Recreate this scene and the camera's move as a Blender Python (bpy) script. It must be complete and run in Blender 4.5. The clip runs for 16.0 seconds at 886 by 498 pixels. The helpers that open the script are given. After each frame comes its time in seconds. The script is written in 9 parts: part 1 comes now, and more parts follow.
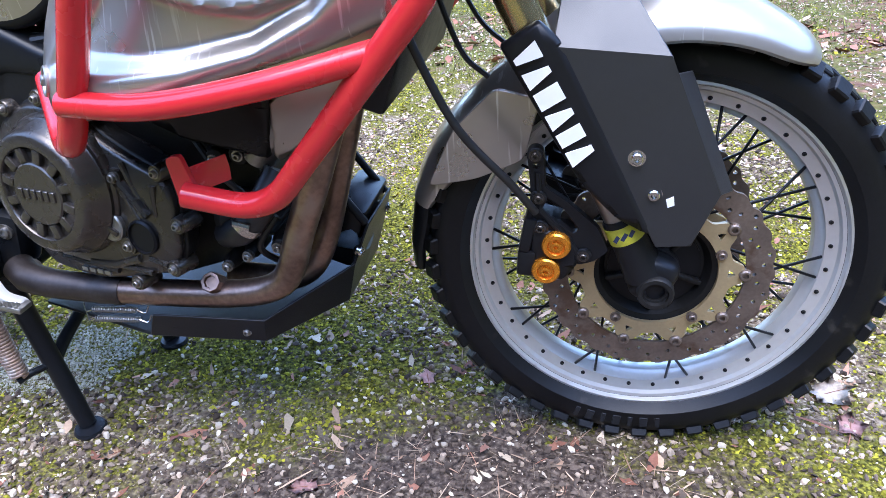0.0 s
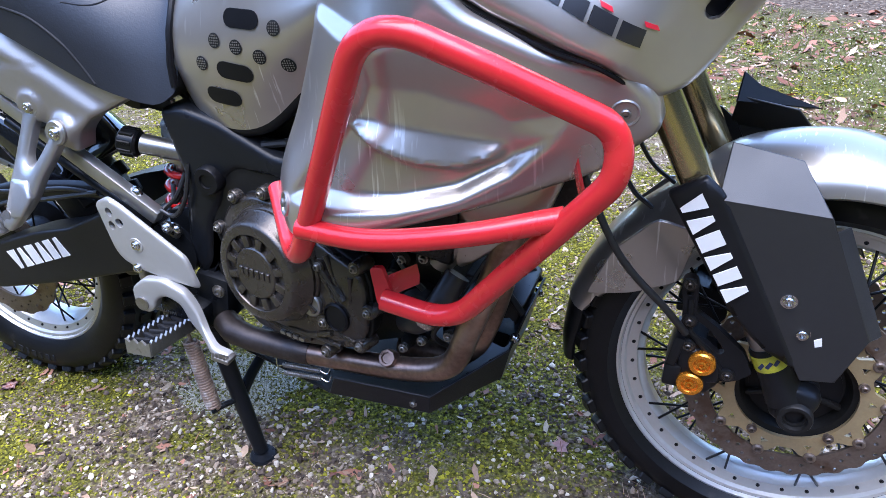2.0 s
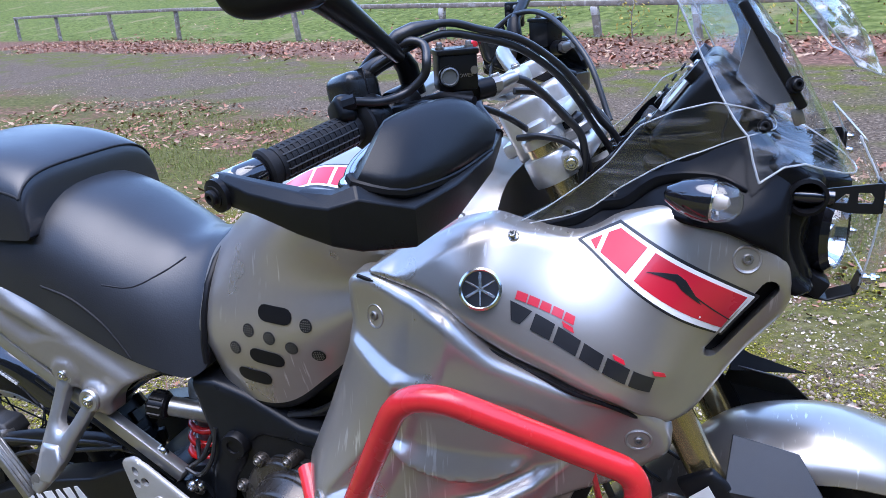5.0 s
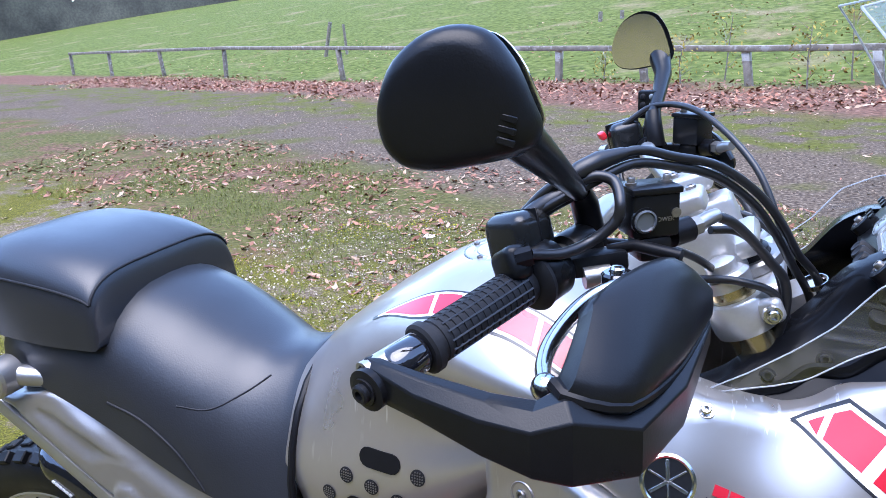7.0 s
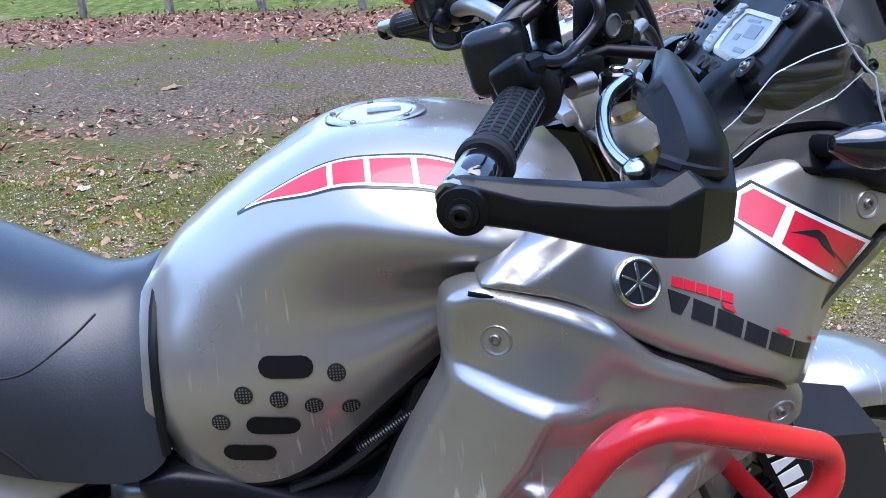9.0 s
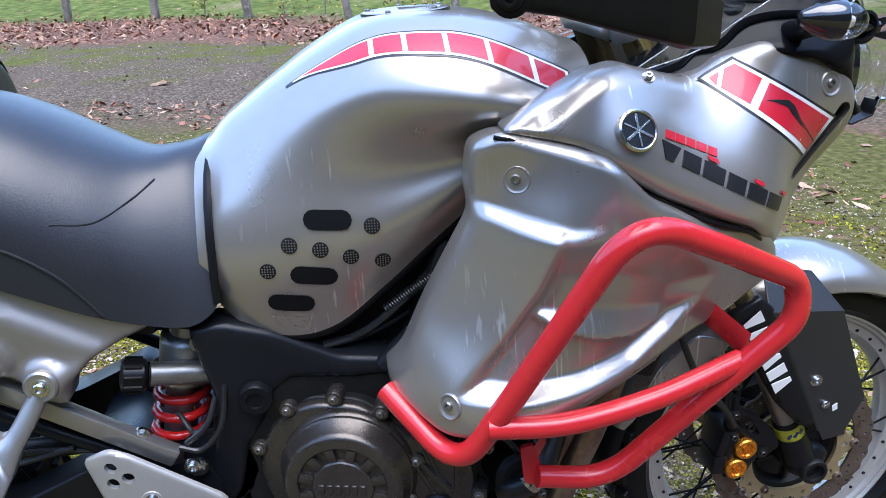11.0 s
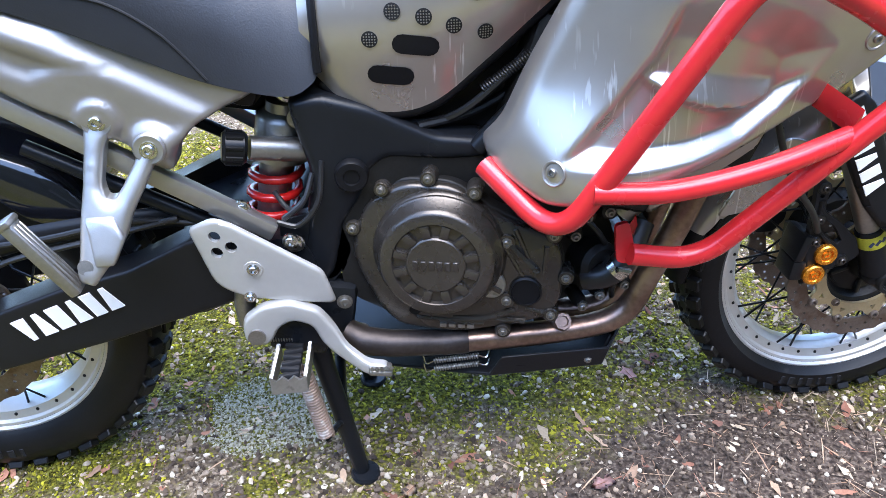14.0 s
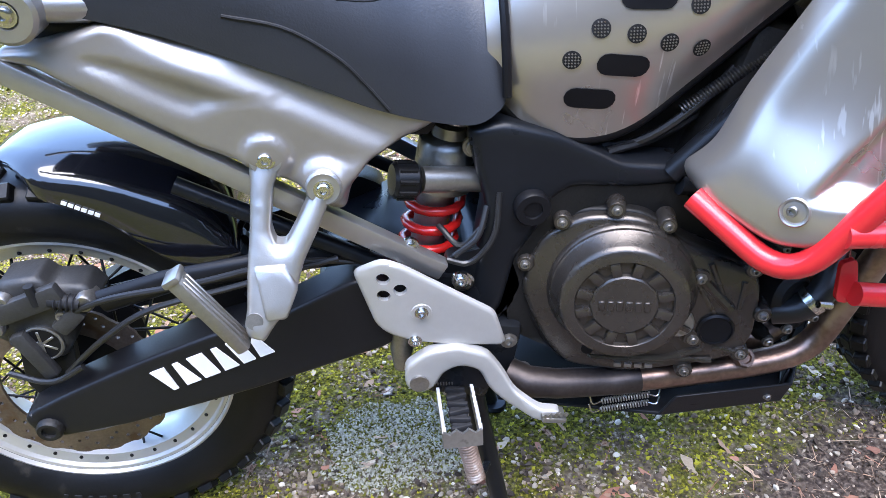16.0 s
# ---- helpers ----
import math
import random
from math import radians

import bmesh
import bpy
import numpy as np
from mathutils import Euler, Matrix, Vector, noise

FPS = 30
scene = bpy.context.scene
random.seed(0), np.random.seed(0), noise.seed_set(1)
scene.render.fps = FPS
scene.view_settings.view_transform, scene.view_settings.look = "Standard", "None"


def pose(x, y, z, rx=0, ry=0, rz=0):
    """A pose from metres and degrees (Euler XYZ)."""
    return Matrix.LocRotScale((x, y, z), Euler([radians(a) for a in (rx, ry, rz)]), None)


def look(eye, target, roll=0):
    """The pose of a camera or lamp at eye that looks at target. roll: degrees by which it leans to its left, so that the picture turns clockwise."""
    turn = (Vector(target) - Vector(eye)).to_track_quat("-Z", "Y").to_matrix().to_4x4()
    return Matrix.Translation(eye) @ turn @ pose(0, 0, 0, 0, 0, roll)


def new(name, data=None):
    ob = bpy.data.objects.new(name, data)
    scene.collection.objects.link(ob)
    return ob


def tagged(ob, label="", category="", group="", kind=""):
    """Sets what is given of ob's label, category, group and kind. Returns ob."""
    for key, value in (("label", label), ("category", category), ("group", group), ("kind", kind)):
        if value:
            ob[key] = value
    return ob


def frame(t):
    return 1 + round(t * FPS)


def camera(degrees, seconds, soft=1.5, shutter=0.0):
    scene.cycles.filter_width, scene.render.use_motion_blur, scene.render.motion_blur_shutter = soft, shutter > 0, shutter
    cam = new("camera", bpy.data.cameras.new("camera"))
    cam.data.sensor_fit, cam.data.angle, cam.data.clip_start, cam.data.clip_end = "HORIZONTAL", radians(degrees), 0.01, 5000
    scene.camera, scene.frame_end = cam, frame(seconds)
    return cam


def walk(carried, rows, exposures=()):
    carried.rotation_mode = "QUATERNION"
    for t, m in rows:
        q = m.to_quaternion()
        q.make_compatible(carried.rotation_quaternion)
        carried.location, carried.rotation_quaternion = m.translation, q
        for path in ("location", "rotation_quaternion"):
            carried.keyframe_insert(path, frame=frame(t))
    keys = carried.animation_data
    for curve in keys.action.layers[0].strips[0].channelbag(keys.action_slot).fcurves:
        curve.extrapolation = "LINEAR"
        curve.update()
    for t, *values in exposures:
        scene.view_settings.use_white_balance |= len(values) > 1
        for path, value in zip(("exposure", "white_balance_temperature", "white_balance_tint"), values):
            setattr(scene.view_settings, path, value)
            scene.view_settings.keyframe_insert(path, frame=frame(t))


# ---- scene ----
cam = camera(61.9, 16.0, soft=0.2)
PATH = [
    (0, (-0.0811, -0.9582, 0.8438), (-0.4765, 0.7462, -0.1251), -4.05),
    (0.1, (-0.0849, -0.9586, 0.8421), (-0.5095, 0.7392, -0.1260), -4.19),
    (0.2, (-0.0886, -0.9591, 0.8407), (-0.5415, 0.7318, -0.1266), -4.31),
    (0.3, (-0.0920, -0.9596, 0.8399), (-0.5718, 0.7243, -0.1266), -4.41),
    (0.4, (-0.0950, -0.9604, 0.8402), (-0.5995, 0.7167, -0.1257), -4.48),
    (0.5, (-0.0975, -0.9613, 0.8417), (-0.6239, 0.7094, -0.1236), -4.50),
    (0.6, (-0.0994, -0.9625, 0.8448), (-0.6441, 0.7027, -0.1199), -4.47),
    (0.7, (-0.1010, -0.9641, 0.8499), (-0.6617, 0.6961, -0.1140), -4.40),
    (0.8, (-0.1030, -0.9664, 0.8576), (-0.6781, 0.6895, -0.1053), -4.34),
    (0.9, (-0.1057, -0.9695, 0.8682), (-0.6948, 0.6825, -0.0930), -4.30),
    (1, (-0.1091, -0.9736, 0.8806), (-0.7125, 0.6745, -0.0784), -4.30),
    (1.1, (-0.1129, -0.9787, 0.8939), (-0.7317, 0.6651, -0.0626), -4.36),
    (1.2, (-0.1164, -0.9838, 0.9083), (-0.7505, 0.6555, -0.0458), -4.45),
    (1.3, (-0.1188, -0.9880, 0.9240), (-0.7671, 0.6471, -0.0279), -4.53),
    (1.4, (-0.1196, -0.9903, 0.9414), (-0.7797, 0.6411, -0.0088), -4.55),
    (1.5, (-0.1248, -0.9916, 0.9560), (-0.7943, 0.6360, 0.0058), -4.47),
    (1.6, (-0.1290, -0.9948, 0.9734), (-0.8061, 0.6305, 0.0247), -4.38),
    (1.7, (-0.1308, -0.9995, 0.9871), (-0.8136, 0.6238, 0.0391), -4.24),
    (1.8, (-0.1306, -1.0045, 0.9992), (-0.8175, 0.6173, 0.0515), -4.09),
    (1.9, (-0.1286, -1.0088, 1.0116), (-0.8185, 0.6121, 0.0645), -3.94),
    (2, (-0.1252, -1.0111, 1.0263), (-0.8172, 0.6095, 0.0804), -3.82),
    (2.1, (-0.1210, -1.0116, 1.0403), (-0.8147, 0.6090, 0.0956), -3.75),
    (2.2, (-0.1171, -1.0116, 1.0540), (-0.8122, 0.6092, 0.1108), -3.73),
    (2.3, (-0.1145, -1.0126, 1.0683), (-0.8110, 0.6086, 0.1265), -3.75),
    (2.4, (-0.1129, -1.0139, 1.0825), (-0.8104, 0.6076, 0.1423), -3.80),
    (2.5, (-0.1117, -1.0150, 1.0964), (-0.8099, 0.6070, 0.1574), -3.86),
    (2.6, (-0.1106, -1.0150, 1.1094), (-0.8089, 0.6073, 0.1713), -3.92),
    (2.7, (-0.1097, -1.0142, 1.1217), (-0.8077, 0.6088, 0.1842), -3.98),
    (2.8, (-0.1091, -1.0123, 1.1332), (-0.8066, 0.6114, 0.1968), -4.05),
    (2.9, (-0.1090, -1.0095, 1.1441), (-0.8059, 0.6156, 0.2094), -4.12),
    (3, (-0.1088, -1.0057, 1.1536), (-0.8051, 0.6211, 0.2217), -4.20),
    (3.1, (-0.1079, -1.0012, 1.1612), (-0.8037, 0.6282, 0.2334), -4.30),
    (3.2, (-0.1067, -0.9964, 1.1682), (-0.8021, 0.6370, 0.2471), -4.38),
    (3.3, (-0.1052, -0.9919, 1.1758), (-0.8005, 0.6476, 0.2656), -4.41),
    (3.4, (-0.1036, -0.9882, 1.1852), (-0.7992, 0.6602, 0.2914), -4.37),
    (3.5, (-0.1041, -0.9847, 1.1935), (-0.7998, 0.6739, 0.3188), -4.31),
    (3.6, (-0.1051, -0.9798, 1.2016), (-0.7998, 0.6891, 0.3460), -4.29),
    (3.7, (-0.1072, -0.9770, 1.2075), (-0.8000, 0.7019, 0.3701), -4.30),
    (3.8, (-0.1096, -0.9763, 1.2130), (-0.8001, 0.7120, 0.3928), -4.33),
    (3.9, (-0.1117, -0.9782, 1.2197), (-0.7995, 0.7191, 0.4159), -4.36),
    (4, (-0.1126, -0.9827, 1.2295), (-0.7979, 0.7229, 0.4413), -4.37),
    (4.1, (-0.1151, -0.9855, 1.2375), (-0.7978, 0.7278, 0.4639), -4.37),
    (4.2, (-0.1189, -0.9872, 1.2443), (-0.7989, 0.7332, 0.4840), -4.35),
    (4.3, (-0.1238, -0.9882, 1.2500), (-0.8012, 0.7385, 0.5020), -4.33),
    (4.4, (-0.1295, -0.9892, 1.2552), (-0.8044, 0.7433, 0.5182), -4.30),
    (4.5, (-0.1359, -0.9905, 1.2602), (-0.8084, 0.7469, 0.5330), -4.27),
    (4.6, (-0.1426, -0.9929, 1.2654), (-0.8131, 0.7489, 0.5466), -4.25),
    (4.7, (-0.1496, -0.9955, 1.2707), (-0.8185, 0.7501, 0.5597), -4.23),
    (4.8, (-0.1568, -0.9980, 1.2760), (-0.8245, 0.7513, 0.5731), -4.21),
    (4.9, (-0.1642, -0.9995, 1.2815), (-0.8313, 0.7535, 0.5873), -4.19),
    (5, (-0.1716, -0.9996, 1.2869), (-0.8388, 0.7575, 0.6032), -4.18),
    (5.1, (-0.1790, -0.9976, 1.2923), (-0.8470, 0.7641, 0.6214), -4.18),
    (5.2, (-0.1864, -0.9945, 1.2976), (-0.8556, 0.7720, 0.6408), -4.17),
    (5.62, (-0.2149, -0.9784, 1.3200), (-0.9278, 0.7863, 0.7053), -4.02),
    (6.04, (-0.2439, -0.9447, 1.3399), (-1.0386, 0.7943, 0.7531), -3.74),
    (6.46, (-0.2811, -0.9051, 1.3540), (-1.1271, 0.8137, 0.7793), -3.47),
    (6.88, (-0.3344, -0.8709, 1.3590), (-1.1346, 0.8679, 0.7793), -3.37),
    (7.3, (-0.4117, -0.8536, 1.3520), (-0.9961, 0.9614, 0.7484), -3.58),
    (7.4, (-0.4348, -0.8514, 1.3490), (-0.9387, 0.9857, 0.7398), -3.47),
    (7.5, (-0.4573, -0.8497, 1.3458), (-0.8800, 1.0056, 0.7302), -3.46),
    (7.6, (-0.4788, -0.8491, 1.3421), (-0.8201, 1.0202, 0.7181), -3.68),
    (7.7, (-0.4993, -0.8489, 1.3384), (-0.7647, 1.0288, 0.7029), -3.99),
    (7.8, (-0.5163, -0.8474, 1.3366), (-0.7112, 1.0344, 0.6878), -4.32),
    (7.9, (-0.5321, -0.8453, 1.3358), (-0.6627, 1.0372, 0.6731), -4.59),
    (8, (-0.5495, -0.8434, 1.3355), (-0.6224, 1.0373, 0.6590), -4.74),
    (8.1, (-0.5646, -0.8423, 1.3335), (-0.5855, 1.0350, 0.6441), -4.69),
    (8.2, (-0.5780, -0.8420, 1.3299), (-0.5531, 1.0308, 0.6283), -4.50),
    (8.3, (-0.5905, -0.8422, 1.3249), (-0.5261, 1.0251, 0.6115), -4.23),
    (8.4, (-0.6026, -0.8429, 1.3184), (-0.5055, 1.0185, 0.5934), -3.94),
    (8.5, (-0.6149, -0.8441, 1.3105), (-0.4923, 1.0114, 0.5740), -3.69),
    (8.6, (-0.6280, -0.8455, 1.3013), (-0.4873, 1.0040, 0.5531), -3.53),
    (8.7, (-0.6370, -0.8481, 1.2935), (-0.4832, 0.9956, 0.5339), -3.46),
    (8.8, (-0.6425, -0.8528, 1.2865), (-0.4793, 0.9854, 0.5155), -3.43),
    (8.9, (-0.6453, -0.8602, 1.2797), (-0.4749, 0.9724, 0.4971), -3.44),
    (9, (-0.6460, -0.8712, 1.2723), (-0.4693, 0.9556, 0.4777), -3.46),
    (9.1, (-0.6479, -0.8855, 1.2655), (-0.4647, 0.9353, 0.4586), -3.48),
    (9.2, (-0.6505, -0.9018, 1.2590), (-0.4609, 0.9128, 0.4399), -3.49),
    (9.3, (-0.6535, -0.9189, 1.2528), (-0.4576, 0.8896, 0.4216), -3.48),
    (9.4, (-0.6565, -0.9355, 1.2466), (-0.4546, 0.8671, 0.4040), -3.46),
    (9.5, (-0.6591, -0.9502, 1.2404), (-0.4517, 0.8468, 0.3872), -3.41),
    (9.6, (-0.6609, -0.9619, 1.2339), (-0.4486, 0.8300, 0.3714), -3.34),
    (9.7, (-0.6622, -0.9720, 1.2274), (-0.4455, 0.8151, 0.3560), -3.26),
    (10.12, (-0.6773, -1.0135, 1.2023), (-0.4443, 0.7705, 0.3288), -2.95),
    (10.54, (-0.7003, -1.0327, 1.1789), (-0.4604, 0.7742, 0.3559), -2.54),
    (10.96, (-0.7250, -1.0389, 1.1549), (-0.4872, 0.7956, 0.3946), -2.12),
    (11.38, (-0.7454, -1.0414, 1.1280), (-0.5178, 0.8076, 0.4003), -1.80),
    (11.8, (-0.7553, -1.0494, 1.0959), (-0.5441, 0.7851, 0.3277), -1.66),
    (11.9, (-0.7545, -1.0537, 1.0868), (-0.5472, 0.7727, 0.2986), -1.63),
    (12, (-0.7545, -1.0571, 1.0784), (-0.5516, 0.7608, 0.2697), -1.61),
    (12.1, (-0.7564, -1.0587, 1.0713), (-0.5583, 0.7501, 0.2412), -1.62),
    (12.2, (-0.7579, -1.0626, 1.0620), (-0.5644, 0.7357, 0.2085), -1.65),
    (12.3, (-0.7586, -1.0676, 1.0524), (-0.5694, 0.7198, 0.1752), -1.68),
    (12.4, (-0.7577, -1.0721, 1.0445), (-0.5725, 0.7045, 0.1448), -1.72),
    (12.5, (-0.7548, -1.0748, 1.0399), (-0.5734, 0.6923, 0.1211), -1.74),
    (12.6, (-0.7525, -1.0786, 1.0348), (-0.5754, 0.6800, 0.0990), -1.76),
    (12.7, (-0.7512, -1.0809, 1.0318), (-0.5784, 0.6706, 0.0819), -1.79),
    (12.8, (-0.7508, -1.0820, 1.0301), (-0.5821, 0.6635, 0.0685), -1.83),
    (12.9, (-0.7512, -1.0824, 1.0291), (-0.5865, 0.6579, 0.0574), -1.88),
    (13, (-0.7523, -1.0824, 1.0280), (-0.5914, 0.6531, 0.0472), -1.92),
    (13.1, (-0.7540, -1.0824, 1.0263), (-0.5967, 0.6485, 0.0366), -1.96),
    (13.2, (-0.7565, -1.0826, 1.0243), (-0.6024, 0.6437, 0.0263), -1.98),
    (13.3, (-0.7599, -1.0833, 1.0229), (-0.6086, 0.6387, 0.0170), -1.99),
    (13.4, (-0.7643, -1.0850, 1.0224), (-0.6154, 0.6332, 0.0096), -1.99),
    (13.5, (-0.7699, -1.0878, 1.0236), (-0.6228, 0.6269, 0.0046), -1.97),
    (13.6, (-0.7767, -1.0921, 1.0269), (-0.6310, 0.6197, 0.0029), -1.93),
    (13.7, (-0.7853, -1.0962, 1.0310), (-0.6410, 0.6132, 0.0029), -1.89),
    (13.8, (-0.7962, -1.0981, 1.0345), (-0.6539, 0.6093, 0.0027), -1.86),
    (13.9, (-0.8099, -1.0961, 1.0358), (-0.6706, 0.6096, 0.0009), -1.86),
    (14, (-0.8268, -1.0884, 1.0336), (-0.6923, 0.6159, -0.0043), -1.90),
    (14.1, (-0.8416, -1.0838, 1.0325), (-0.7109, 0.6195, -0.0076), -1.94),
    (14.2, (-0.8550, -1.0814, 1.0322), (-0.7273, 0.6212, -0.0093), -1.97),
    (14.3, (-0.8676, -1.0806, 1.0328), (-0.7421, 0.6216, -0.0097), -2.00),
    (14.4, (-0.8801, -1.0807, 1.0342), (-0.7560, 0.6212, -0.0089), -2.04),
    (14.5, (-0.8931, -1.0809, 1.0364), (-0.7697, 0.6208, -0.0071), -2.08),
    (14.6, (-0.9074, -1.0806, 1.0391), (-0.7840, 0.6210, -0.0047), -2.13),
    (14.7, (-0.9222, -1.0799, 1.0419), (-0.7986, 0.6215, -0.0023), -2.18),
    (14.8, (-0.9367, -1.0790, 1.0441), (-0.8131, 0.6219, -0.0007), -2.24),
    (14.9, (-0.9502, -1.0783, 1.0450), (-0.8272, 0.6220, -0.0008), -2.30),
    (15, (-0.9621, -1.0779, 1.0442), (-0.8406, 0.6215, -0.0033), -2.35),
    (15.1, (-0.9722, -1.0764, 1.0445), (-0.8539, 0.6224, -0.0045), -2.42),
    (15.2, (-0.9811, -1.0731, 1.0455), (-0.8665, 0.6249, -0.0050), -2.51),
    (15.3, (-0.9890, -1.0675, 1.0471), (-0.8781, 0.6294, -0.0055), -2.59),
    (15.4, (-0.9963, -1.0592, 1.0489), (-0.8883, 0.6361, -0.0067), -2.68),
    (15.5, (-1.0032, -1.0475, 1.0506), (-0.8968, 0.6453, -0.0091), -2.76),
    (15.6, (-1.0101, -1.0320, 1.0518), (-0.9031, 0.6573, -0.0135), -2.84),
    (15.7, (-1.0174, -1.0129, 1.0530), (-0.9082, 0.6720, -0.0190), -2.90),
    (15.8, (-1.0254, -0.9905, 1.0544), (-0.9131, 0.6895, -0.0249), -2.96),
    (15.9, (-1.0345, -0.9652, 1.0563), (-0.9188, 0.7099, -0.0304), -3.01),
    (16, (-1.0442, -0.9384, 1.0584), (-0.9248, 0.7316, -0.0356), -3.06),
]
walk(cam, [(t, look(eye, target, roll)) for t, eye, target, roll in PATH], [(0.0, 2.02, 5800, 16), (1.5, 1.85, 5800, 17), (3.0, 1.48, 5800, 17), (5.0, 1.3, 5850, 17), (7.5, 1.6, 5900, 18), (8.3, 1.3, 5900, 17), (9.0, 1.25, 5920, 14), (12.0, 1.5, 6150, 12), (13.0, 1.8, 6120, 11), (14.5, 2.1, 6150, 12), (16.0, 2.1, 6200, 14)])
from mathutils.geometry import delaunay_2d_cdt

# ---- world, sun ----
world = bpy.data.worlds.new("sky")
scene.world = world
world.use_nodes = True
_n, _l = world.node_tree.nodes, world.node_tree.links
sky = _n.new("ShaderNodeTexSky")
sky.sky_type, sky.sun_disc = "NISHITA", False
SUN_UP, SUN_TURN = radians(76), radians(172)
sky.sun_elevation, sky.sun_rotation = SUN_UP, SUN_TURN
sky.air_density, sky.dust_density, sky.ozone_density = 1.0, 0.5, 2.0
_n["Background"].inputs["Strength"].default_value = 0.33
_l.new(sky.outputs[0], _n["Background"].inputs["Color"])
sun_data = bpy.data.lights.new("sun", "SUN")
sun_data.energy, sun_data.angle, sun_data.color = 2.0, radians(55), (1.0, 0.955, 0.89)
sun = new("sun", sun_data)
sun_way = Vector((math.sin(SUN_TURN) * math.cos(SUN_UP), math.cos(SUN_TURN) * math.cos(SUN_UP), math.sin(SUN_UP)))
sun.matrix_world = look(sun_way * 30, (0, 0, 0))


# ---- materials ----
def material(name, color, rough=0.5, metal=0.0, coat=0.0, vary=0.12, scale=6.0, grain=0.0, grain_scale=300.0, spots=None, spot_scale=20.0, spot_at=0.62, rough_vary=0.1, scratch=0.0, scratch_color=(0.75, 0.74, 0.72), **more):
    """A procedural surface: base colour varied at two scales, a grain bump, and spots of a second colour."""
    m = bpy.data.materials.new(name)
    m.use_nodes = True
    nt = m.node_tree
    bsdf = nt.nodes["Principled BSDF"]
    co = nt.nodes.new("ShaderNodeTexCoord").outputs["Object"]

    def noise_at(s, detail=4.0):
        n = nt.nodes.new("ShaderNodeTexNoise")
        n.inputs["Scale"].default_value, n.inputs["Detail"].default_value = s, detail
        nt.links.new(co, n.inputs["Vector"])
        return n.outputs["Fac"]

    def ramp(fac, a, b, lo, hi):
        r = nt.nodes.new("ShaderNodeValToRGB")
        r.color_ramp.elements[0].position, r.color_ramp.elements[1].position = lo, hi
        r.color_ramp.elements[0].color, r.color_ramp.elements[1].color = (*a, 1), (*b, 1)
        nt.links.new(fac, r.inputs["Fac"])
        return r.outputs["Color"]

    dark, light = [c * (1 - vary) for c in color], [min(1, c * (1 + vary)) for c in color]
    out = ramp(noise_at(scale), dark, light, 0.3, 0.7)
    fine = ramp(noise_at(scale * 14), [1 - vary * 0.7] * 3, [1.0] * 3, 0.35, 0.65)
    mul = nt.nodes.new("ShaderNodeMix")
    mul.data_type, mul.blend_type = "RGBA", "MULTIPLY"
    mul.inputs["Factor"].default_value = 1.0
    nt.links.new(out, mul.inputs["A"]), nt.links.new(fine, mul.inputs["B"])
    out = mul.outputs["Result"]
    if spots:
        mask = ramp(noise_at(spot_scale, 8.0), (0, 0, 0), (1, 1, 1), spot_at, spot_at + 0.08)
        mix = nt.nodes.new("ShaderNodeMix")
        mix.data_type = "RGBA"
        nt.links.new(mask, mix.inputs["Factor"]), nt.links.new(out, mix.inputs["A"])
        mix.inputs["B"].default_value = (*spots, 1)
        out = mix.outputs["Result"]
    if scratch:
        lie = nt.nodes.new("ShaderNodeMapping")
        lie.inputs["Scale"].default_value, lie.inputs["Rotation"].default_value = (170, 40, 9), (0, radians(28), 0)
        nt.links.new(co, lie.inputs["Vector"])
        line = nt.nodes.new("ShaderNodeTexNoise")
        line.inputs["Scale"].default_value, line.inputs["Detail"].default_value = 1.0, 3.0
        nt.links.new(lie.outputs["Vector"], line.inputs["Vector"])
        where = ramp(noise_at(5.5, 3.0), (0, 0, 0), (1, 1, 1), 0.52, 0.60)
        thin = ramp(line.outputs["Fac"], (0, 0, 0), (scratch, scratch, scratch), 0.61, 0.67)
        both = nt.nodes.new("ShaderNodeMix")
        both.data_type, both.blend_type = "RGBA", "MULTIPLY"
        both.inputs["Factor"].default_value = 1.0
        nt.links.new(where, both.inputs["A"]), nt.links.new(thin, both.inputs["B"])
        mix = nt.nodes.new("ShaderNodeMix")
        mix.data_type = "RGBA"
        nt.links.new(both.outputs["Result"], mix.inputs["Factor"]), nt.links.new(out, mix.inputs["A"])
        mix.inputs["B"].default_value = (*scratch_color, 1)
        out = mix.outputs["Result"]
    nt.links.new(out, bsdf.inputs["Base Color"])
    rr = nt.nodes.new("ShaderNodeMapRange")
    rr.inputs["To Min"].default_value, rr.inputs["To Max"].default_value = max(0.02, rough - rough_vary), min(1, rough + rough_vary)
    nt.links.new(noise_at(scale * 3), rr.inputs["Value"])
    nt.links.new(rr.outputs["Result"], bsdf.inputs["Roughness"])
    bsdf.inputs["Metallic"].default_value = metal
    bsdf.inputs["Coat Weight"].default_value = coat
    bsdf.inputs["Coat Roughness"].default_value = 0.05
    if grain:
        b = nt.nodes.new("ShaderNodeBump")
        b.inputs["Strength"].default_value, b.inputs["Distance"].default_value = grain, 0.002
        nt.links.new(noise_at(grain_scale, 6.0), b.inputs["Height"])
        nt.links.new(b.outputs["Normal"], bsdf.inputs["Normal"])
    for key, value in more.items():
        bsdf.inputs[key.replace("_", " ")].default_value = value
    return m


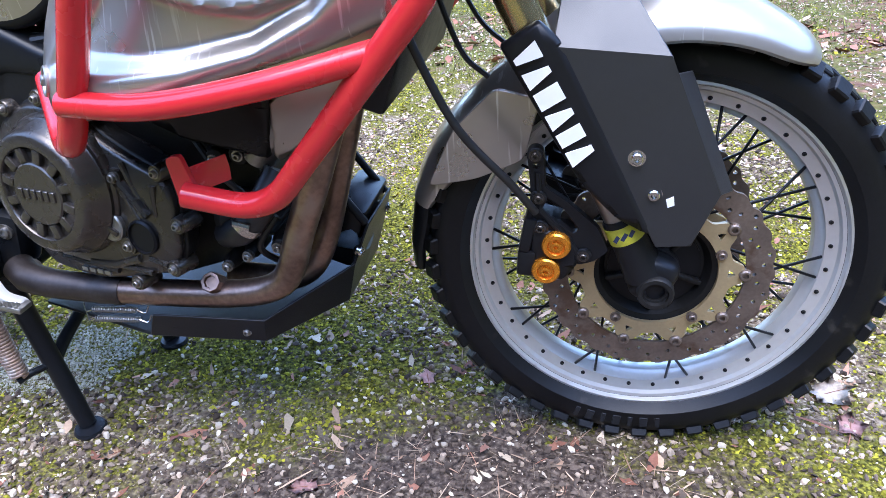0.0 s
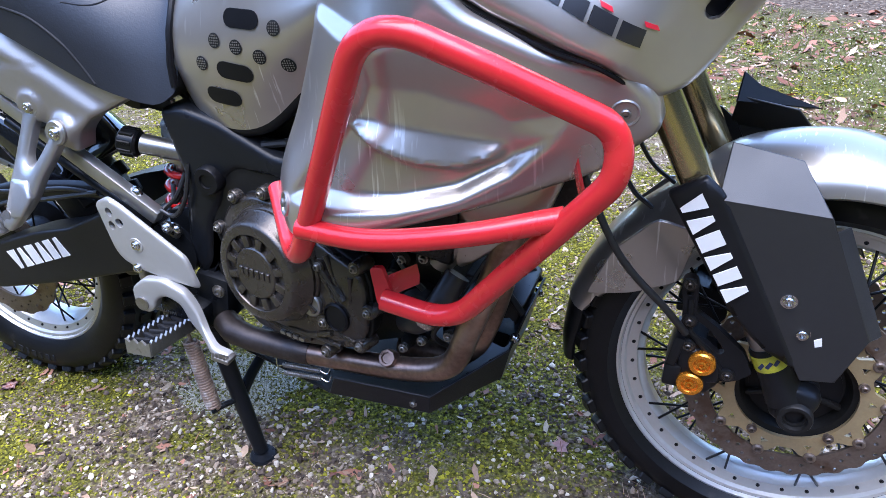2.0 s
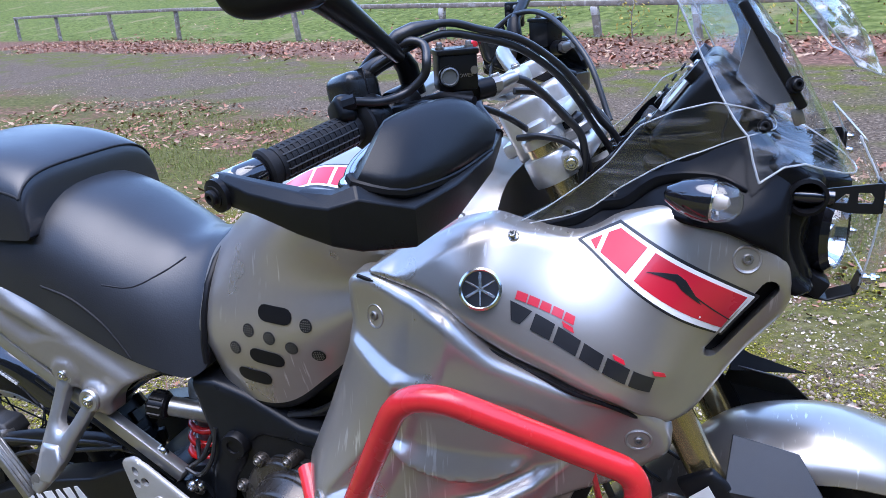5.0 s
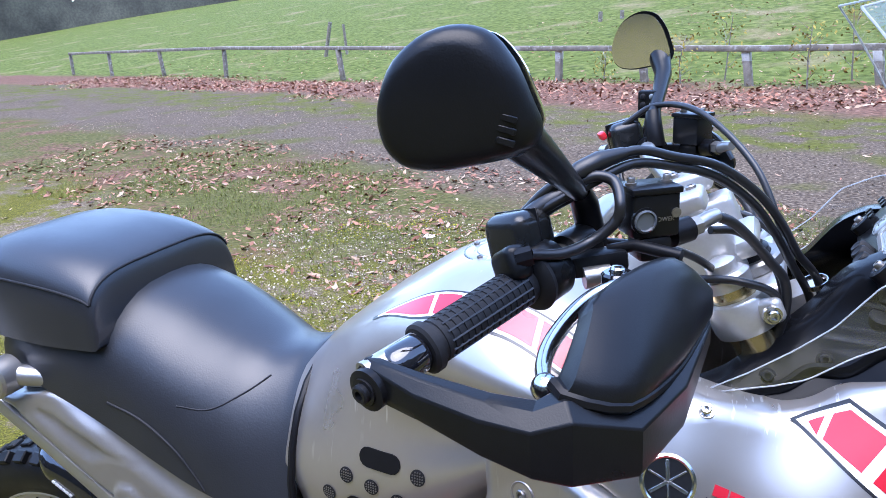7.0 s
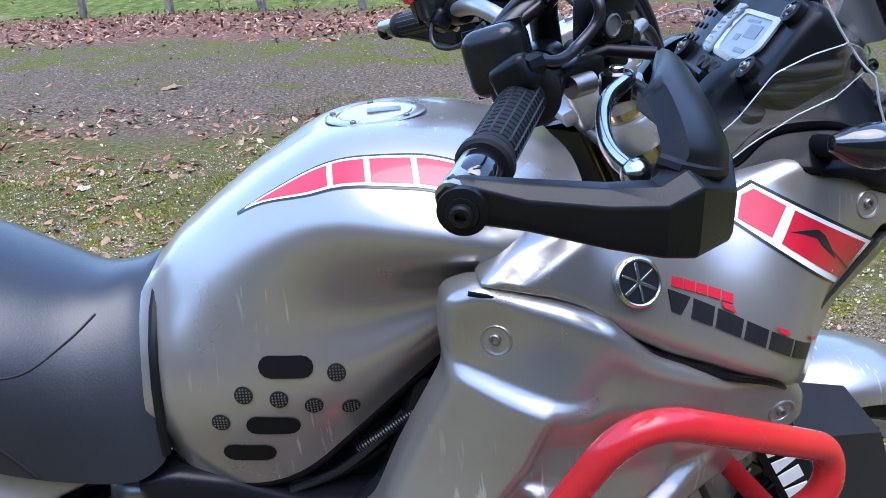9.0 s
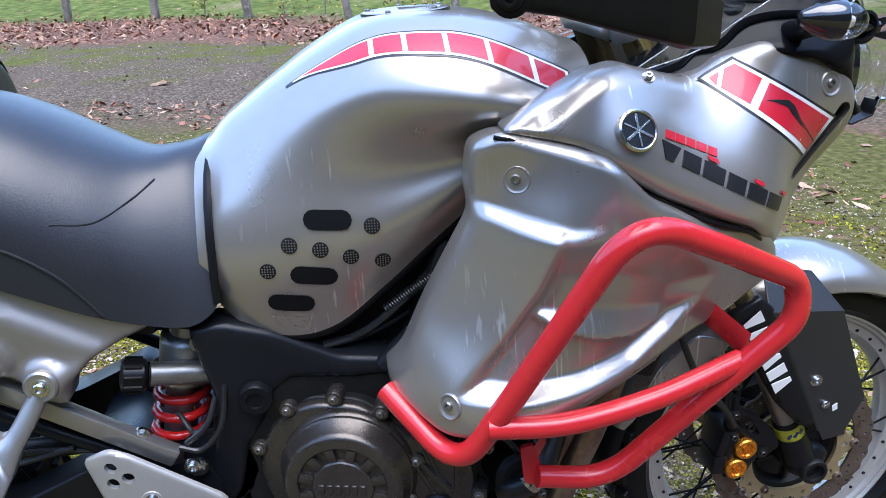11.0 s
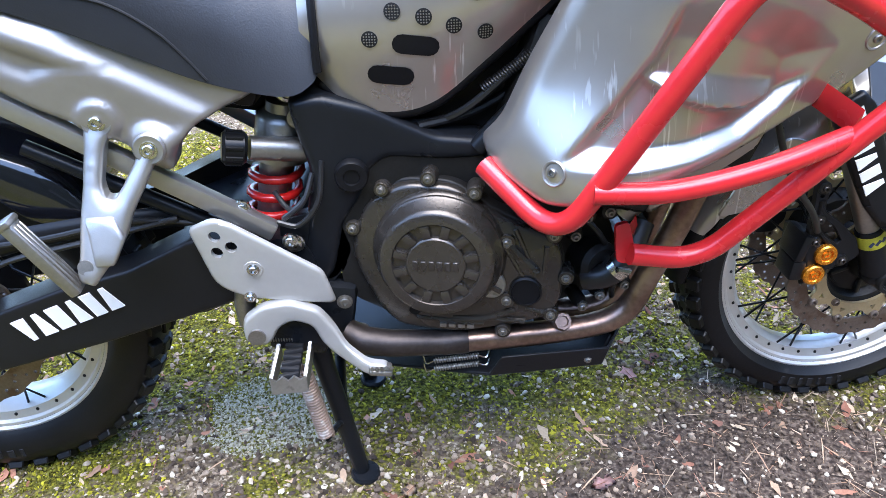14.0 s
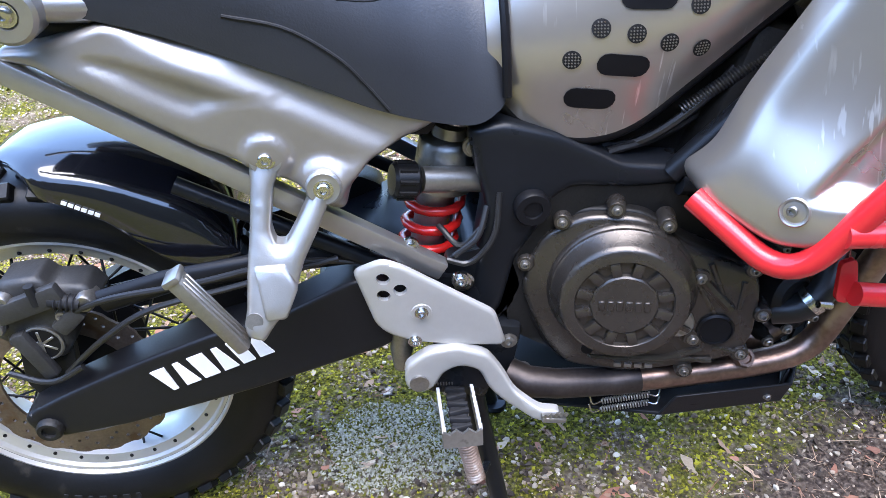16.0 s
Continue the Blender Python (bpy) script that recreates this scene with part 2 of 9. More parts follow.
SILVER = material("silver_paint", (0.405, 0.372, 0.332), 0.285, 0.76, coat=0.36, vary=0.04, scale=3, grain=0.003, grain_scale=1500, rough_vary=0.04, scratch=0.8)
SILVER_MATT = material("silver_plastic", (0.31, 0.29, 0.268), 0.34, 0.66, coat=0.15, vary=0.05, grain=0.05, grain_scale=800, rough_vary=0.06)
RED = material("red_powder_coat", (0.56, 0.020, 0.024), 0.26, 0.0, coat=0.45, vary=0.06, grain=0.06, grain_scale=160, spots=(0.70, 0.10, 0.08), spot_scale=28, spot_at=0.72, Specular_IOR_Level=0.35)
RED_DECAL = material("red_decal", (0.52, 0.012, 0.03), 0.3, coat=0.5, vary=0.03)
WHITE_DECAL = material("white_decal", (0.78, 0.77, 0.75), 0.35, vary=0.04, coat=0.2)
BLACK_DECAL = material("black_decal", (0.012, 0.012, 0.014), 0.3, vary=0.1, coat=0.3)
BLACK = material("black_satin", (0.007, 0.007, 0.008), 0.33, 0.0, vary=0.15, grain=0.03, grain_scale=500, Specular_IOR_Level=0.16)
BLACK_PLATE = material("black_powder_plate", (0.009, 0.009, 0.010), 0.34, 0.0, vary=0.12, grain=0.08, grain_scale=900, Specular_IOR_Level=0.22)
PLATE_SATIN = material("black_satin_sheet_metal", (0.018, 0.018, 0.019), 0.36, 0.0, vary=0.12, grain=0.06, grain_scale=900, Specular_IOR_Level=0.55)
BLACK_GLOSS = material("black_gloss", (0.008, 0.008, 0.010), 0.10, 0.0, coat=0.8, vary=0.1, rough_vary=0.04)
PLASTIC = material("black_textured_plastic", (0.0065, 0.0068, 0.0075), 0.31, vary=0.15, grain=0.07, grain_scale=700, Specular_IOR_Level=0.22)
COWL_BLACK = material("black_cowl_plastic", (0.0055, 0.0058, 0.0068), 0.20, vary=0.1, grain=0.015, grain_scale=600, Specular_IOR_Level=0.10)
FRAME = material("black_frame_paint", (0.009, 0.010, 0.012), 0.30, 0.0, vary=0.15, grain=0.02, grain_scale=220, Specular_IOR_Level=0.2)
RUBBER = material("tyre_rubber", (0.0058, 0.0058, 0.0063), 0.42, vary=0.25, scale=9, Specular_IOR_Level=0.25, grain=0.10, grain_scale=240, spots=(0.022, 0.020, 0.017), spot_scale=26, spot_at=0.66)
SOFT_RUBBER = material("soft_rubber", (0.013, 0.013, 0.014), 0.6, vary=0.15, grain=0.1, Specular_IOR_Level=0.25)
SEAT = material("seat_vinyl", (0.014, 0.015, 0.018), 0.36, vary=0.1, grain=0.12, grain_scale=420, rough_vary=0.05, Specular_IOR_Level=0.55)
SEAT_SIDE = material("seat_side_vinyl", (0.013, 0.013, 0.015), 0.44, vary=0.1, grain=0.20, grain_scale=330, Specular_IOR_Level=0.22)
ENGINE = material("engine_magnesium_paint", (0.082, 0.072, 0.063), 0.27, 0.75, vary=0.14, scale=10, grain=0.10, grain_scale=420, spots=(0.15, 0.13, 0.11), spot_scale=40, spot_at=0.70)
ENGINE_DARK = material("engine_black", (0.012, 0.0115, 0.011), 0.5, 0.2, vary=0.3, scale=14, grain=0.25, grain_scale=200, spots=(0.035, 0.03, 0.026), spot_scale=30, spot_at=0.66, Specular_IOR_Level=0.3)
CAST = material("cast_aluminium", (0.40, 0.39, 0.375), 0.34, 0.85, vary=0.06, grain=0.10, grain_scale=600)
CAST_WORN = material("worn_aluminium", (0.33, 0.32, 0.30), 0.38, 0.88, vary=0.15, scale=14, grain=0.12, spots=(0.15, 0.135, 0.12), spot_scale=36, spot_at=0.66)
CAST_BRIGHT = material("bright_cast_alloy", (0.50, 0.49, 0.47), 0.34, 0.7, vary=0.08, scale=14, grain=0.08, spots=(0.36, 0.35, 0.33), spot_scale=30, spot_at=0.70)
SHIELD = material("painted_heel_guard", (0.40, 0.39, 0.37), 0.38, 0.4, vary=0.05, grain=0.06, grain_scale=300, spots=(0.22, 0.21, 0.2), spot_scale=22, spot_at=0.77)
RIM = material("anodised_rim", (0.60, 0.585, 0.55), 0.36, 0.62, vary=0.05, scale=8, grain=0.02, spots=(0.36, 0.33, 0.28), spot_scale=18, spot_at=0.72)
CHROME = material("bolt_steel", (0.60, 0.59, 0.57), 0.22, 1.0, vary=0.1, scale=30)
STEEL = material("dull_steel", (0.30, 0.285, 0.265), 0.4, 0.9, vary=0.2, scale=25, spots=(0.16, 0.10, 0.06), spot_scale=50, spot_at=0.66)
EXHAUST = material("heat_stained_steel", (0.25, 0.165, 0.125), 0.33, 0.85, vary=0.4, scale=9, grain=0.08, grain_scale=150, spots=(0.33, 0.25, 0.20), spot_scale=11, spot_at=0.58)
EXHAUST_DARK = material("dark_exhaust_joint", (0.050, 0.040, 0.036), 0.45, 0.7, vary=0.35, scale=10, grain=0.1)
GOLD = material("gold_fork_tube", (0.46, 0.37, 0.20), 0.2, 0.9, coat=0.3, vary=0.05, scale=5)
GOLD_DISC = material("gold_disc_carrier", (0.46, 0.36, 0.20), 0.36, 0.6, vary=0.1, scale=18, spots=(0.26, 0.19, 0.11), spot_scale=40, spot_at=0.68)
RUSTY = material("rusty_spring_steel", (0.30, 0.21, 0.16), 0.55, 0.5, vary=0.3, scale=30, spots=(0.42, 0.36, 0.31), spot_scale=60, spot_at=0.55)
ROTOR = material("rusty_disc_steel", (0.21, 0.165, 0.135), 0.42, 0.75, vary=0.25, scale=16, grain=0.06, spots=(0.13, 0.085, 0.06), spot_scale=24, spot_at=0.56)
CALIPER = material("dusty_caliper_casting", (0.040, 0.039, 0.038), 0.5, 0.3, vary=0.25, scale=20, grain=0.2, grain_scale=260)
ORANGE = material("orange_anodised", (0.75, 0.27, 0.02), 0.24, 0.75, vary=0.08, coat=0.2)
SPRING = material("red_spring_paint", (0.60, 0.015, 0.012), 0.25, coat=0.4, vary=0.08)
YELLOW = material("yellow_sticker", (0.44, 0.41, 0.03), 0.4, vary=0.2, scale=60)
BLUE_FILTER = material("blue_grey_filter", (0.10, 0.15, 0.20), 0.4, 0.3, vary=0.2, scale=30)
BLUE_INK = material("dark_blue_ink", (0.02, 0.03, 0.08), 0.4, vary=0.1)
WOOD = material("weathered_fence_wood", (0.23, 0.20, 0.165), 0.85, vary=0.3, scale=7, grain=0.4, grain_scale=70, spots=(0.36, 0.34, 0.31), spot_scale=9, spot_at=0.56)
FENCE_WHITE = material("flaking_fence_paint", (0.58, 0.57, 0.54), 0.7, vary=0.15, scale=12, spots=(0.24, 0.21, 0.18), spot_scale=18, spot_at=0.6)
HOSE = material("black_hose", (0.012, 0.012, 0.013), 0.38, vary=0.1)
LENS_ORANGE = material("clear_indicator_lens", (0.85, 0.78, 0.72), 0.12, vary=0.05, scale=40, Transmission_Weight=0.55, IOR=1.45)
REFLECTOR = material("lamp_reflector", (0.82, 0.82, 0.82), 0.1, 1.0, vary=0.03)
LCD = material("dial_panel", (0.20, 0.225, 0.235), 0.22, vary=0.04, coat=0.3)
DISPLAY_RIM = material("display_rim", (0.46, 0.46, 0.45), 0.3, 0.5, vary=0.05)
DIAL = material("dial_face", (0.10, 0.11, 0.12), 0.25, vary=0.1, coat=0.5)
SWITCH_BOX = material("black_switch_plastic", (0.011, 0.012, 0.013), 0.26, vary=0.1, grain=0.03, grain_scale=700, Specular_IOR_Level=0.4)
LEVER = material("polished_lever_alloy", (0.56, 0.56, 0.55), 0.20, 1.0, vary=0.08, scale=20, grain=0.02)
SWITCH_RED = material("red_switch", (0.6, 0.02, 0.03), 0.35, vary=0.05)


def clear(name, tint=(0.97, 0.98, 0.98), rough=0.015, scuff_glint=0.10, least=0.07):
    """Clear plastic sheet: a thin glass with pale streaks for scuffs and painted reflections."""
    m = bpy.data.materials.new(name)
    m.use_nodes = True
    nt = m.node_tree
    out = nt.nodes["Material Output"]
    nt.nodes.remove(nt.nodes["Principled BSDF"])
    see, shine, haze = nt.nodes.new("ShaderNodeBsdfTransparent"), nt.nodes.new("ShaderNodeBsdfGlossy"), nt.nodes.new("ShaderNodeBsdfDiffuse")
    see.inputs["Color"].default_value = (*tint, 1)
    shine.inputs["Roughness"].default_value = rough
    haze.inputs["Color"].default_value = (0.8, 0.8, 0.8, 1)
    lw = nt.nodes.new("ShaderNodeLayerWeight")
    lw.inputs["Blend"].default_value = 0.5
    pw = nt.nodes.new("ShaderNodeMath")
    pw.operation, pw.inputs[1].default_value = "POWER", 3.5
    nt.links.new(lw.outputs["Facing"], pw.inputs[0])
    fres = nt.nodes.new("ShaderNodeMapRange")
    fres.inputs["To Min"].default_value, fres.inputs["To Max"].default_value = least, 0.85
    nt.links.new(pw.outputs[0], fres.inputs["Value"])
    a, b = nt.nodes.new("ShaderNodeMixShader"), nt.nodes.new("ShaderNodeMixShader")
    nt.links.new(fres.outputs[0], a.inputs[0]), nt.links.new(see.outputs[0], a.inputs[1]), nt.links.new(shine.outputs[0], a.inputs[2])
    co, n = nt.nodes.new("ShaderNodeTexCoord"), nt.nodes.new("ShaderNodeTexNoise")
    n.inputs["Scale"].default_value, n.inputs["Detail"].default_value, n.inputs["Distortion"].default_value = 1.0, 9, 0.6
    lie = nt.nodes.new("ShaderNodeMapping")
    lie.inputs["Scale"].default_value, lie.inputs["Rotation"].default_value = (10, 26, 90), (0, radians(35), 0)
    nt.links.new(co.outputs["Object"], lie.inputs["Vector"])
    r = nt.nodes.new("ShaderNodeMapRange")
    r.inputs["From Min"].default_value, r.inputs["From Max"].default_value, r.inputs["To Min"].default_value, r.inputs["To Max"].default_value = 0.48, 0.74, 0.0, scuff_glint
    nt.links.new(lie.outputs["Vector"], n.inputs["Vector"]), nt.links.new(n.outputs["Fac"], r.inputs["Value"])
    bump = nt.nodes.new("ShaderNodeBump")
    bump.inputs["Strength"].default_value, bump.inputs["Distance"].default_value = 0.07, 0.004
    nt.links.new(n.outputs["Fac"], bump.inputs["Height"]), nt.links.new(bump.outputs[0], shine.inputs["Normal"])
    nt.links.new(r.outputs[0], b.inputs[0]), nt.links.new(a.outputs[0], b.inputs[1]), nt.links.new(haze.outputs[0], b.inputs[2])
    nt.links.new(b.outputs[0], out.inputs["Surface"])
    return m


# the pale streaks draw scratches and, in colour, bright reflections of the surroundings
CLEAR = clear("clear_screen_plastic", rough=0.02, scuff_glint=0.14, least=0.07)
SCRATCHED = clear("scratched_screen_plastic", rough=0.06, scuff_glint=0.8, least=0.16)
WINGLET = clear("winglet_plastic", rough=0.03, scuff_glint=0.12, least=0.11)
CLEAR_EDGE = material("screen_edge", (0.72, 0.74, 0.75), 0.15, vary=0.05, Transmission_Weight=0.6)
CLEAR_GLASS = clear("lamp_glass", rough=0.01, scuff_glint=0.03)


# ---- building helpers ----
def part(name, bm, mat, parent=None, label="", sharp=38, bevel=0.0):
    """Links a bmesh as one mesh object under a thing or a part."""
    bmesh.ops.recalc_face_normals(bm, faces=bm.faces)
    for f in bm.faces:
        f.smooth = True
    for e in bm.edges:
        if len(e.link_faces) == 2 and e.calc_face_angle(0) > radians(sharp):
            e.smooth = False
    me = bpy.data.meshes.new(name)
    bm.to_mesh(me)
    bm.free()
    for m in mat if isinstance(mat, (list, tuple)) else [mat]:
        me.materials.append(m)
    ob = new(name, me)
    if parent:
        ob.parent = parent
    if label:
        ob["label"] = label
    if bevel:
        b = ob.modifiers.new("bevel", "BEVEL")
        b.width, b.segments, b.limit_method, b.angle_limit = bevel, 2, "ANGLE", radians(40)
        b.harden_normals = False
    return ob


def moved(bm, m):
    bmesh.ops.transform(bm, matrix=m, verts=bm.verts)
    return bm


def join(*bms):
    """Several bmeshes as one."""
    out = bmesh.new()
    for b in bms:
        base = [out.verts.new(v.co) for v in b.verts]
        b.verts.index_update()
        for f in b.faces:
            g = out.faces.new([base[v.index] for v in f.verts])
            g.material_index = f.material_index
        b.free()
    return out


def mirrored(bm):
    """A copy on the other side of the machine's middle plane."""
    b = bm.copy()
    moved(b, Matrix.Diagonal((1, -1, 1, 1)))
    bmesh.ops.reverse_faces(b, faces=b.faces)
    return b


def box(size, at=(0, 0, 0), turn=(0, 0, 0), bevel=0.0, seg=2):
    b = bmesh.new()
    bmesh.ops.create_cube(b, size=1.0, matrix=Matrix.Diagonal((*size, 1)))
    if bevel:
        bmesh.ops.bevel(b, geom=list(b.edges), offset=bevel, segments=seg, affect="EDGES", profile=0.5)
    return moved(b, pose(*at, *turn))


def frame_to(way, up=(0, 0, 1)):
    """A turn whose z goes along way."""
    w = Vector(way).normalized()
    u = Vector(up) - w * Vector(up).dot(w)
    if u.length < 1e-4:
        u = Vector((1, 0, 0)) - w * w.x
    u.normalize()
    return Matrix((u, w.cross(u), w)).transposed()


def rounded(points, r, n=5, closed=False):
    """A line with its corners rounded; r may be one radius or one a corner."""
    p = [Vector(q) for q in points]
    out = []
    for i, c in enumerate(p):
        if not closed and i in (0, len(p) - 1):
            out.append(c)
            continue
        a, b = p[i - 1], p[(i + 1) % len(p)]
        rad = r[i] if isinstance(r, (list, tuple)) else r
        d0, d1 = (a - c), (b - c)
        k = min(rad, d0.length * 0.49, d1.length * 0.49)
        if k < 1e-6:
            out.append(c)
            continue
        s, e = c + d0.normalized() * k, c + d1.normalized() * k
        for j in range(n + 1):
            t = j / n
            out.append(s * (1 - t) ** 2 + c * 2 * t * (1 - t) + e * t * t)
    return out


def smooth_line(points, n=6):
    """A Catmull-Rom line through points."""
    p = [Vector(q) for q in points]
    p = [p[0] * 2 - p[1]] + p + [p[-1] * 2 - p[-2]]
    out = []
    for i in range(1, len(p) - 2):
        a, b, c, d = p[i - 1 : i + 3]
        for j in range(n):
            t = j / n
            out.append(0.5 * (2 * b + (c - a) * t + (2 * a - 5 * b + 4 * c - d) * t * t + (3 * b - a - 3 * c + d) * t ** 3))
    return out + [p[-2]]


def spread(points, n):
    """A line through a few places, resampled to n + 1 even steps."""
    line = smooth_line(points, 12)
    gaps = [0.0]
    for a, b in zip(line, line[1:]):
        gaps.append(gaps[-1] + (b - a).length)
    out = []
    for k in range(n + 1):
        d = gaps[-1] * k / n
        i = max(j for j in range(len(line)) if gaps[j] <= d + 1e-9)
        i = min(i, len(line) - 2)
        out.append(line[i].lerp(line[i + 1], (d - gaps[i]) / max(1e-9, gaps[i + 1] - gaps[i])))
    return out


def tube(points, r, seg=12, caps=True, flat=1.0):
    """A round bar along a line. r: one radius or one a point; flat squashes it."""
    p = [Vector(q) for q in points]
    b = bmesh.new()
    way = (p[1] - p[0]).normalized()
    u = frame_to(way).col[0].copy()
    rings = []
    for i, c in enumerate(p):
        w = (p[min(i + 1, len(p) - 1)] - p[max(i - 1, 0)]).normalized()
        u = (u - w * u.dot(w)).normalized()
        v = w.cross(u)
        rad = r[i] if isinstance(r, (list, tuple)) else r
        rings.append([b.verts.new(c + u * math.cos(a) * rad + v * math.sin(a) * rad * flat) for a in (2 * math.pi * k / seg for k in range(seg))])
    for s, t in zip(rings, rings[1:]):
        for k in range(seg):
            b.faces.new((s[k], s[(k + 1) % seg], t[(k + 1) % seg], t[k]))
    if caps:
        b.faces.new(rings[0][::-1]), b.faces.new(rings[-1])
    return b


def lathe(profile, at=(0, 0, 0), way=(0, -1, 0), seg=48, closed=False):
    """A turned body: profile rows of (radius, distance along way)."""
    b = bmesh.new()
    m = Matrix.Translation(at) @ frame_to(way).to_4x4()
    rings = []
    for r, h in profile:
        if r < 1e-6:
            rings.append([b.verts.new(m @ Vector((0, 0, h)))])
        else:
            rings.append([b.verts.new(m @ Vector((r * math.cos(a), r * math.sin(a), h))) for a in (2 * math.pi * k / seg for k in range(seg))])
    pairs = list(zip(rings, rings[1:])) + ([(rings[-1], rings[0])] if closed else [])
    for s, t in pairs:
        for k in range(seg):
            q = [s[k % len(s)], s[(k + 1) % len(s)], t[(k + 1) % len(t)], t[k % len(t)]]
            q = list(dict.fromkeys(q))
            if len(q) > 2:
                b.faces.new(q)
    return b


def loft(rings, caps=True, closed=True):
    """A skin over rings of equal count."""
    b = bmesh.new()
    vs = [[b.verts.new(p) for p in ring] for ring in rings]
    n = len(vs[0])
    for s, t in zip(vs, vs[1:]):
        for k in range(n if closed else n - 1):
            b.faces.new((s[k], s[(k + 1) % n], t[(k + 1) % n], t[k]))
    if caps and closed:
        b.faces.new(vs[0][::-1]), b.faces.new(vs[-1])
    return b


def inside(p, poly):
    x, z = p
    odd = False
    for (x0, z0), (x1, z1) in zip(poly, poly[1:] + poly[:1]):
        if (z0 > z) != (z1 > z) and x < (x1 - x0) * (z - z0) / (z1 - z0) + x0:
            odd = not odd
    return odd


def edge_gap(p, poly):
    """Distance from a point to a closed outline."""
    q = np.array(poly)
    a, d = q, np.roll(q, -1, 0) - q
    t = np.clip(((np.array(p) - a) * d).sum(1) / np.maximum((d * d).sum(1), 1e-12), 0, 1)
    return float(np.sqrt((((a + d * t[:, None]) - p) ** 2).sum(1)).min())


def signed(p, poly):
    """Distance inside an outline, negative outside."""
    return edge_gap(p, poly) * (1 if inside(p, poly) else -1)


def ease(t):
    t = min(1.0, max(0.0, t))
    return t * t * (3 - 2 * t)


def outline2(points, r=0.01, n=4):
    return [(v.x, v.y) for v in rounded([(x, z, 0) for x, z in points], r, n, closed=True)]


def finer(poly, step):
    out = []
    for a, b in zip(poly, poly[1:] + poly[:1]):
        k = max(1, int(math.hypot(b[0] - a[0], b[1] - a[1]) / step))
        out += [(a[0] + (b[0] - a[0]) * i / k, a[1] + (b[1] - a[1]) * i / k) for i in range(k)]
    return out


def fill(outline, holes=(), step=0.012, grid=True, rings=()):
    """Triangles that fill an outline, with holes left out."""
    edge = finer(outline, step)
    pts, lines = [Vector(p) for p in edge], []
    n = len(edge)
    lines += [(i, (i + 1) % n) for i in range(n)]
    for h in holes:
        k = len(pts)
        pts += [Vector(p) for p in h]
        lines += [(k + i, k + (i + 1) % len(h)) for i in range(len(h))]
    area = sum(a[0] * b[1] - b[0] * a[1] for a, b in zip(edge, edge[1:] + edge[:1]))
    turn = 1 if area > 0 else -1
    for d in rings:
        last = None
        for i in range(n):
            (ax, az), (bx, bz) = edge[i - 1], edge[(i + 1) % n]
            k = math.hypot(bx - ax, bz - az) or 1.0
            q = (edge[i][0] - turn * (bz - az) / k * d, edge[i][1] + turn * (bx - ax) / k * d)
            if inside(q, outline) and edge_gap(q, edge) > d * 0.93 and (last is None or math.hypot(q[0] - last[0], q[1] - last[1]) > step * 0.35) and not any(signed(q, h) > -step * 0.3 for h in holes):
                pts.append(Vector(q))
                last = q
    clear_by = max(step * 0.45, (max(rings) + step * 0.4) if rings else 0.0)
    if grid:
        xs, zs = [p[0] for p in outline], [p[1] for p in outline]
        row = 0
        z = min(zs)
        while z < max(zs):
            x = min(xs) + (row % 2) * step / 2
            while x < max(xs):
                if inside((x, z), outline) and edge_gap((x, z), edge) > clear_by and not any(signed((x, z), h) > -step * 0.3 for h in holes):
                    pts.append(Vector((x, z)))
                x += step
            z += step * 0.87
            row += 1
    got = delaunay_2d_cdt(pts, lines, [], 0, 1e-6)
    vs = [(v.x, v.y) for v in got[0]]
    tris = []
    for f in got[2]:
        c = (sum(vs[i][0] for i in f) / 3, sum(vs[i][1] for i in f) / 3)
        if inside(c, outline) and not any(inside(c, h) for h in holes):
            tris.append(f)
    return vs, tris, edge


def shell(outline, depth, edge=0.012, thick=0.03, step=0.013, holes=()):
    """A moulded panel: its outline in (x, z), its skin at y = depth(x, z), rolled over at the edge."""
    vs, tris, rim = fill(outline, holes, step, True, [edge * k for k in (0.10, 0.32, 0.65, 1.0)] if edge > 0 else ())
    b = bmesh.new()
    loops = [list(rim)] + [list(h) for h in holes]
    front, back = [], []
    for x, z in vs:
        d = edge_gap((x, z), rim)
        roll = edge - math.sqrt(max(0.0, edge * edge - (edge - d) ** 2)) if d < edge else 0.0
        y = depth(x, z)
        front.append(b.verts.new((x, y + roll, z)))
        back.append(b.verts.new((x, y + max(thick, edge), z)))
    for f in tris:
        b.faces.new([front[i] for i in f])
        b.faces.new([back[i] for i in f][::-1])
    b.verts.index_update()
    twin = {f.index: k for f, k in zip(front, back)}
    for e in [e for e in b.edges if len(e.link_faces) == 1 and e.verts[0].index in twin and e.verts[1].index in twin]:
        p, q = e.verts
        b.faces.new((p, q, twin[q.index], twin[p.index]))
    return b


def plate(outline, y0, y1, holes=(), step=0.03):
    """A flat plate in the (x, z) plane between y0 and y1, with holes through it."""
    return shell(outline, lambda x, z: min(y0, y1), 0.0, abs(y1 - y0), step, holes)


def ring2(x, z, r, n=10):
    return [(x + r * math.cos(2 * math.pi * k / n), z + r * math.sin(2 * math.pi * k / n)) for k in range(n)]


def slot2(x, z, long, wide, turn, n=6):
    """A rounded slot's outline."""
    h, r = long / 2 - wide / 2, wide / 2
    pts = [(h + r * math.cos(a), r * math.sin(a)) for a in (-math.pi / 2 + math.pi * k / n for k in range(n + 1))]
    pts += [(-h + r * math.cos(a), r * math.sin(a)) for a in (math.pi / 2 + math.pi * k / n for k in range(n + 1))]
    c, s = math.cos(radians(turn)), math.sin(radians(turn))
    return [(x + px * c - pz * s, z + px * s + pz * c) for px, pz in pts]


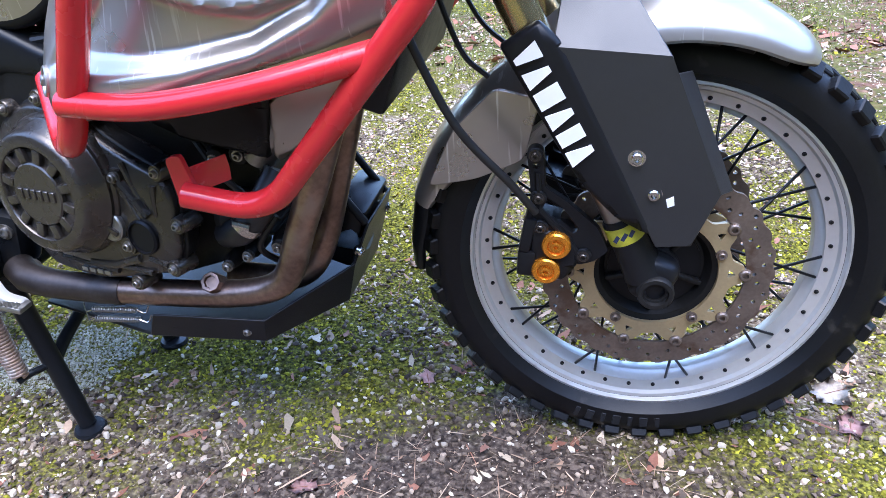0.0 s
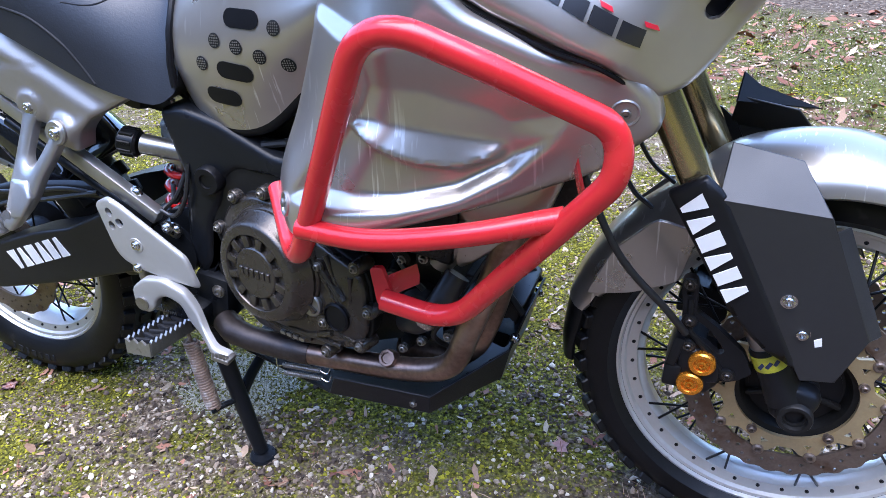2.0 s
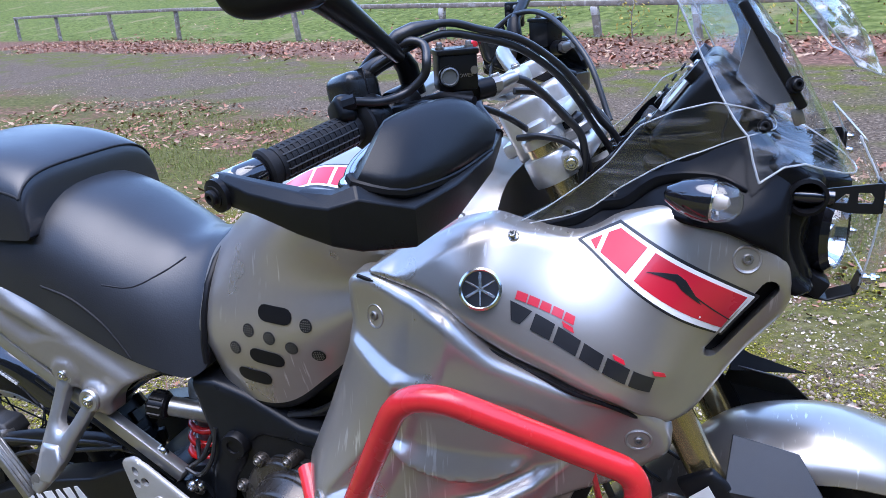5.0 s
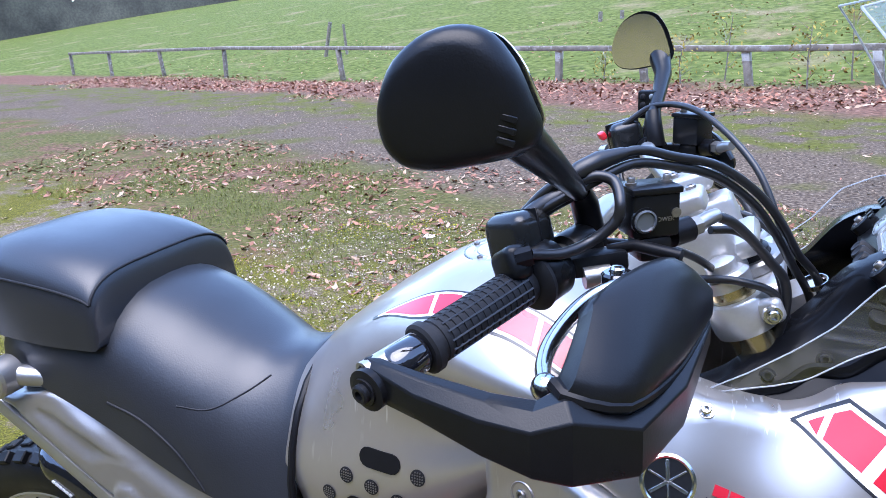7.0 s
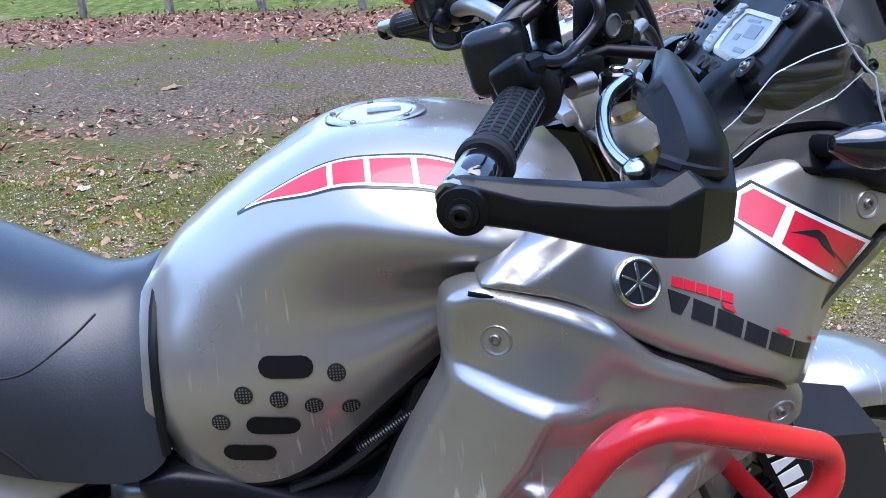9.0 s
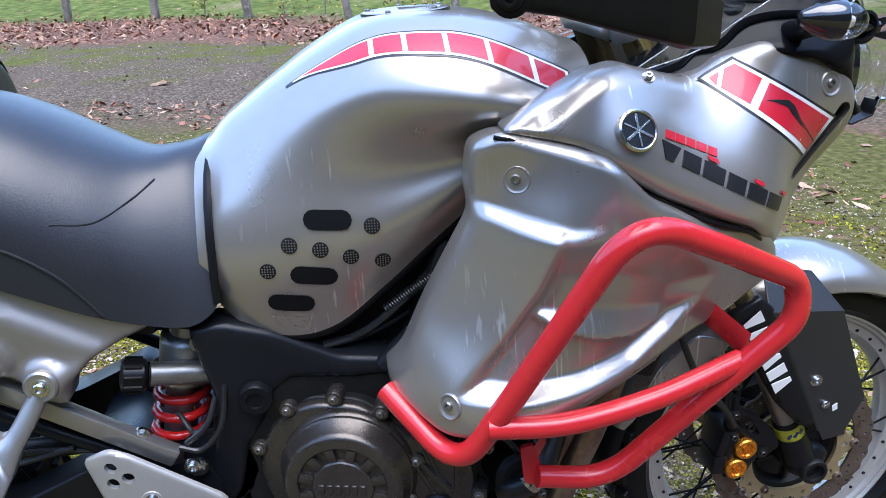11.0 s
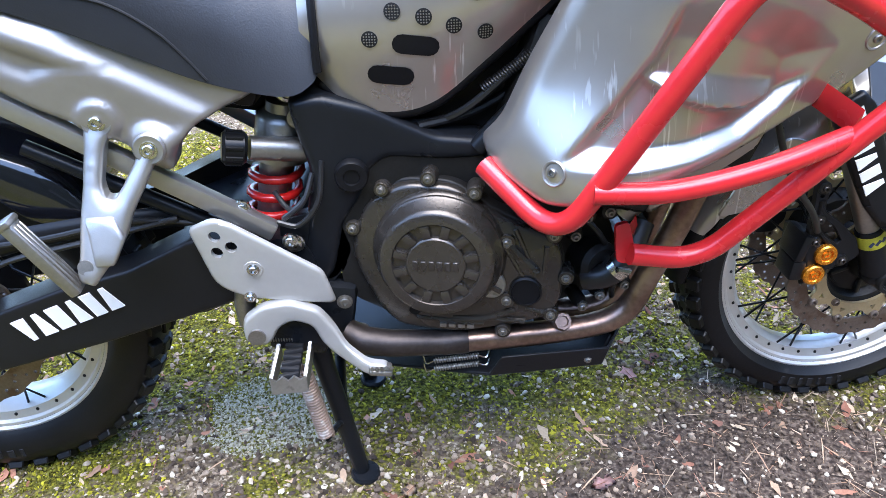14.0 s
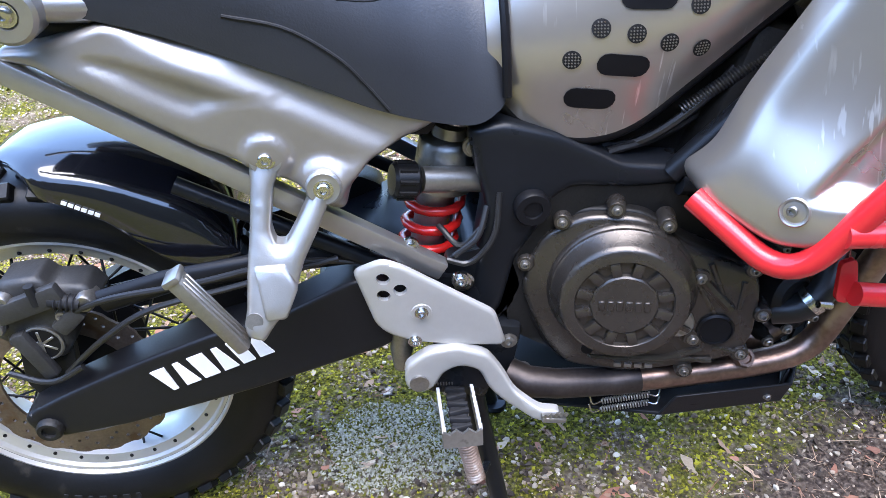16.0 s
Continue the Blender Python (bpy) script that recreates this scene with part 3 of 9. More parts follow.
def decal(outline, depth, lift=0.0012, step=0.012):
    """A thin film laid over a panel."""
    return shell(outline, lambda x, z: depth(x, z) - lift, 0.0, 0.0008, step)


def field(rows, soft=0.0005):
    """A smooth depth over (x, z) through a few places."""
    a = np.array(rows, float)
    n = len(a)

    def u(r2):
        return np.where(r2 > 1e-12, r2 * np.log(r2 + 1e-12), 0.0)

    m = np.zeros((n + 3, n + 3))
    m[:n, :n] = u(((a[:, None, :2] - a[None, :, :2]) ** 2).sum(-1)) + soft * np.eye(n)
    m[:n, n], m[:n, n + 1 :] = 1, a[:, :2]
    m[n:, :n] = m[:n, n:].T
    w = np.linalg.solve(m, np.r_[a[:, 2], 0, 0, 0])

    def depth(x, z):
        r2 = (x - a[:, 0]) ** 2 + (z - a[:, 1]) ** 2
        return float(u(r2) @ w[:n] + w[n] + w[n + 1] * x + w[n + 2] * z)

    return depth


def skin_way(depth, x, z):
    """The way out of a panel at a place."""
    e = 0.004
    return Vector(((depth(x + e, z) - depth(x - e, z)) / (2 * e), -1.0, (depth(x, z + e) - depth(x, z - e)) / (2 * e))).normalized()


def bolt(at, r=0.006, way=(0, -1, 0), flange=1.0, deep=0.006):
    """A round socket-head bolt with its recess and washer."""
    return lathe([(r * 1.5 * flange, -0.004), (r * 1.5 * flange, 0.0012), (r * 1.05, 0.0012), (r * 1.05, deep * 0.8), (r * 0.85, deep), (r * 0.52, deep), (r * 0.5, deep * 0.35), (0, deep * 0.35)], at, way, 14)


def bars(parent, name, start, along, up, shapes, height, normal, mat, lift=0.0015, label="", gap=0.30, wrap=None):
    """A row of plain blocks that stands for a word mark. Shapes: a block's width, and the shares of it at foot and head."""
    o, a, u, n = Vector(start), Vector(along), Vector(up).normalized(), Vector(normal).normalized()
    total = sum(w for w, _, _ in shapes) + gap * (len(shapes) - 1)
    pos = 0.0
    for w, foot, head in shapes:
        b = bmesh.new()
        c = pos + w / 2
        rows = []
        for k, h in ((foot, 0.0), ((foot + head) / 2, 0.5), (head, 1.0)):
            row = []
            for x in (c - w * k / 2 + w * k * i / 4 for i in range(5)):
                p = o + a * (x / total) + u * (height * h)
                if wrap:
                    p.y = wrap(p.x, p.z)
                row.append(b.verts.new(p + n * lift))
            rows.append(row)
        for r0, r1 in zip(rows, rows[1:]):
            for i in range(4):
                b.faces.new((r0[i], r0[i + 1], r1[i + 1], r1[i]))
        b.normal_update()
        if sum(f.normal.dot(n) for f in b.faces) < 0:
            bmesh.ops.reverse_faces(b, faces=b.faces)
            b.normal_update()
        bmesh.ops.solidify(b, geom=b.faces[:], thickness=lift + 0.001)
        pos += w + gap
        part(name, b, mat, parent, label)


def coil(a, b, r, wire, turns, seg=10):
    """A coil spring from a to b."""
    a, b = Vector(a), Vector(b)
    m = frame_to(b - a)
    n = int(turns * 14)
    return tube([a + (b - a) * (i / n) + m @ Vector((r * math.cos(2 * math.pi * turns * i / n), r * math.sin(2 * math.pi * turns * i / n), 0)) for i in range(n + 1)], wire, seg)


MARK = [(0.85, 0.36, 1.05), (0.85, 1.05, 0.40), (1.0, 0.95, 0.95), (0.85, 1.05, 0.40), (0.8, 0.95, 0.95), (0.85, 1.05, 0.40)]

# ---- the motorcycle: setting out ----
bike = tagged(new("motorcycle"), "silver adventure motorcycle with red crash bars on its centre stand", "motorcycle")
FRONT, REAR = (0.0, 0.0, 0.318), (-1.54, 0.0, 0.322)


# ---- wheels ----
def make_wheel(name, at, R, rim_r, half, rim_half, spokes, blocks, turn, label, hub_r, rim_mat):
    base = pose(*at, 0, 0, turn)
    hub = part(name, lathe([(0, -0.085), (0.02, -0.085), (0.024, -0.06), (hub_r, -0.055), (hub_r, -0.045), (hub_r * 0.6, -0.03), (hub_r * 0.55, 0.03), (hub_r, 0.045), (hub_r, 0.055), (0.024, 0.06), (0.02, 0.085), (0, 0.085)]), BLACK, bike, label)
    hub.matrix_basis = base
    s = R - rim_r
    prof = [(rim_r - 0.006, rim_half - 0.006), (rim_r + 0.006, rim_half + 0.004), (rim_r + s * 0.25, half * 0.97), (rim_r + s * 0.5, half), (rim_r + s * 0.72, half * 0.93), (rim_r + s * 0.86, half * 0.72), (rim_r + s * 0.915, half * 0.4), (rim_r + s * 0.93, 0)]
    prof = prof + [(r, -y) for r, y in prof[-2::-1]]
    tyre = part("tyre", lathe(prof + [(rim_r - 0.01, -rim_half + 0.01), (rim_r - 0.01, rim_half - 0.01)], seg=96, closed=True), RUBBER, hub, "black knobbly dual-sport tyre")
    # raised maker's mark on the sidewall, as plain bars
    for k in range(7):
        a = radians(250 + k * 4.2)
        r = rim_r + s * 0.47
        c = box((0.012 if k % 2 else 0.007, 0.0024, 0.018), bevel=0.0006, seg=1)
        moved(c, pose(0, 0, 0, 0, 90 - math.degrees(a), 0) @ Matrix.Translation((0, -half + 0.0006, r)))
        part("sidewall_mark", c, SOFT_RUBBER, hub)
    w = rim_half
    rim_prof = [(rim_r + 0.010, w), (rim_r + 0.010, w - 0.005), (rim_r - 0.004, w - 0.010), (rim_r - 0.012, w * 0.4), (rim_r - 0.018, 0.0)]
    rim_prof = rim_prof + [(r, -y) for r, y in rim_prof[-2::-1]]
    back = [(rim_r + 0.008, -w - 0.003), (rim_r + 0.002, -w - 0.0045), (rim_r - 0.001, -w + 0.002), (rim_r - 0.006, -w + 0.003), (rim_r - 0.009, -w + 0.009), (rim_r - 0.024, -w + 0.014), (rim_r - 0.027, -w + 0.022), (rim_r - 0.034, -w * 0.25), (rim_r - 0.036, 0)]
    back = back + [(r, -y) for r, y in back[-2::-1]]
    part("rim", lathe(rim_prof + back, seg=96, closed=True), rim_mat, hub, "dull silver anodised rim")
    nip = bpy.data.meshes.new("nipple")
    b = bolt((0, -w + 0.0125, rim_r - 0.0175), 0.0021, (0, -1, -0.3), deep=0.003)
    b.to_mesh(nip), b.free()
    nip.materials.append(BLACK_PLATE)
    wires = []
    for side in (1, -1):
        for lean in (1, -1):
            me = bpy.data.meshes.new("spoke")
            b = tube([(hub_r * 0.95 * math.sin(lean * 1.0), side * 0.048, hub_r * 0.95 * math.cos(lean * 1.0)), (0, -side * -0.5 * w, rim_r - 0.02)], 0.0021, 6)
            for f in b.faces:
                f.smooth = True
            b.to_mesh(me), b.free()
            me.materials.append(BLACK)
            wires.append((side, lean, me))
    for k in range(spokes):
        side, lean, me = wires[k % 4]
        o = new("spoke", me)
        o.parent, o.matrix_basis = hub, pose(0, 0, 0, 0, 360 * k / spokes, 0)
        o = new("nipple", nip)
        o.parent, o.matrix_basis = hub, pose(0, 0, 0, 0, 360 * (k + 0.5) / spokes, 0)
    # tread blocks: two shoulder rows and a split middle row
    step = 2 * math.pi * R / blocks
    kinds = []
    for y, tip, wide, long in ((-half * 0.80, 38, 0.024, 0.62), (half * 0.80, -38, 0.024, 0.62), (-half * 0.27, 10, 0.024, 0.66), (half * 0.27, -10, 0.024, 0.66)):
        me = bpy.data.meshes.new("tread_block")
        b = box((step * long, wide, 0.017), bevel=0.0022, seg=1)
        for v in b.verts:
            if v.co.z > 0:
                v.co.x *= 0.86
        top = R - 0.0095 if abs(y) < half * 0.5 else rim_r + s * 0.84
        moved(b, Matrix.Translation((0, y, top)) @ pose(0, 0, 0, tip, 0, 0))
        b.to_mesh(me), b.free()
        me.materials.append(RUBBER)
        kinds.append(me)
    for k in range(blocks):
        for j, me in enumerate(kinds):
            o = new("tread_block", me)
            o.parent, o.matrix_basis = hub, pose(0, 0, 0, 0, 360 * (k + (0.5 if j in (1, 2) else 0)) / blocks, 0)
    return hub


front_wheel = make_wheel("front_wheel", FRONT, 0.320, 0.249, 0.055, 0.036, 40, 46, 2.4, "nineteen-inch spoked front wheel with a knobbly tyre", 0.062, RIM)
rear_wheel = make_wheel("rear_wheel", REAR, 0.322, 0.224, 0.074, 0.052, 32, 42, 0, "spoked rear wheel with a knobbly tyre", 0.075, RIM)


def make_disc(parent, y, r_out, r_in, carrier, waves, label):
    """A drilled wave disc with its carrier and buttons, in the wheel's own space."""
    edge = [((r_out + 0.0018 * math.tanh(2.5 * math.cos(waves * a))) * math.cos(a), (r_out + 0.0018 * math.tanh(2.5 * math.cos(waves * a))) * math.sin(a)) for a in (2 * math.pi * k / 240 for k in range(240))]
    holes = [ring2(0, 0, r_in, 72)]
    for k in range(60):
        a = 2 * math.pi * k / 60
        r = r_in + (r_out - r_in) * (0.30, 0.62, 0.84, 0.48)[k % 4]
        holes.append(ring2(r * math.cos(a), r * math.sin(a), 0.0030, 8))
    b = plate(edge, y - 0.0025, y + 0.0025, holes, 0.02)
    disc = part("brake_disc", b, ROTOR, parent, label)
    if carrier:
        pts = []
        for k in range(60):
            a = 2 * math.pi * k / 60
            r = r_in - 0.002 if k % 6 in (0, 1, 5) else r_in - 0.017
            pts.append((r * math.cos(a), r * math.sin(a)))
        cut = [ring2(0, 0, 0.081, 48)]
        for k in range(10):
            a = 2 * math.pi * (k + 0.5) / 10
            cut.append([(r_in * 0.835 * math.cos(a + 0.314) + 0.0068 * math.cos(a + t), r_in * 0.835 * math.sin(a + 0.314) + 0.0068 * math.sin(a + t)) for t in (0.2, 2.3, 4.4)])
        part("disc_carrier", plate(outline2(pts, 0.004, 2), y - 0.004, y + 0.002, cut, 0.02), GOLD_DISC, parent, "gold anodised disc carrier")
        me = bpy.data.meshes.new("disc_button")
        b = lathe([(0.0085, -0.001), (0.0085, 0.0075), (0.0065, 0.009), (0.004, 0.009), (0.0035, 0.004), (0, 0.004)], (0, y, r_in - 0.001), (0, -1, 0), 14)
        b.to_mesh(me), b.free()
        me.materials.append(ROTOR)
        for k in range(10):
            o = new("disc_button", me)
            o.parent, o.matrix_basis = parent, pose(0, 0, 0, 0, 36 * k + 18, 0)
    return disc


make_disc(front_wheel, -0.070, 0.1505, 0.116, True, 30, "rust-brown drilled wave brake disc")
make_disc(front_wheel, 0.070, 0.1505, 0.116, True, 30, "rust-brown drilled wave brake disc")
for s in (-1, 1):
    part("hub_flange", lathe([(0.0, 0.012), (0.026, 0.012), (0.030, 0.004), (0.034, -0.016), (0.066, -0.020), (0.074, -0.006), (0.0835, -0.004), (0.0835, -0.012), (0.070, -0.030), (0.0, -0.030)], (0, s * 0.070, 0), (0, s, 0), 48), ENGINE_DARK, front_wheel, "black dished hub flange")
    for k in range(5):
        a = radians(72 * k + 20)
        web = box((0.034, 0.012, 0.008), (0.050, s * 0.058, 0), bevel=0.003)
        part("hub_web", moved(web, Matrix.Rotation(a, 4, "Y")), ENGINE_DARK, front_wheel)
        part("carrier_bolt", bolt((0.087 * math.cos(a), s * 0.0755, 0.087 * math.sin(a)), 0.0050, (0, s, 0)), ROTOR, front_wheel)
make_disc(rear_wheel, -0.082, 0.140, 0.098, False, 18, "drilled rear brake disc")

# ---- fork ----
HEAD, FOOT = Vector((-0.355, 0, 1.06)), Vector((-0.012, 0, 0.335))
AXIS = (FOOT - HEAD).normalized()


def fork_leg(side):
    y = side * 0.107
    top, foot = HEAD + Vector((0, y, 0)), FOOT + Vector((0, y, 0))
    along = lambda d: top + AXIS * d  # noqa: E731
    leg = part("fork_leg", tube([along(-0.03), along(0.55)], 0.0225, 28), GOLD, bike, "gold upper fork tube")
    part("inner_tube", tube([along(0.54), along(0.715)], 0.0185, 24), CAST_WORN, leg)
    part("seal_ring", lathe([(0.020, 0), (0.026, 0.003), (0.026, 0.02), (0.022, 0.026), (0.0225, 0.03)], along(0.53), AXIS, 28), BLACK, leg)
    part("lower_clamp", tube([along(0.710), along(0.714), along(0.752), along(0.80)], [0.020, 0.0222, 0.0230, 0.0275], 24), BLACK_PLATE, leg, "black axle clamp")
    part("sticker", lathe([(0.0224, 0.0), (0.0233, 0.0), (0.0236, 0.024), (0.0226, 0.024)], along(0.718), AXIS, 28), YELLOW, leg, "yellow sticker with dark printing")
    for k in range(3):
        c = box((0.005, 0.0014, 0.011))
        moved(c, Matrix.Translation(along(0.730) + Vector((0.0085 * (k - 1), -0.0234 + abs(k - 1) * 0.0020, 0.004 * (k - 1)))) @ pose(0, 0, 0, 0, 25, 12 * (k - 1)))
        part("sticker_print", c, BLUE_INK, leg) if side < 0 else c.free()
    part("axle_nut", lathe([(0.0235, -0.03), (0.0235, 0.012), (0.0215, 0.015), (0.0165, 0.015), (0.0155, 0.009), (0.0125, 0.009), (0.0115, 0.001), (0, 0.001)], (0.0, side * 0.122, FRONT[2] + 0.004), (0, side, 0), 28), ENGINE_DARK, leg, "dark steel axle end")
    part("axle_block", box((0.052, 0.044, 0.066), (-0.002, side * 0.106, 0.332), (0, 25, 0), 0.016, 3), BLACK_PLATE, leg)
    part("pinch_bolt", bolt((-0.030, side * 0.118, 0.338), 0.0055, (-0.4, side, 0)), CHROME, leg)
    part("fork_cap", lathe([(0.0245, 0), (0.0245, 0.012), (0.020, 0.016), (0.016, 0.016), (0.016, 0.026), (0.010, 0.03), (0, 0.03)], along(-0.03), -AXIS, 24), CAST_BRIGHT, leg)
    return leg


fork_right, fork_left = fork_leg(-1), fork_leg(1)
stem = part("triple_clamp", join(box((0.085, 0.19, 0.030), HEAD + Vector((0.004, 0, 0.0)), (0, -25, 0), 0.012, 3), tube([HEAD + Vector((0.05, 0, -0.01)), HEAD + AXIS * 0.25 + Vector((0.05, 0, 0))], 0.03, 20)), CAST_BRIGHT, bike, "bare cast top yoke")
part("lower_yoke", box((0.09, 0.29, 0.04), HEAD + AXIS * 0.25 + Vector((0.01, 0, 0)), (0, -25, 0), 0.014, 3), BLACK_PLATE, stem)
for s in (-1, 1):
    c = HEAD + Vector((0, s * 0.107, 0))
    part("clamp_ring", lathe([(0.0228, -0.018), (0.0312, -0.018), (0.0328, -0.015), (0.0328, 0.012), (0.0312, 0.018), (0.0228, 0.018)], c, AXIS, 28), CAST_BRIGHT, stem)
    part("pinch_boss", box((0.026, 0.016, 0.026), c + Vector((0.026, s * 0.022, 0.012)), (0, -25, s * 20), 0.0075, 4), CAST_BRIGHT, stem)
    part("pinch_bolt", bolt(c + Vector((0.028, s * 0.034, 0.012)), 0.006, (0.25, s, 0)), CHROME, stem)


def fork_guard(side):
    depth = lambda x, z: -0.150 + 0.012 * ((x + 0.09) / 0.08) ** 2 * (1 if x < -0.09 else 0.6) * 0.3  # noqa: E731
    g = shell(outline2([(-0.192, 0.640), (-0.148, 0.668), (-0.124, 0.646), (-0.008, 0.410), (-0.024, 0.415), (-0.056, 0.434), (-0.096, 0.476), (-0.118, 0.510)], 0.005, 3), depth, 0.008, 0.012, 0.014)
    if side > 0:
        g = mirrored(g)
    ob = part("fork_guard", g, BLACK_PLATE, bike, "black fork guard with a white word mark")
    if side < 0:
        down = Vector((0.070, 0, -0.130))
        bars(ob, "word_mark", Vector((-0.177, -0.1525, 0.632)), down, (0.027, 0, 0.0165), MARK, 0.031, (0, -1, 0), WHITE_DECAL, 0.001, "white block letters as plain shapes")
    return ob


def bent_sheet(name, faces, thick, mat, parent, label="", bevel=0.0012):
    """A folded sheet: faces as rows of corners that share their fold lines."""
    b = bmesh.new()
    for f in faces:
        b.faces.new([b.verts.new(p) for p in f])
    bmesh.ops.remove_doubles(b, verts=b.verts, dist=1e-4)
    bmesh.ops.recalc_face_normals(b, faces=b.faces)
    bmesh.ops.solidify(b, geom=b.faces[:], thickness=thick)
    return part(name, b, mat, parent, label, 20, bevel)


def disc_shield(side):
    s = lambda *p: (p[0], p[1] * -side, p[2])  # noqa: E731
    a, b, c, d = s(-0.132, -0.146, 0.640), s(-0.004, -0.138, 0.626), s(-0.042, -0.100, 0.680), s(-0.124, -0.098, 0.697)
    e, f, g, h = s(0.064, -0.134, 0.462), s(0.036, -0.136, 0.394), s(-0.006, -0.146, 0.396), s(0.004, -0.130, 0.605)
    i, j = s(0.082, -0.105, 0.455), s(0.022, -0.100, 0.600)
    sheet = bent_sheet("disc_shield", [[a, b, c, d], [a, g, f, e, h, b], [h, e, i, j]], 0.003, PLATE_SATIN, bike, "folded black metal shield beside the fork", 0.0015)
    if side < 0:
        for x, z in ((-0.035, 0.511), (-0.013, 0.465)):
            part("shield_bolt", bolt((x, -0.1435 if x < -0.02 else -0.142, z), 0.0068), CHROME, sheet)
        bars(sheet, "maker_mark", (-0.030, -0.1405, 0.434), (0.042, 0, 0.018), (-0.2, 0, 1), [(1, 1, 1), (1.4, 1, .8), (1, 1, 1), (1.1, .9, 1)], 0.011, (0, -1, 0), WHITE_DECAL, 0.0025)
    return sheet


for s in (-1, 1):
    fork_guard(s), disc_shield(s)


# ---- calipers and their hose ----
def front_caliper(side):
    flip = lambda b: b if side < 0 else mirrored(b)  # noqa: E731
    out = outline2([(-0.161, 0.410), (-0.137, 0.402), (-0.108, 0.394), (-0.099, 0.372), (-0.099, 0.352), (-0.117, 0.327), (-0.150, 0.326), (-0.158, 0.350)], 0.006, 3)
    cal = part("front_caliper", flip(shell(out, lambda x, z: -0.124, 0.007, 0.075, 0.014)), BLACK_PLATE, bike, "black brake caliper with orange bolt caps")
    part("caliper_lug", box((0.024, 0.050, 0.036), (-0.165, side * 0.100, 0.352), (0, 4, 0), 0.004), BLACK_PLATE, cal)
    part("caliper_bridge", box((0.016, 0.060, 0.050), (-0.163, side * 0.096, 0.394), (0, 12, 0), 0.005), BLACK_PLATE, cal)
    for x, z in ((-0.126, 0.383), (-0.139, 0.346)):
        part("piston_cap", lathe([(0.0185, -0.004), (0.0185, 0.004), (0.0165, 0.0065), (0.0115, 0.0065), (0.0095, 0.003), (0, 0.003)], (x, side * 0.126, z), (0, side, 0), 28), ORANGE, cal, "orange anodised cap")
        part("cap_socket", lathe([(0.0066, 0), (0.0066, 0.006), (0.0035, 0.0065), (0.003, 0.002), (0, 0.002)], (x, side * 0.126, z), (0, side, 0), 6), ORANGE, cal)
    arm_out = outline2([(-0.164, 0.508), (-0.150, 0.513), (-0.142, 0.500), (-0.141, 0.460), (-0.112, 0.440), (-0.074, 0.405), (-0.060, 0.372), (-0.080, 0.356), (-0.100, 0.350), (-0.121, 0.396), (-0.146, 0.402), (-0.158, 0.417), (-0.160, 0.470)], 0.006, 3)
    part("hanger", flip(plate(arm_out, -0.118, -0.106, [outline2([(-0.140, 0.447), (-0.118, 0.431), (-0.098, 0.402), (-0.106, 0.396), (-0.122, 0.410), (-0.146, 0.420)], 0.004, 2), ring2(-0.152, 0.488, 0.004, 10)])), BLACK_PLATE, cal, bevel=0.002)
    part("hanger_rib", flip(tube([(-0.150, -0.118, 0.480), (-0.148, -0.119, 0.430), (-0.120, -0.119, 0.398), (-0.095, -0.119, 0.362)], 0.0045, 8)), BLACK_PLATE, cal)
    for x, z in ((-0.153, 0.503), (-0.149, 0.446), (-0.092, 0.366), (-0.147, 0.405)):
        part("caliper_boss", lathe([(0.0105, -0.012), (0.0105, 0.003), (0.009, 0.004), (0.0, 0.004)], (x, side * 0.119, z), (0, side, 0), 20), BLACK_PLATE, cal)
        part("caliper_bolt", bolt((x, side * 0.122, z), 0.0052, (0, side, 0)), ENGINE, cal)
    part("pad_pin", tube([(-0.150, side * 0.118, 0.326), (-0.166, side * 0.118, 0.372)], 0.005, 10), BLACK, cal)
    return cal


front_caliper(-1), front_caliper(1)
part("brake_hose", tube(smooth_line([(-0.335, -0.105, 0.870), (-0.322, -0.15, 0.760), (-0.300, -0.165, 0.690), (-0.245, -0.160, 0.560), (-0.180, -0.145, 0.475), (-0.152, -0.128, 0.430)], 8), 0.0052, 10), HOSE, bike, "black front brake hose")
part("sensor_cable", tube(smooth_line([(-0.300, -0.06, 0.80), (-0.275, -0.075, 0.70), (-0.245, -0.08, 0.62), (-0.215, -0.07, 0.585)], 8), 0.0035, 8), HOSE, bike)
part("sensor_cable", tube(smooth_line([(-0.285, -0.05, 0.82), (-0.262, -0.07, 0.74), (-0.225, -0.075, 0.66), (-0.19, -0.06, 0.62)], 8), 0.003, 8), HOSE, bike)


# ---- front mudguard ----
def arch(stations, thick, n=14):
    """A mudguard over a wheel: stations of (x, z, half width, drop of the sides, way out)."""
    outer, inner = [], []
    for x, z, half, drop, nx, nz in stations:
        for ring, off in ((outer, 0.0), (inner, -thick)):
            row = []
            for k in range(n + 1):
                t = -1 + 2 * k / n
                y = half * math.sin(t * math.pi / 2) * (1 if off == 0 else 1 - thick / half)
                fall = drop * (1 - math.cos(t * math.pi / 2)) ** 1.0
                row.append(Vector((x + nx * (off - fall), y, z + nz * (off - fall))))
            ring.append(row)
    return loft([a + b[::-1] for a, b in zip(outer, inner)])


def mudguard_rows(rows, cx, cz):
    out = []
    pts = smooth_line([(x, 0, z) for x, z, _, _ in rows], 5)
    w = smooth_line([(a, b, 0) for _, _, a, b in rows], 5)
    for p, q in zip(pts, w):
        d = Vector((p.x - cx, 0, p.z - cz)).normalized()
        out.append((p.x, p.z, q.x, q.y, d.x, d.z))
    return out


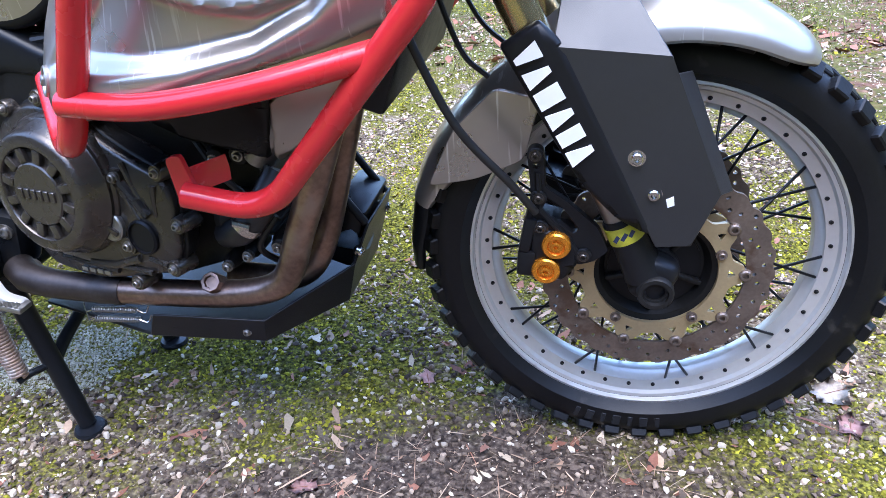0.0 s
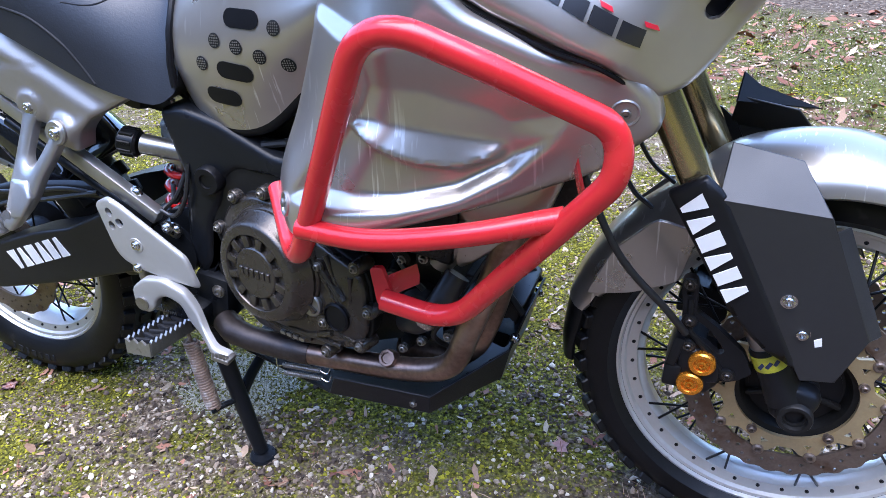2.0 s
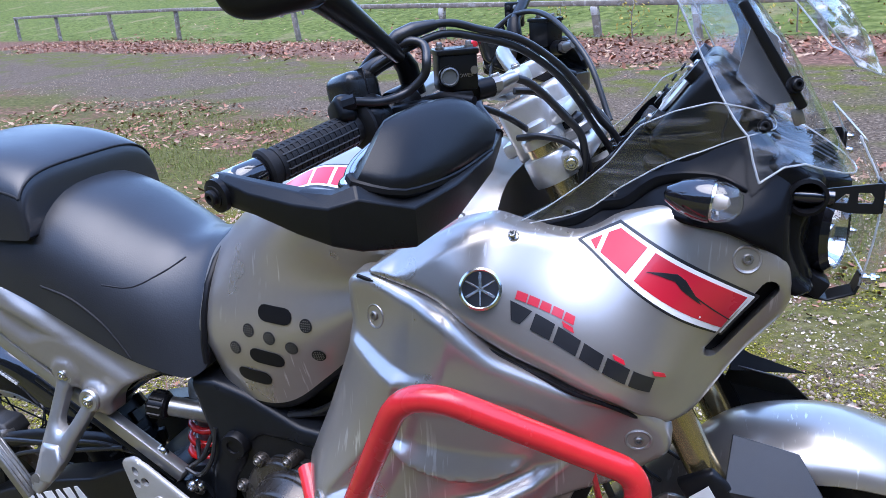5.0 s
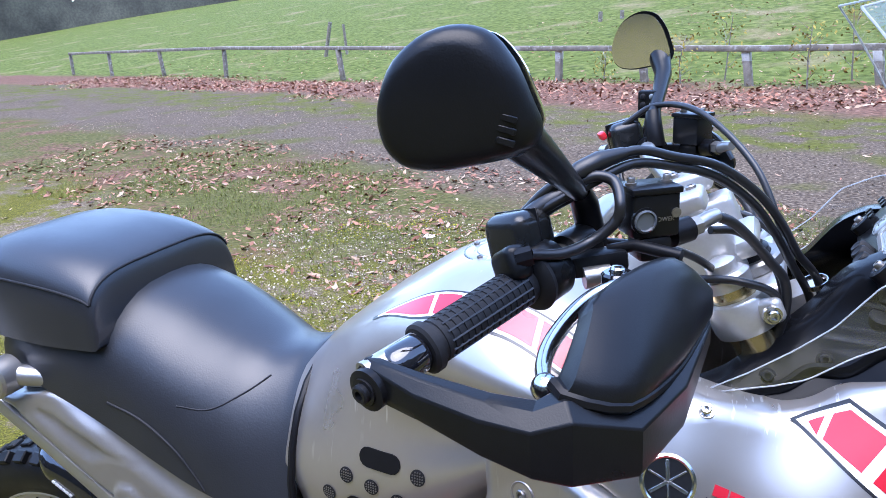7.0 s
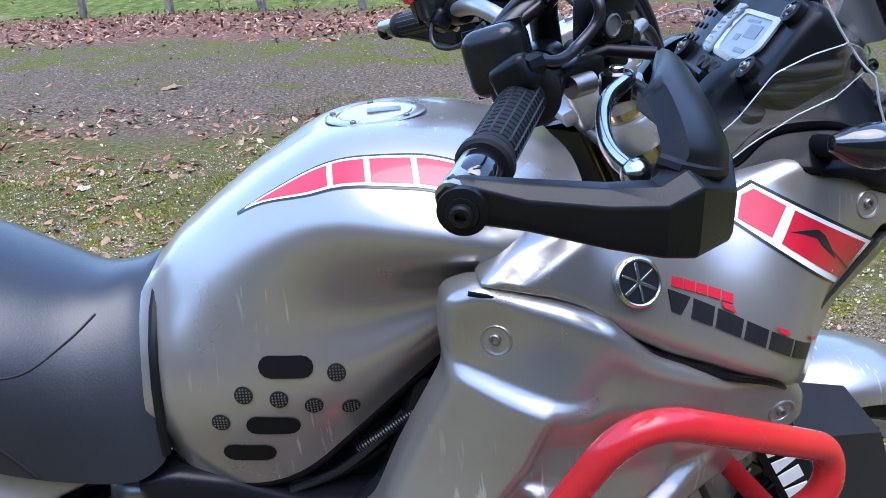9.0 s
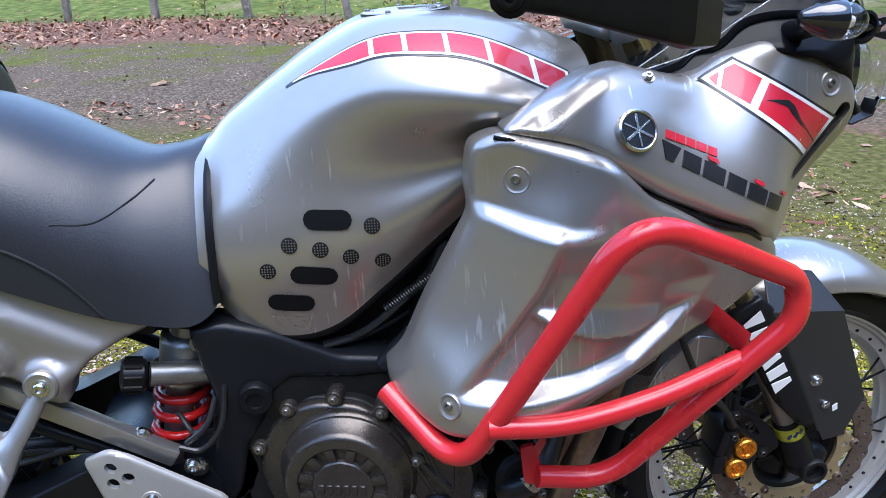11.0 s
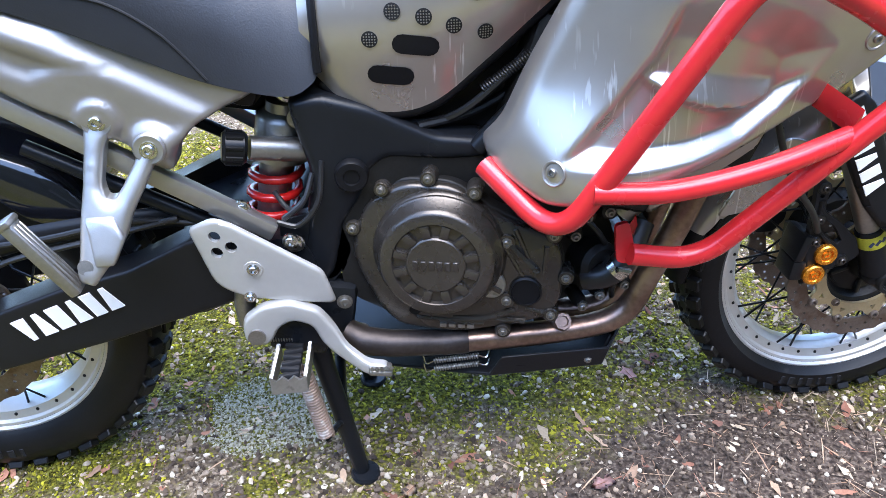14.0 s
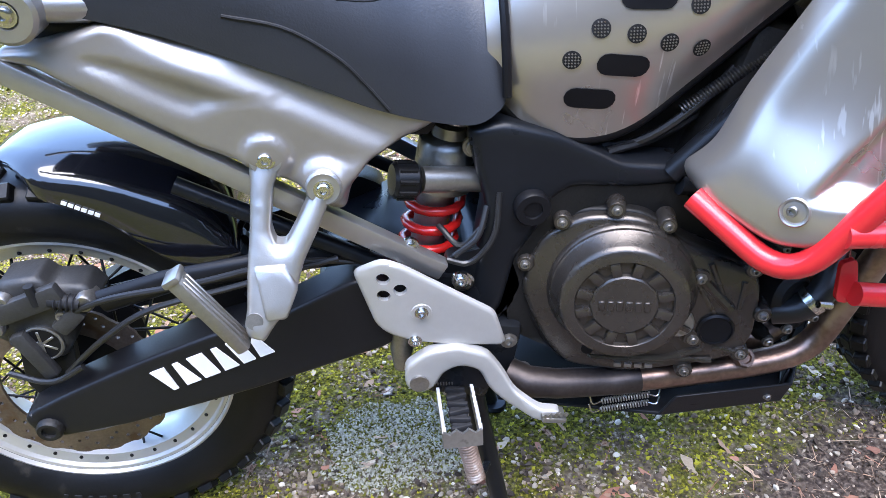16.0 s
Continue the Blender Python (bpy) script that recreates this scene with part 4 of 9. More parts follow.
mudguard = part("front_mudguard", arch(mudguard_rows([(-0.336, 0.405, 0.062, 0.030), (-0.318, 0.455, 0.070, 0.045), (-0.273, 0.526, 0.078, 0.060), (-0.200, 0.592, 0.082, 0.065), (-0.118, 0.660, 0.085, 0.060), (-0.010, 0.684, 0.088, 0.055), (0.080, 0.668, 0.084, 0.045), (0.150, 0.628, 0.072, 0.030), (0.172, 0.606, 0.055, 0.016)], 0.0, 0.31), 0.004), SILVER, bike, "silver front mudguard")
part("mudguard_flap", arch(mudguard_rows([(-0.345, 0.292, 0.052, 0.022), (-0.346, 0.330, 0.058, 0.026), (-0.340, 0.375, 0.061, 0.030), (-0.333, 0.412, 0.0615, 0.030)], 0.0, 0.31), 0.004), PLASTIC, mudguard, "black lower flap")
for s in (-1, 1):
    part("mudguard_side", plate(outline2([(-0.300, 0.440), (-0.262, 0.520), (-0.205, 0.575), (-0.150, 0.560), (-0.170, 0.480), (-0.235, 0.452)], 0.012, 3), s * 0.082, s * 0.076), SILVER, mudguard, bevel=0.003)
bent_sheet("far_wing", [[(-0.128, 0.090, 0.688), (-0.010, 0.140, 0.668), (-0.098, 0.120, 0.705), (-0.122, 0.105, 0.728)]], 0.004, BLACK_PLATE, mudguard, "black folded wing of the far shield")

# ---- tank ----
# stations: x, then (half width, height) of top, upper edge, shoulder, waist, side, foot
TANK = [
    (-0.925, (0.0, 0.915), (0.045, 0.908), (0.085, 0.880), (0.118, 0.830), (0.135, 0.785), (0.120, 0.740)),
    (-0.885, (0.0, 0.952), (0.050, 0.944), (0.098, 0.905), (0.138, 0.850), (0.155, 0.780), (0.138, 0.703)),
    (-0.825, (0.0, 0.996), (0.060, 0.986), (0.112, 0.945), (0.148, 0.870), (0.168, 0.785), (0.150, 0.682)),
    (-0.760, (0.0, 1.038), (0.075, 1.028), (0.135, 0.978), (0.156, 0.890), (0.174, 0.800), (0.152, 0.692)),
    (-0.690, (0.0, 1.071), (0.095, 1.061), (0.170, 0.998), (0.157, 0.900), (0.176, 0.825), (0.152, 0.744)),
    (-0.620, (0.0, 1.0775), (0.110, 1.069), (0.202, 0.998), (0.165, 0.912), (0.176, 0.862), (0.155, 0.806)),
    (-0.550, (0.0, 1.072), (0.118, 1.064), (0.220, 0.990), (0.178, 0.930), (0.176, 0.898), (0.158, 0.864)),
    (-0.480, (0.0, 1.058), (0.120, 1.049), (0.222, 0.974), (0.188, 0.942), (0.180, 0.920), (0.160, 0.900)),
    (-0.420, (0.0, 1.034), (0.115, 1.025), (0.205, 0.955), (0.192, 0.935), (0.172, 0.918), (0.145, 0.902)),
]


def tank_ring(x, n=7):
    xs = [r[0] for r in TANK]
    k = min(max(0, sum(1 for v in xs if v <= x) - 1), len(xs) - 2)
    rows = [TANK[min(max(k + d, 0), len(TANK) - 1)] for d in (-1, 0, 1, 2)]
    t = (x - xs[k]) / (xs[k + 1] - xs[k])
    ctrl = []
    for j in range(1, 7):
        a, b, c, d = (np.array(r[j]) for r in rows)
        v = 0.5 * (2 * b + (c - a) * t + (2 * a - 5 * b + 4 * c - d) * t * t + (3 * b - a - 3 * c + d) * t ** 3)
        ctrl.append((x, -float(v[0]), float(v[1])))
    ctrl = [(x, -ctrl[1][1], ctrl[1][2])] + ctrl
    return smooth_line(ctrl, n)[n:]


tank_rows = [tank_ring(-0.925 + 0.505 * k / 44) for k in range(45)]
tank = part("fuel_tank", loft([r + [Vector((p.x, -p.y, p.z)) for p in r[-1:0:-1]] for r in tank_rows]), SILVER, bike, "champagne-silver fuel tank with red stripes")


def on_tank(x, s):
    """A place on the tank's right side: s goes from the top middle (0) to the foot (1), and the way out of the skin."""
    r, e = tank_ring(x, 12), tank_ring(x + 0.004, 12)
    k = min(max(s, 0), 0.999) * (len(r) - 1)
    i, t = int(k), k - int(k)
    p = r[i].lerp(r[i + 1], t)
    n = (r[i + 1] - r[i]).cross(e[i] - r[i]).normalized()
    return p, n if n.y < 0.02 and n.z > -0.9 and n.dot(Vector((0, -0.5, 0.5))) > 0 else -n


def tank_height(x, z):
    """Depth of the tank's side at a height, below the upper edge."""
    r = tank_ring(x, 10)
    for a, b in zip(r[8:], r[9:]):
        if b.z <= z <= a.z:
            return a.y + (b.y - a.y) * (a.z - z) / max(1e-6, a.z - b.z)
    return r[-1].y


def tank_film(name, x0, x1, lo, hi, mat, lift, n=18, m=4):
    """A film on the tank between two lines s = lo(x) and hi(x)."""
    b = bmesh.new()
    rows = []
    for i in range(n + 1):
        x = x0 + (x1 - x0) * i / n
        row = []
        for j in range(m + 1):
            p, w = on_tank(x, lo(x) + (hi(x) - lo(x)) * j / m)
            row.append((b.verts.new(p + w * lift), b.verts.new(p - w * 0.001)))
        rows.append(row)
    for r0, r1 in zip(rows, rows[1:]):
        for j in range(m):
            b.faces.new((r0[j][0], r0[j + 1][0], r1[j + 1][0], r1[j][0]))
    return part(name, b, mat, tank)


top_s = lambda x: 0.238 + 0.020 * ease((-0.66 - x) / 0.13) + 0.05 * ease((x + 0.60) / 0.15)  # noqa: E731
low_s = lambda x: top_s(x) + 0.062 * ease((x + 0.800) / 0.10)  # noqa: E731
tank_film("stripe_edge", -0.795, -0.455, lambda x: top_s(x) - 0.006, lambda x: low_s(x) + 0.006, BLACK_DECAL, 0.0006, 30)
tank_film("stripe_ground", -0.785, -0.457, lambda x: top_s(x) - 0.001, lambda x: low_s(x) + 0.001, WHITE_DECAL, 0.0010, 30)
for x0, x1 in ((-0.772, -0.690), (-0.684, -0.651), (-0.645, -0.603), (-0.597, -0.555), (-0.549, -0.505), (-0.499, -0.462)):
    tank_film("red_stripe", x0, x1, lambda x: top_s(x) + 0.005, lambda x: low_s(x) - 0.005, RED_DECAL, 0.0014, 8)

CAP = Vector((-0.632, 0.0, 1.0765))
cap = part("fuel_cap", lathe([(0.0585, -0.012), (0.0585, 0.0005), (0.057, 0.0015), (0.047, 0.002), (0.0455, 0.0004), (0.0440, 0.0004), (0.043, 0.0022), (0, 0.0028)], CAP, (-0.045, 0, 1), 56), SILVER, bike, "round silver filler cap")
part("cap_line", lathe([(0.0605, -0.004), (0.0605, 0.0006), (0.0585, 0.0006), (0.0585, -0.004)], CAP, (-0.045, 0, 1), 56), BLACK_DECAL, cap)
part("key_flap", box((0.040, 0.022, 0.0024), CAP + Vector((0.010, 0, 0.0036)), (0, 0, 0), 0.0008), CAST_WORN, cap)
for a in range(5):
    part("cap_bolt", bolt(CAP + Vector((0.052 * math.cos(a * 1.257 + 0.4), 0.052 * math.sin(a * 1.257 + 0.4), -0.0012 + 0.0023 * math.cos(a * 1.257 + 0.4))), 0.0036, (0, 0, 1)), STEEL, cap)

# vents let into the tank's side panel, with mesh behind
for x, z, turn in ((-0.757, 0.846, -3), (-0.780, 0.774, -8), (-0.813, 0.735, -7)):
    part("tank_pad", decal(slot2(x, z, 0.060, 0.025, turn), lambda a, b: tank_height(a, b), 0.0014, 0.008), BLACK, tank, "black rounded pad")
for x, z in ((-0.703, 0.836), (-0.807, 0.816), (-0.769, 0.809), (-0.732, 0.797), (-0.692, 0.786), (-0.837, 0.783)):
    part("tank_pad", decal(ring2(x, z, 0.0103, 20), lambda a, b: tank_height(a, b), 0.0014, 0.006), SOFT_RUBBER, tank, "black studded dot")
    dots = bmesh.new()
    for i in range(-2, 3):
        for j in range(-2, 3):
            if i * i + j * j < 6:
                dots = join(dots, box((0.0016, 0.001, 0.0016), (x + i * 0.0034, tank_height(x + i * 0.0034, z + j * 0.0034) - 0.0018, z + j * 0.0034), (0, 45, 0)))
    part("pad_studs", dots, STEEL, tank)
part("tank_skirt", tube([Vector((p[-1].x, p[-1].y + 0.012, p[-1].z - 0.002)) for p in tank_rows[2:-8]], 0.012, 10), BLACK, tank, "black rubber edge under the tank")


# ---- seat ----
def seat_rings(rows, n=18, power=2.6):
    """Rows of x, top height, half width at the top, half width below, foot height."""
    out = []
    line = [smooth_line([(r[0], r[1], r[2]) for r in rows], 6), smooth_line([(r[0], r[3], r[4]) for r in rows], 6)]
    for a, b in zip(*line):
        x, top, wt, wb, foot = a.x, a.y, a.z, b.y, b.z
        ring = []
        for k in range(n + 1):
            t = k / n
            ang = t * math.pi
            cx = math.copysign(abs(math.cos(ang)) ** (2 / power), math.cos(ang))
            sz = math.sin(ang) ** (2 / power)
            z = foot + (top - foot) * sz
            w = wb + (wt - wb) * sz
            ring.append(Vector((x, -w * cx, z)))
        out.append(ring)
    return out


seat = part("rider_seat", loft(seat_rings([(-0.905, 0.918, 0.085, 0.150, 0.742), (-0.915, 0.925, 0.090, 0.158, 0.728), (-0.945, 0.916, 0.100, 0.166, 0.716), (-1.000, 0.912, 0.130, 0.172, 0.728), (-1.060, 0.938, 0.155, 0.176, 0.750), (-1.130, 0.975, 0.165, 0.178, 0.785), (-1.200, 1.000, 0.165, 0.173, 0.815), (-1.270, 1.008, 0.165, 0.172, 0.845), (-1.360, 1.000, 0.158, 0.165, 0.872), (-1.420, 0.985, 0.145, 0.152, 0.890), (-1.430, 0.970, 0.135, 0.142, 0.90)])), SEAT, bike, "black vinyl rider seat with piped seams")
pillion = part("pillion_seat", loft(seat_rings([(-1.205, 0.985, 0.150, 0.160, 0.940), (-1.211, 1.030, 0.156, 0.164, 0.935), (-1.232, 1.052, 0.158, 0.166, 0.935), (-1.300, 1.072, 0.160, 0.168, 0.935), (-1.400, 1.080, 0.155, 0.164, 0.940), (-1.470, 1.070, 0.140, 0.150, 0.945), (-1.485, 1.050, 0.130, 0.145, 0.920)], 24, 4.2)), SEAT, bike, "black vinyl pillion seat, a step higher")


welt = []
for ring in seat_rings([(-1.205, 0.985, 0.150, 0.160, 0.940), (-1.211, 1.030, 0.156, 0.164, 0.935), (-1.232, 1.052, 0.158, 0.166, 0.935), (-1.300, 1.072, 0.160, 0.168, 0.935), (-1.400, 1.080, 0.155, 0.164, 0.940), (-1.470, 1.070, 0.140, 0.150, 0.945)], 24, 4.2)[8:]:
    welt.append(ring[3] + Vector((0, -0.001, 0.001)))
part("seat_piping", tube(welt, 0.0022, 8), SOFT_RUBBER, pillion)
across = seat_rings([(-1.205, 0.985, 0.150, 0.160, 0.940), (-1.211, 1.030, 0.156, 0.164, 0.935), (-1.232, 1.052, 0.158, 0.166, 0.935), (-1.300, 1.072, 0.160, 0.168, 0.935)], 24, 4.2)[8]
part("seat_piping", tube([q + Vector((0.001, 0, 0.001)) for q in across[3:22]], 0.0022, 8), SOFT_RUBBER, pillion)


def seat_side(x, z):
    """Depth of the rider seat's right flank."""
    rings = seat_rings([(-0.905, 0.918, 0.085, 0.150, 0.742), (-0.945, 0.916, 0.100, 0.166, 0.716), (-1.000, 0.912, 0.130, 0.172, 0.728), (-1.060, 0.938, 0.155, 0.176, 0.750), (-1.130, 0.975, 0.165, 0.178, 0.785), (-1.200, 1.000, 0.165, 0.172, 0.815)])
    ring = min(rings, key=lambda r: abs(r[0].x - x))
    for a, b in zip(ring, ring[1:]):
        if a.z <= z <= b.z:
            return a.y + (b.y - a.y) * (z - a.z) / max(1e-6, b.z - a.z)
    return -0.17


def seam(points, r, mat, name, parent, lift=0.0005):
    part(name, tube(smooth_line([(x, seat_side(x, z) - lift, z) for x, z in points], 8), r, 8), mat, parent)


seam([(-1.200, 0.858), (-1.140, 0.842), (-1.090, 0.808), (-1.062, 0.775), (-1.040, 0.745)], 0.0022, SOFT_RUBBER, "seat_seam", seat)
seam([(-1.085, 0.862), (-1.040, 0.856), (-1.000, 0.872), (-0.975, 0.888)], 0.0014, SEAT_SIDE, "seat_pleat", seat)
# black seat welt, thickened to draw the shaded gap to the tank
part("seat_gap_welt", tube([(-0.906, -w, z) for w, z in ((0.05, 0.912), (0.088, 0.892), (0.118, 0.862), (0.140, 0.820), (0.153, 0.775), (0.155, 0.742))], 0.0055, 8), BLACK, seat)

# ---- fairing ----
SIDE = field([(-0.542, 0.911, -0.282), (-0.632, 0.654, -0.315), (-0.232, 0.776, -0.256), (-0.704, 0.652, -0.214), (-0.503, 0.859, -0.322), (-0.592, 0.948, -0.264), (-0.605, 0.864, -0.250), (-0.30, 0.66, -0.25), (-0.40, 0.62, -0.30), (-0.38, 0.86, -0.30), (-0.64, 0.74, -0.25)])
UPPER = field([(-0.405, 0.958, -0.270), (-0.21, 0.86, -0.258), (-0.255, 0.982, -0.220), (-0.128, 0.981, -0.194), (-0.098, 0.954, -0.192), (-0.162, 0.864, -0.195), (-0.302, 1.0, -0.201), (-0.232, 0.965, -0.230), (-0.205, 0.79, -0.243), (-0.156, 0.811, -0.190), (-0.56, 0.967, -0.259), (-0.33, 0.86, -0.285)])
REAR_EDGE = [(-0.500, 0.856), (-0.528, 0.790), (-0.571, 0.730), (-0.612, 0.682), (-0.625, 0.665)]
LEDGE = [(-0.625, 0.665), (-0.559, 0.663), (-0.471, 0.667), (-0.406, 0.677), (-0.350, 0.703), (-0.305, 0.745)]
BROW = [(-0.305, 0.745), (-0.285, 0.775), (-0.350, 0.822), (-0.430, 0.852), (-0.500, 0.856)]
HOLLOW = REAR_EDGE + LEDGE[1:] + BROW[1:-1]
TONGUE_TOP = [(-0.540, 0.763), (-0.494, 0.767), (-0.441, 0.758), (-0.390, 0.746), (-0.358, 0.734)]
TONGUE_LIP = [(-0.358, 0.734), (-0.368, 0.720), (-0.405, 0.711), (-0.453, 0.719), (-0.501, 0.737), (-0.540, 0.763)]
TONGUE = TONGUE_TOP + TONGUE_LIP[1:-1]
RIDGE = [(-0.640, 0.885), (-0.592, 0.872), (-0.540, 0.857), (-0.489, 0.845), (-0.44, 0.852)]


def gap_to(p, line):
    """Distance from a place to an open line."""
    best = 9.0
    for (ax, az), (bx, bz) in zip(line, line[1:]):
        dx, dz = bx - ax, bz - az
        k = min(1.0, max(0.0, ((p[0] - ax) * dx + (p[1] - az) * dz) / (dx * dx + dz * dz)))
        best = min(best, math.hypot(p[0] - ax - k * dx, p[1] - az - k * dz))
    return best


def line_at(line, x):
    """Height of a line at x."""
    for (ax, az), (bx, bz) in zip(line, line[1:]):
        if x <= bx:
            return az + (bz - az) * max(0.0, (x - ax) / (bx - ax))
    return line[-1][1]


def side_shape(x, z):
    """What the flank adds to its broad curve."""
    d = 0.0
    p = (x, z)
    if signed(p, HOLLOW) > 0:
        d += 0.022 * min(1.0, gap_to(p, REAR_EDGE) / 0.016, gap_to(p, LEDGE) / 0.015, gap_to(p, BROW) / 0.050)
        if signed(p, TONGUE) > 0:
            a, b = gap_to(p, TONGUE_TOP), gap_to(p, TONGUE_LIP)
            d -= 0.019 * a / (a + b + 1e-6) * min(1.0, b / 0.005)
    # the ridge over the rear face, with a step in above it
    d += 0.013 * min(1.0, max(0.0, (z - line_at(RIDGE, x)) / 0.016)) * min(1.0, max(0.0, (-0.44 - x) / 0.05))
    return d


SOFT = 0.0026


def side_depth(x, z):
    """The flank, with its creases eased a little."""
    return SIDE(x, z) + sum(w * side_shape(x + a * SOFT, z + b * SOFT) for a, b, w in ((0, 0, 0.2), (1, 0, 0.12), (-1, 0, 0.12), (0, 1, 0.12), (0, -1, 0.12), (1, 1, 0.08), (-1, 1, 0.08), (1, -1, 0.08), (-1, -1, 0.08)))


SIDE_LINE = outline2([(-0.588, 0.950), (-0.556, 0.963), (-0.477, 0.945), (-0.440, 0.932), (-0.392, 0.884), (-0.310, 0.842), (-0.232, 0.826), (-0.203, 0.795), (-0.194, 0.755), (-0.262, 0.698), (-0.345, 0.670), (-0.465, 0.646), (-0.540, 0.630), (-0.600, 0.612), (-0.640, 0.604), (-0.694, 0.632), (-0.699, 0.652), (-0.676, 0.686), (-0.652, 0.737), (-0.590, 0.866), (-0.593, 0.908)], 0.014, 4)
side_bm = shell(SIDE_LINE, side_depth, 0.014, 0.045, 0.0047)
side_l = mirrored(side_bm)
side_fairing = part("side_fairing", side_bm, SILVER, bike, "silver side fairing with a hollowed flank", 50)
part("side_fairing", side_l, SILVER, bike, "silver side fairing with a hollowed flank", 50)

UPPER_LINE = outline2([(-0.559, 0.962), (-0.515, 0.988), (-0.447, 1.017), (-0.409, 1.023), (-0.379, 1.014), (-0.322, 0.999), (-0.292, 1.006), (-0.267, 1.021), (-0.216, 1.036), (-0.143, 1.024), (-0.106, 1.004), (-0.084, 0.972), (-0.076, 0.938), (-0.084, 0.908), (-0.155, 0.812), (-0.176, 0.792), (-0.205, 0.785), (-0.258, 0.830), (-0.310, 0.850), (-0.373, 0.878), (-0.424, 0.910), (-0.459, 0.937), (-0.481, 0.946)], 0.012, 4)


SHELF = [(-0.570, 0.968), (-0.516, 0.961), (-0.473, 0.985), (-0.427, 1.004), (-0.375, 1.005), (-0.30, 1.02)]
BELLY = [(-0.56, 0.94), (-0.46, 0.945), (-0.40, 0.915), (-0.30, 0.862), (-0.22, 0.82), (-0.1, 0.70)]


def upper_depth(x, z):
    d = UPPER(x, z)
    # a crease over the badge, with a shelf behind it that leans towards the tank
    d += 0.55 * min(0.022, max(0.0, z - line_at(SHELF, x))) * min(1.0, max(0.0, (-0.33 - x) / 0.06))
    # a soft fall towards the lower edge
    d += 0.25 * max(0.0, line_at(BELLY, x) - z)
    return d


VENT = slot2(-0.130, 0.908, 0.115, 0.020, 54.5)
upper_bm = shell(UPPER_LINE, upper_depth, 0.011, 0.040, 0.0055, [VENT])
upper_l = mirrored(upper_bm)
upper_fairing = part("upper_fairing", upper_bm, SILVER, bike, "silver upper fairing with a red stripe and word mark", 50)
part("upper_fairing", upper_l, SILVER, bike, "silver upper fairing with a red stripe", 50)
part("vent_floor", shell(slot2(-0.130, 0.908, 0.125, 0.030, 54.5), lambda x, z: upper_depth(x, z) + 0.018, 0.0, 0.004), BLACK, upper_fairing, "black vent slot")
# red stripe on the nose
part("stripe_edge", decal([(-0.309, 0.999), (-0.262, 1.021), (-0.112, 0.939), (-0.149, 0.888)], upper_depth, 0.0008), BLACK_DECAL, upper_fairing)
part("stripe_ground", decal([(-0.304, 0.999), (-0.262, 1.0175), (-0.117, 0.938), (-0.150, 0.892)], upper_depth, 0.0014), WHITE_DECAL, upper_fairing)
for quad in ([(-0.294, 0.999), (-0.281, 1.005), (-0.287, 0.990)], [(-0.274, 1.008), (-0.261, 1.013), (-0.231, 0.996), (-0.252, 0.970), (-0.282, 0.988)], [(-0.222, 0.991), (-0.125, 0.938), (-0.150, 0.900), (-0.243, 0.964)]):
    part("red_stripe", decal(quad, upper_depth, 0.0020), RED_DECAL, upper_fairing)
part("stripe_emblem", decal([(-0.2311, 0.973), (-0.2152, 0.9722), (-0.1977, 0.9697), (-0.1887, 0.9624), (-0.1712, 0.9333), (-0.1930, 0.9530), (-0.2001, 0.9625), (-0.2179, 0.9694)], upper_depth, 0.0027, 0.008), BLACK_DECAL, upper_fairing, "black winged emblem as a plain shape")
part("emblem_line", decal([(-0.1925, 0.9560), (-0.1915, 0.9572), (-0.1412, 0.9102), (-0.1420, 0.9093)], upper_depth, 0.0027, 0.02), BLACK_DECAL, upper_fairing)

# black beads draw the shaded gap where the upper fairing meets the flank
for s in (-1, 1):
    line = smooth_line([(-0.566, 0, 0.958), (-0.514, 0, 0.9470), (-0.478, 0, 0.9400), (-0.458, 0, 0.9320), (-0.424, 0, 0.9040), (-0.373, 0, 0.8730), (-0.310, 0, 0.8440), (-0.258, 0, 0.8260), (-0.212, 0, 0.7900)], 8)
    part("gap_shade_bead", tube([(q.x, -s * (upper_depth(q.x, q.z) + 0.004), q.z) for q in line], 0.0026, 8), BLACK, upper_fairing)

# round badge
BX, BZ = -0.407, 0.957
BW = skin_way(upper_depth, BX, BZ)
BAT = Vector((BX, upper_depth(BX, BZ), BZ)) + BW * 0.0015
BM = Matrix.Translation(BAT) @ frame_to(BW).to_4x4()
badge = part("badge", lathe([(0.0245, -0.004), (0.0245, 0.003), (0.022, 0.0045), (0.0205, 0.0035), (0.0205, 0.002), (0, 0.002)], BAT, BW, 40), CHROME, upper_fairing, "round chrome badge on black")
part("badge_ground", lathe([(0.0204, 0.0022), (0.0204, 0.0026), (0, 0.0026)], BAT, BW, 36), BLACK_DECAL, badge)
for k in range(6):
    part("badge_ray", moved(box((0.019, 0.0022 if k % 2 else 0.0034, 0.0012), (0.0095, 0, 0.0034), (0, 0, 0), 0.0004, 1), BM @ pose(0, 0, 0, 0, 0, 60 * k)), CHROME, badge)

# word marks as plain shapes
bars(upper_fairing, "red_mark", (-0.3690, 0, 0.9460), (0.0650, 0, -0.0275), (0.25, 0, 1), [(1, 1, 1), (1, 1, 1), (1, 1, .9), (1, 1, 1), (1, 1, .9)], 0.0084, (0, -1, 0), RED_DECAL, 0.0018, gap=0.14, wrap=upper_depth)
bars(upper_fairing, "black_mark", (-0.3790, 0, 0.9285), (0.1585, 0, -0.0824), (0.32, 0, 1), [(1.0, .40, 1), (0.9, 1, 1), (1.05, 1, 1), (0.9, 1, 1), (1.0, 1, 1), (0.9, 1, 1)], 0.0172, (0, -1, 0), BLACK_DECAL, 0.0018, gap=0.16, wrap=upper_depth)
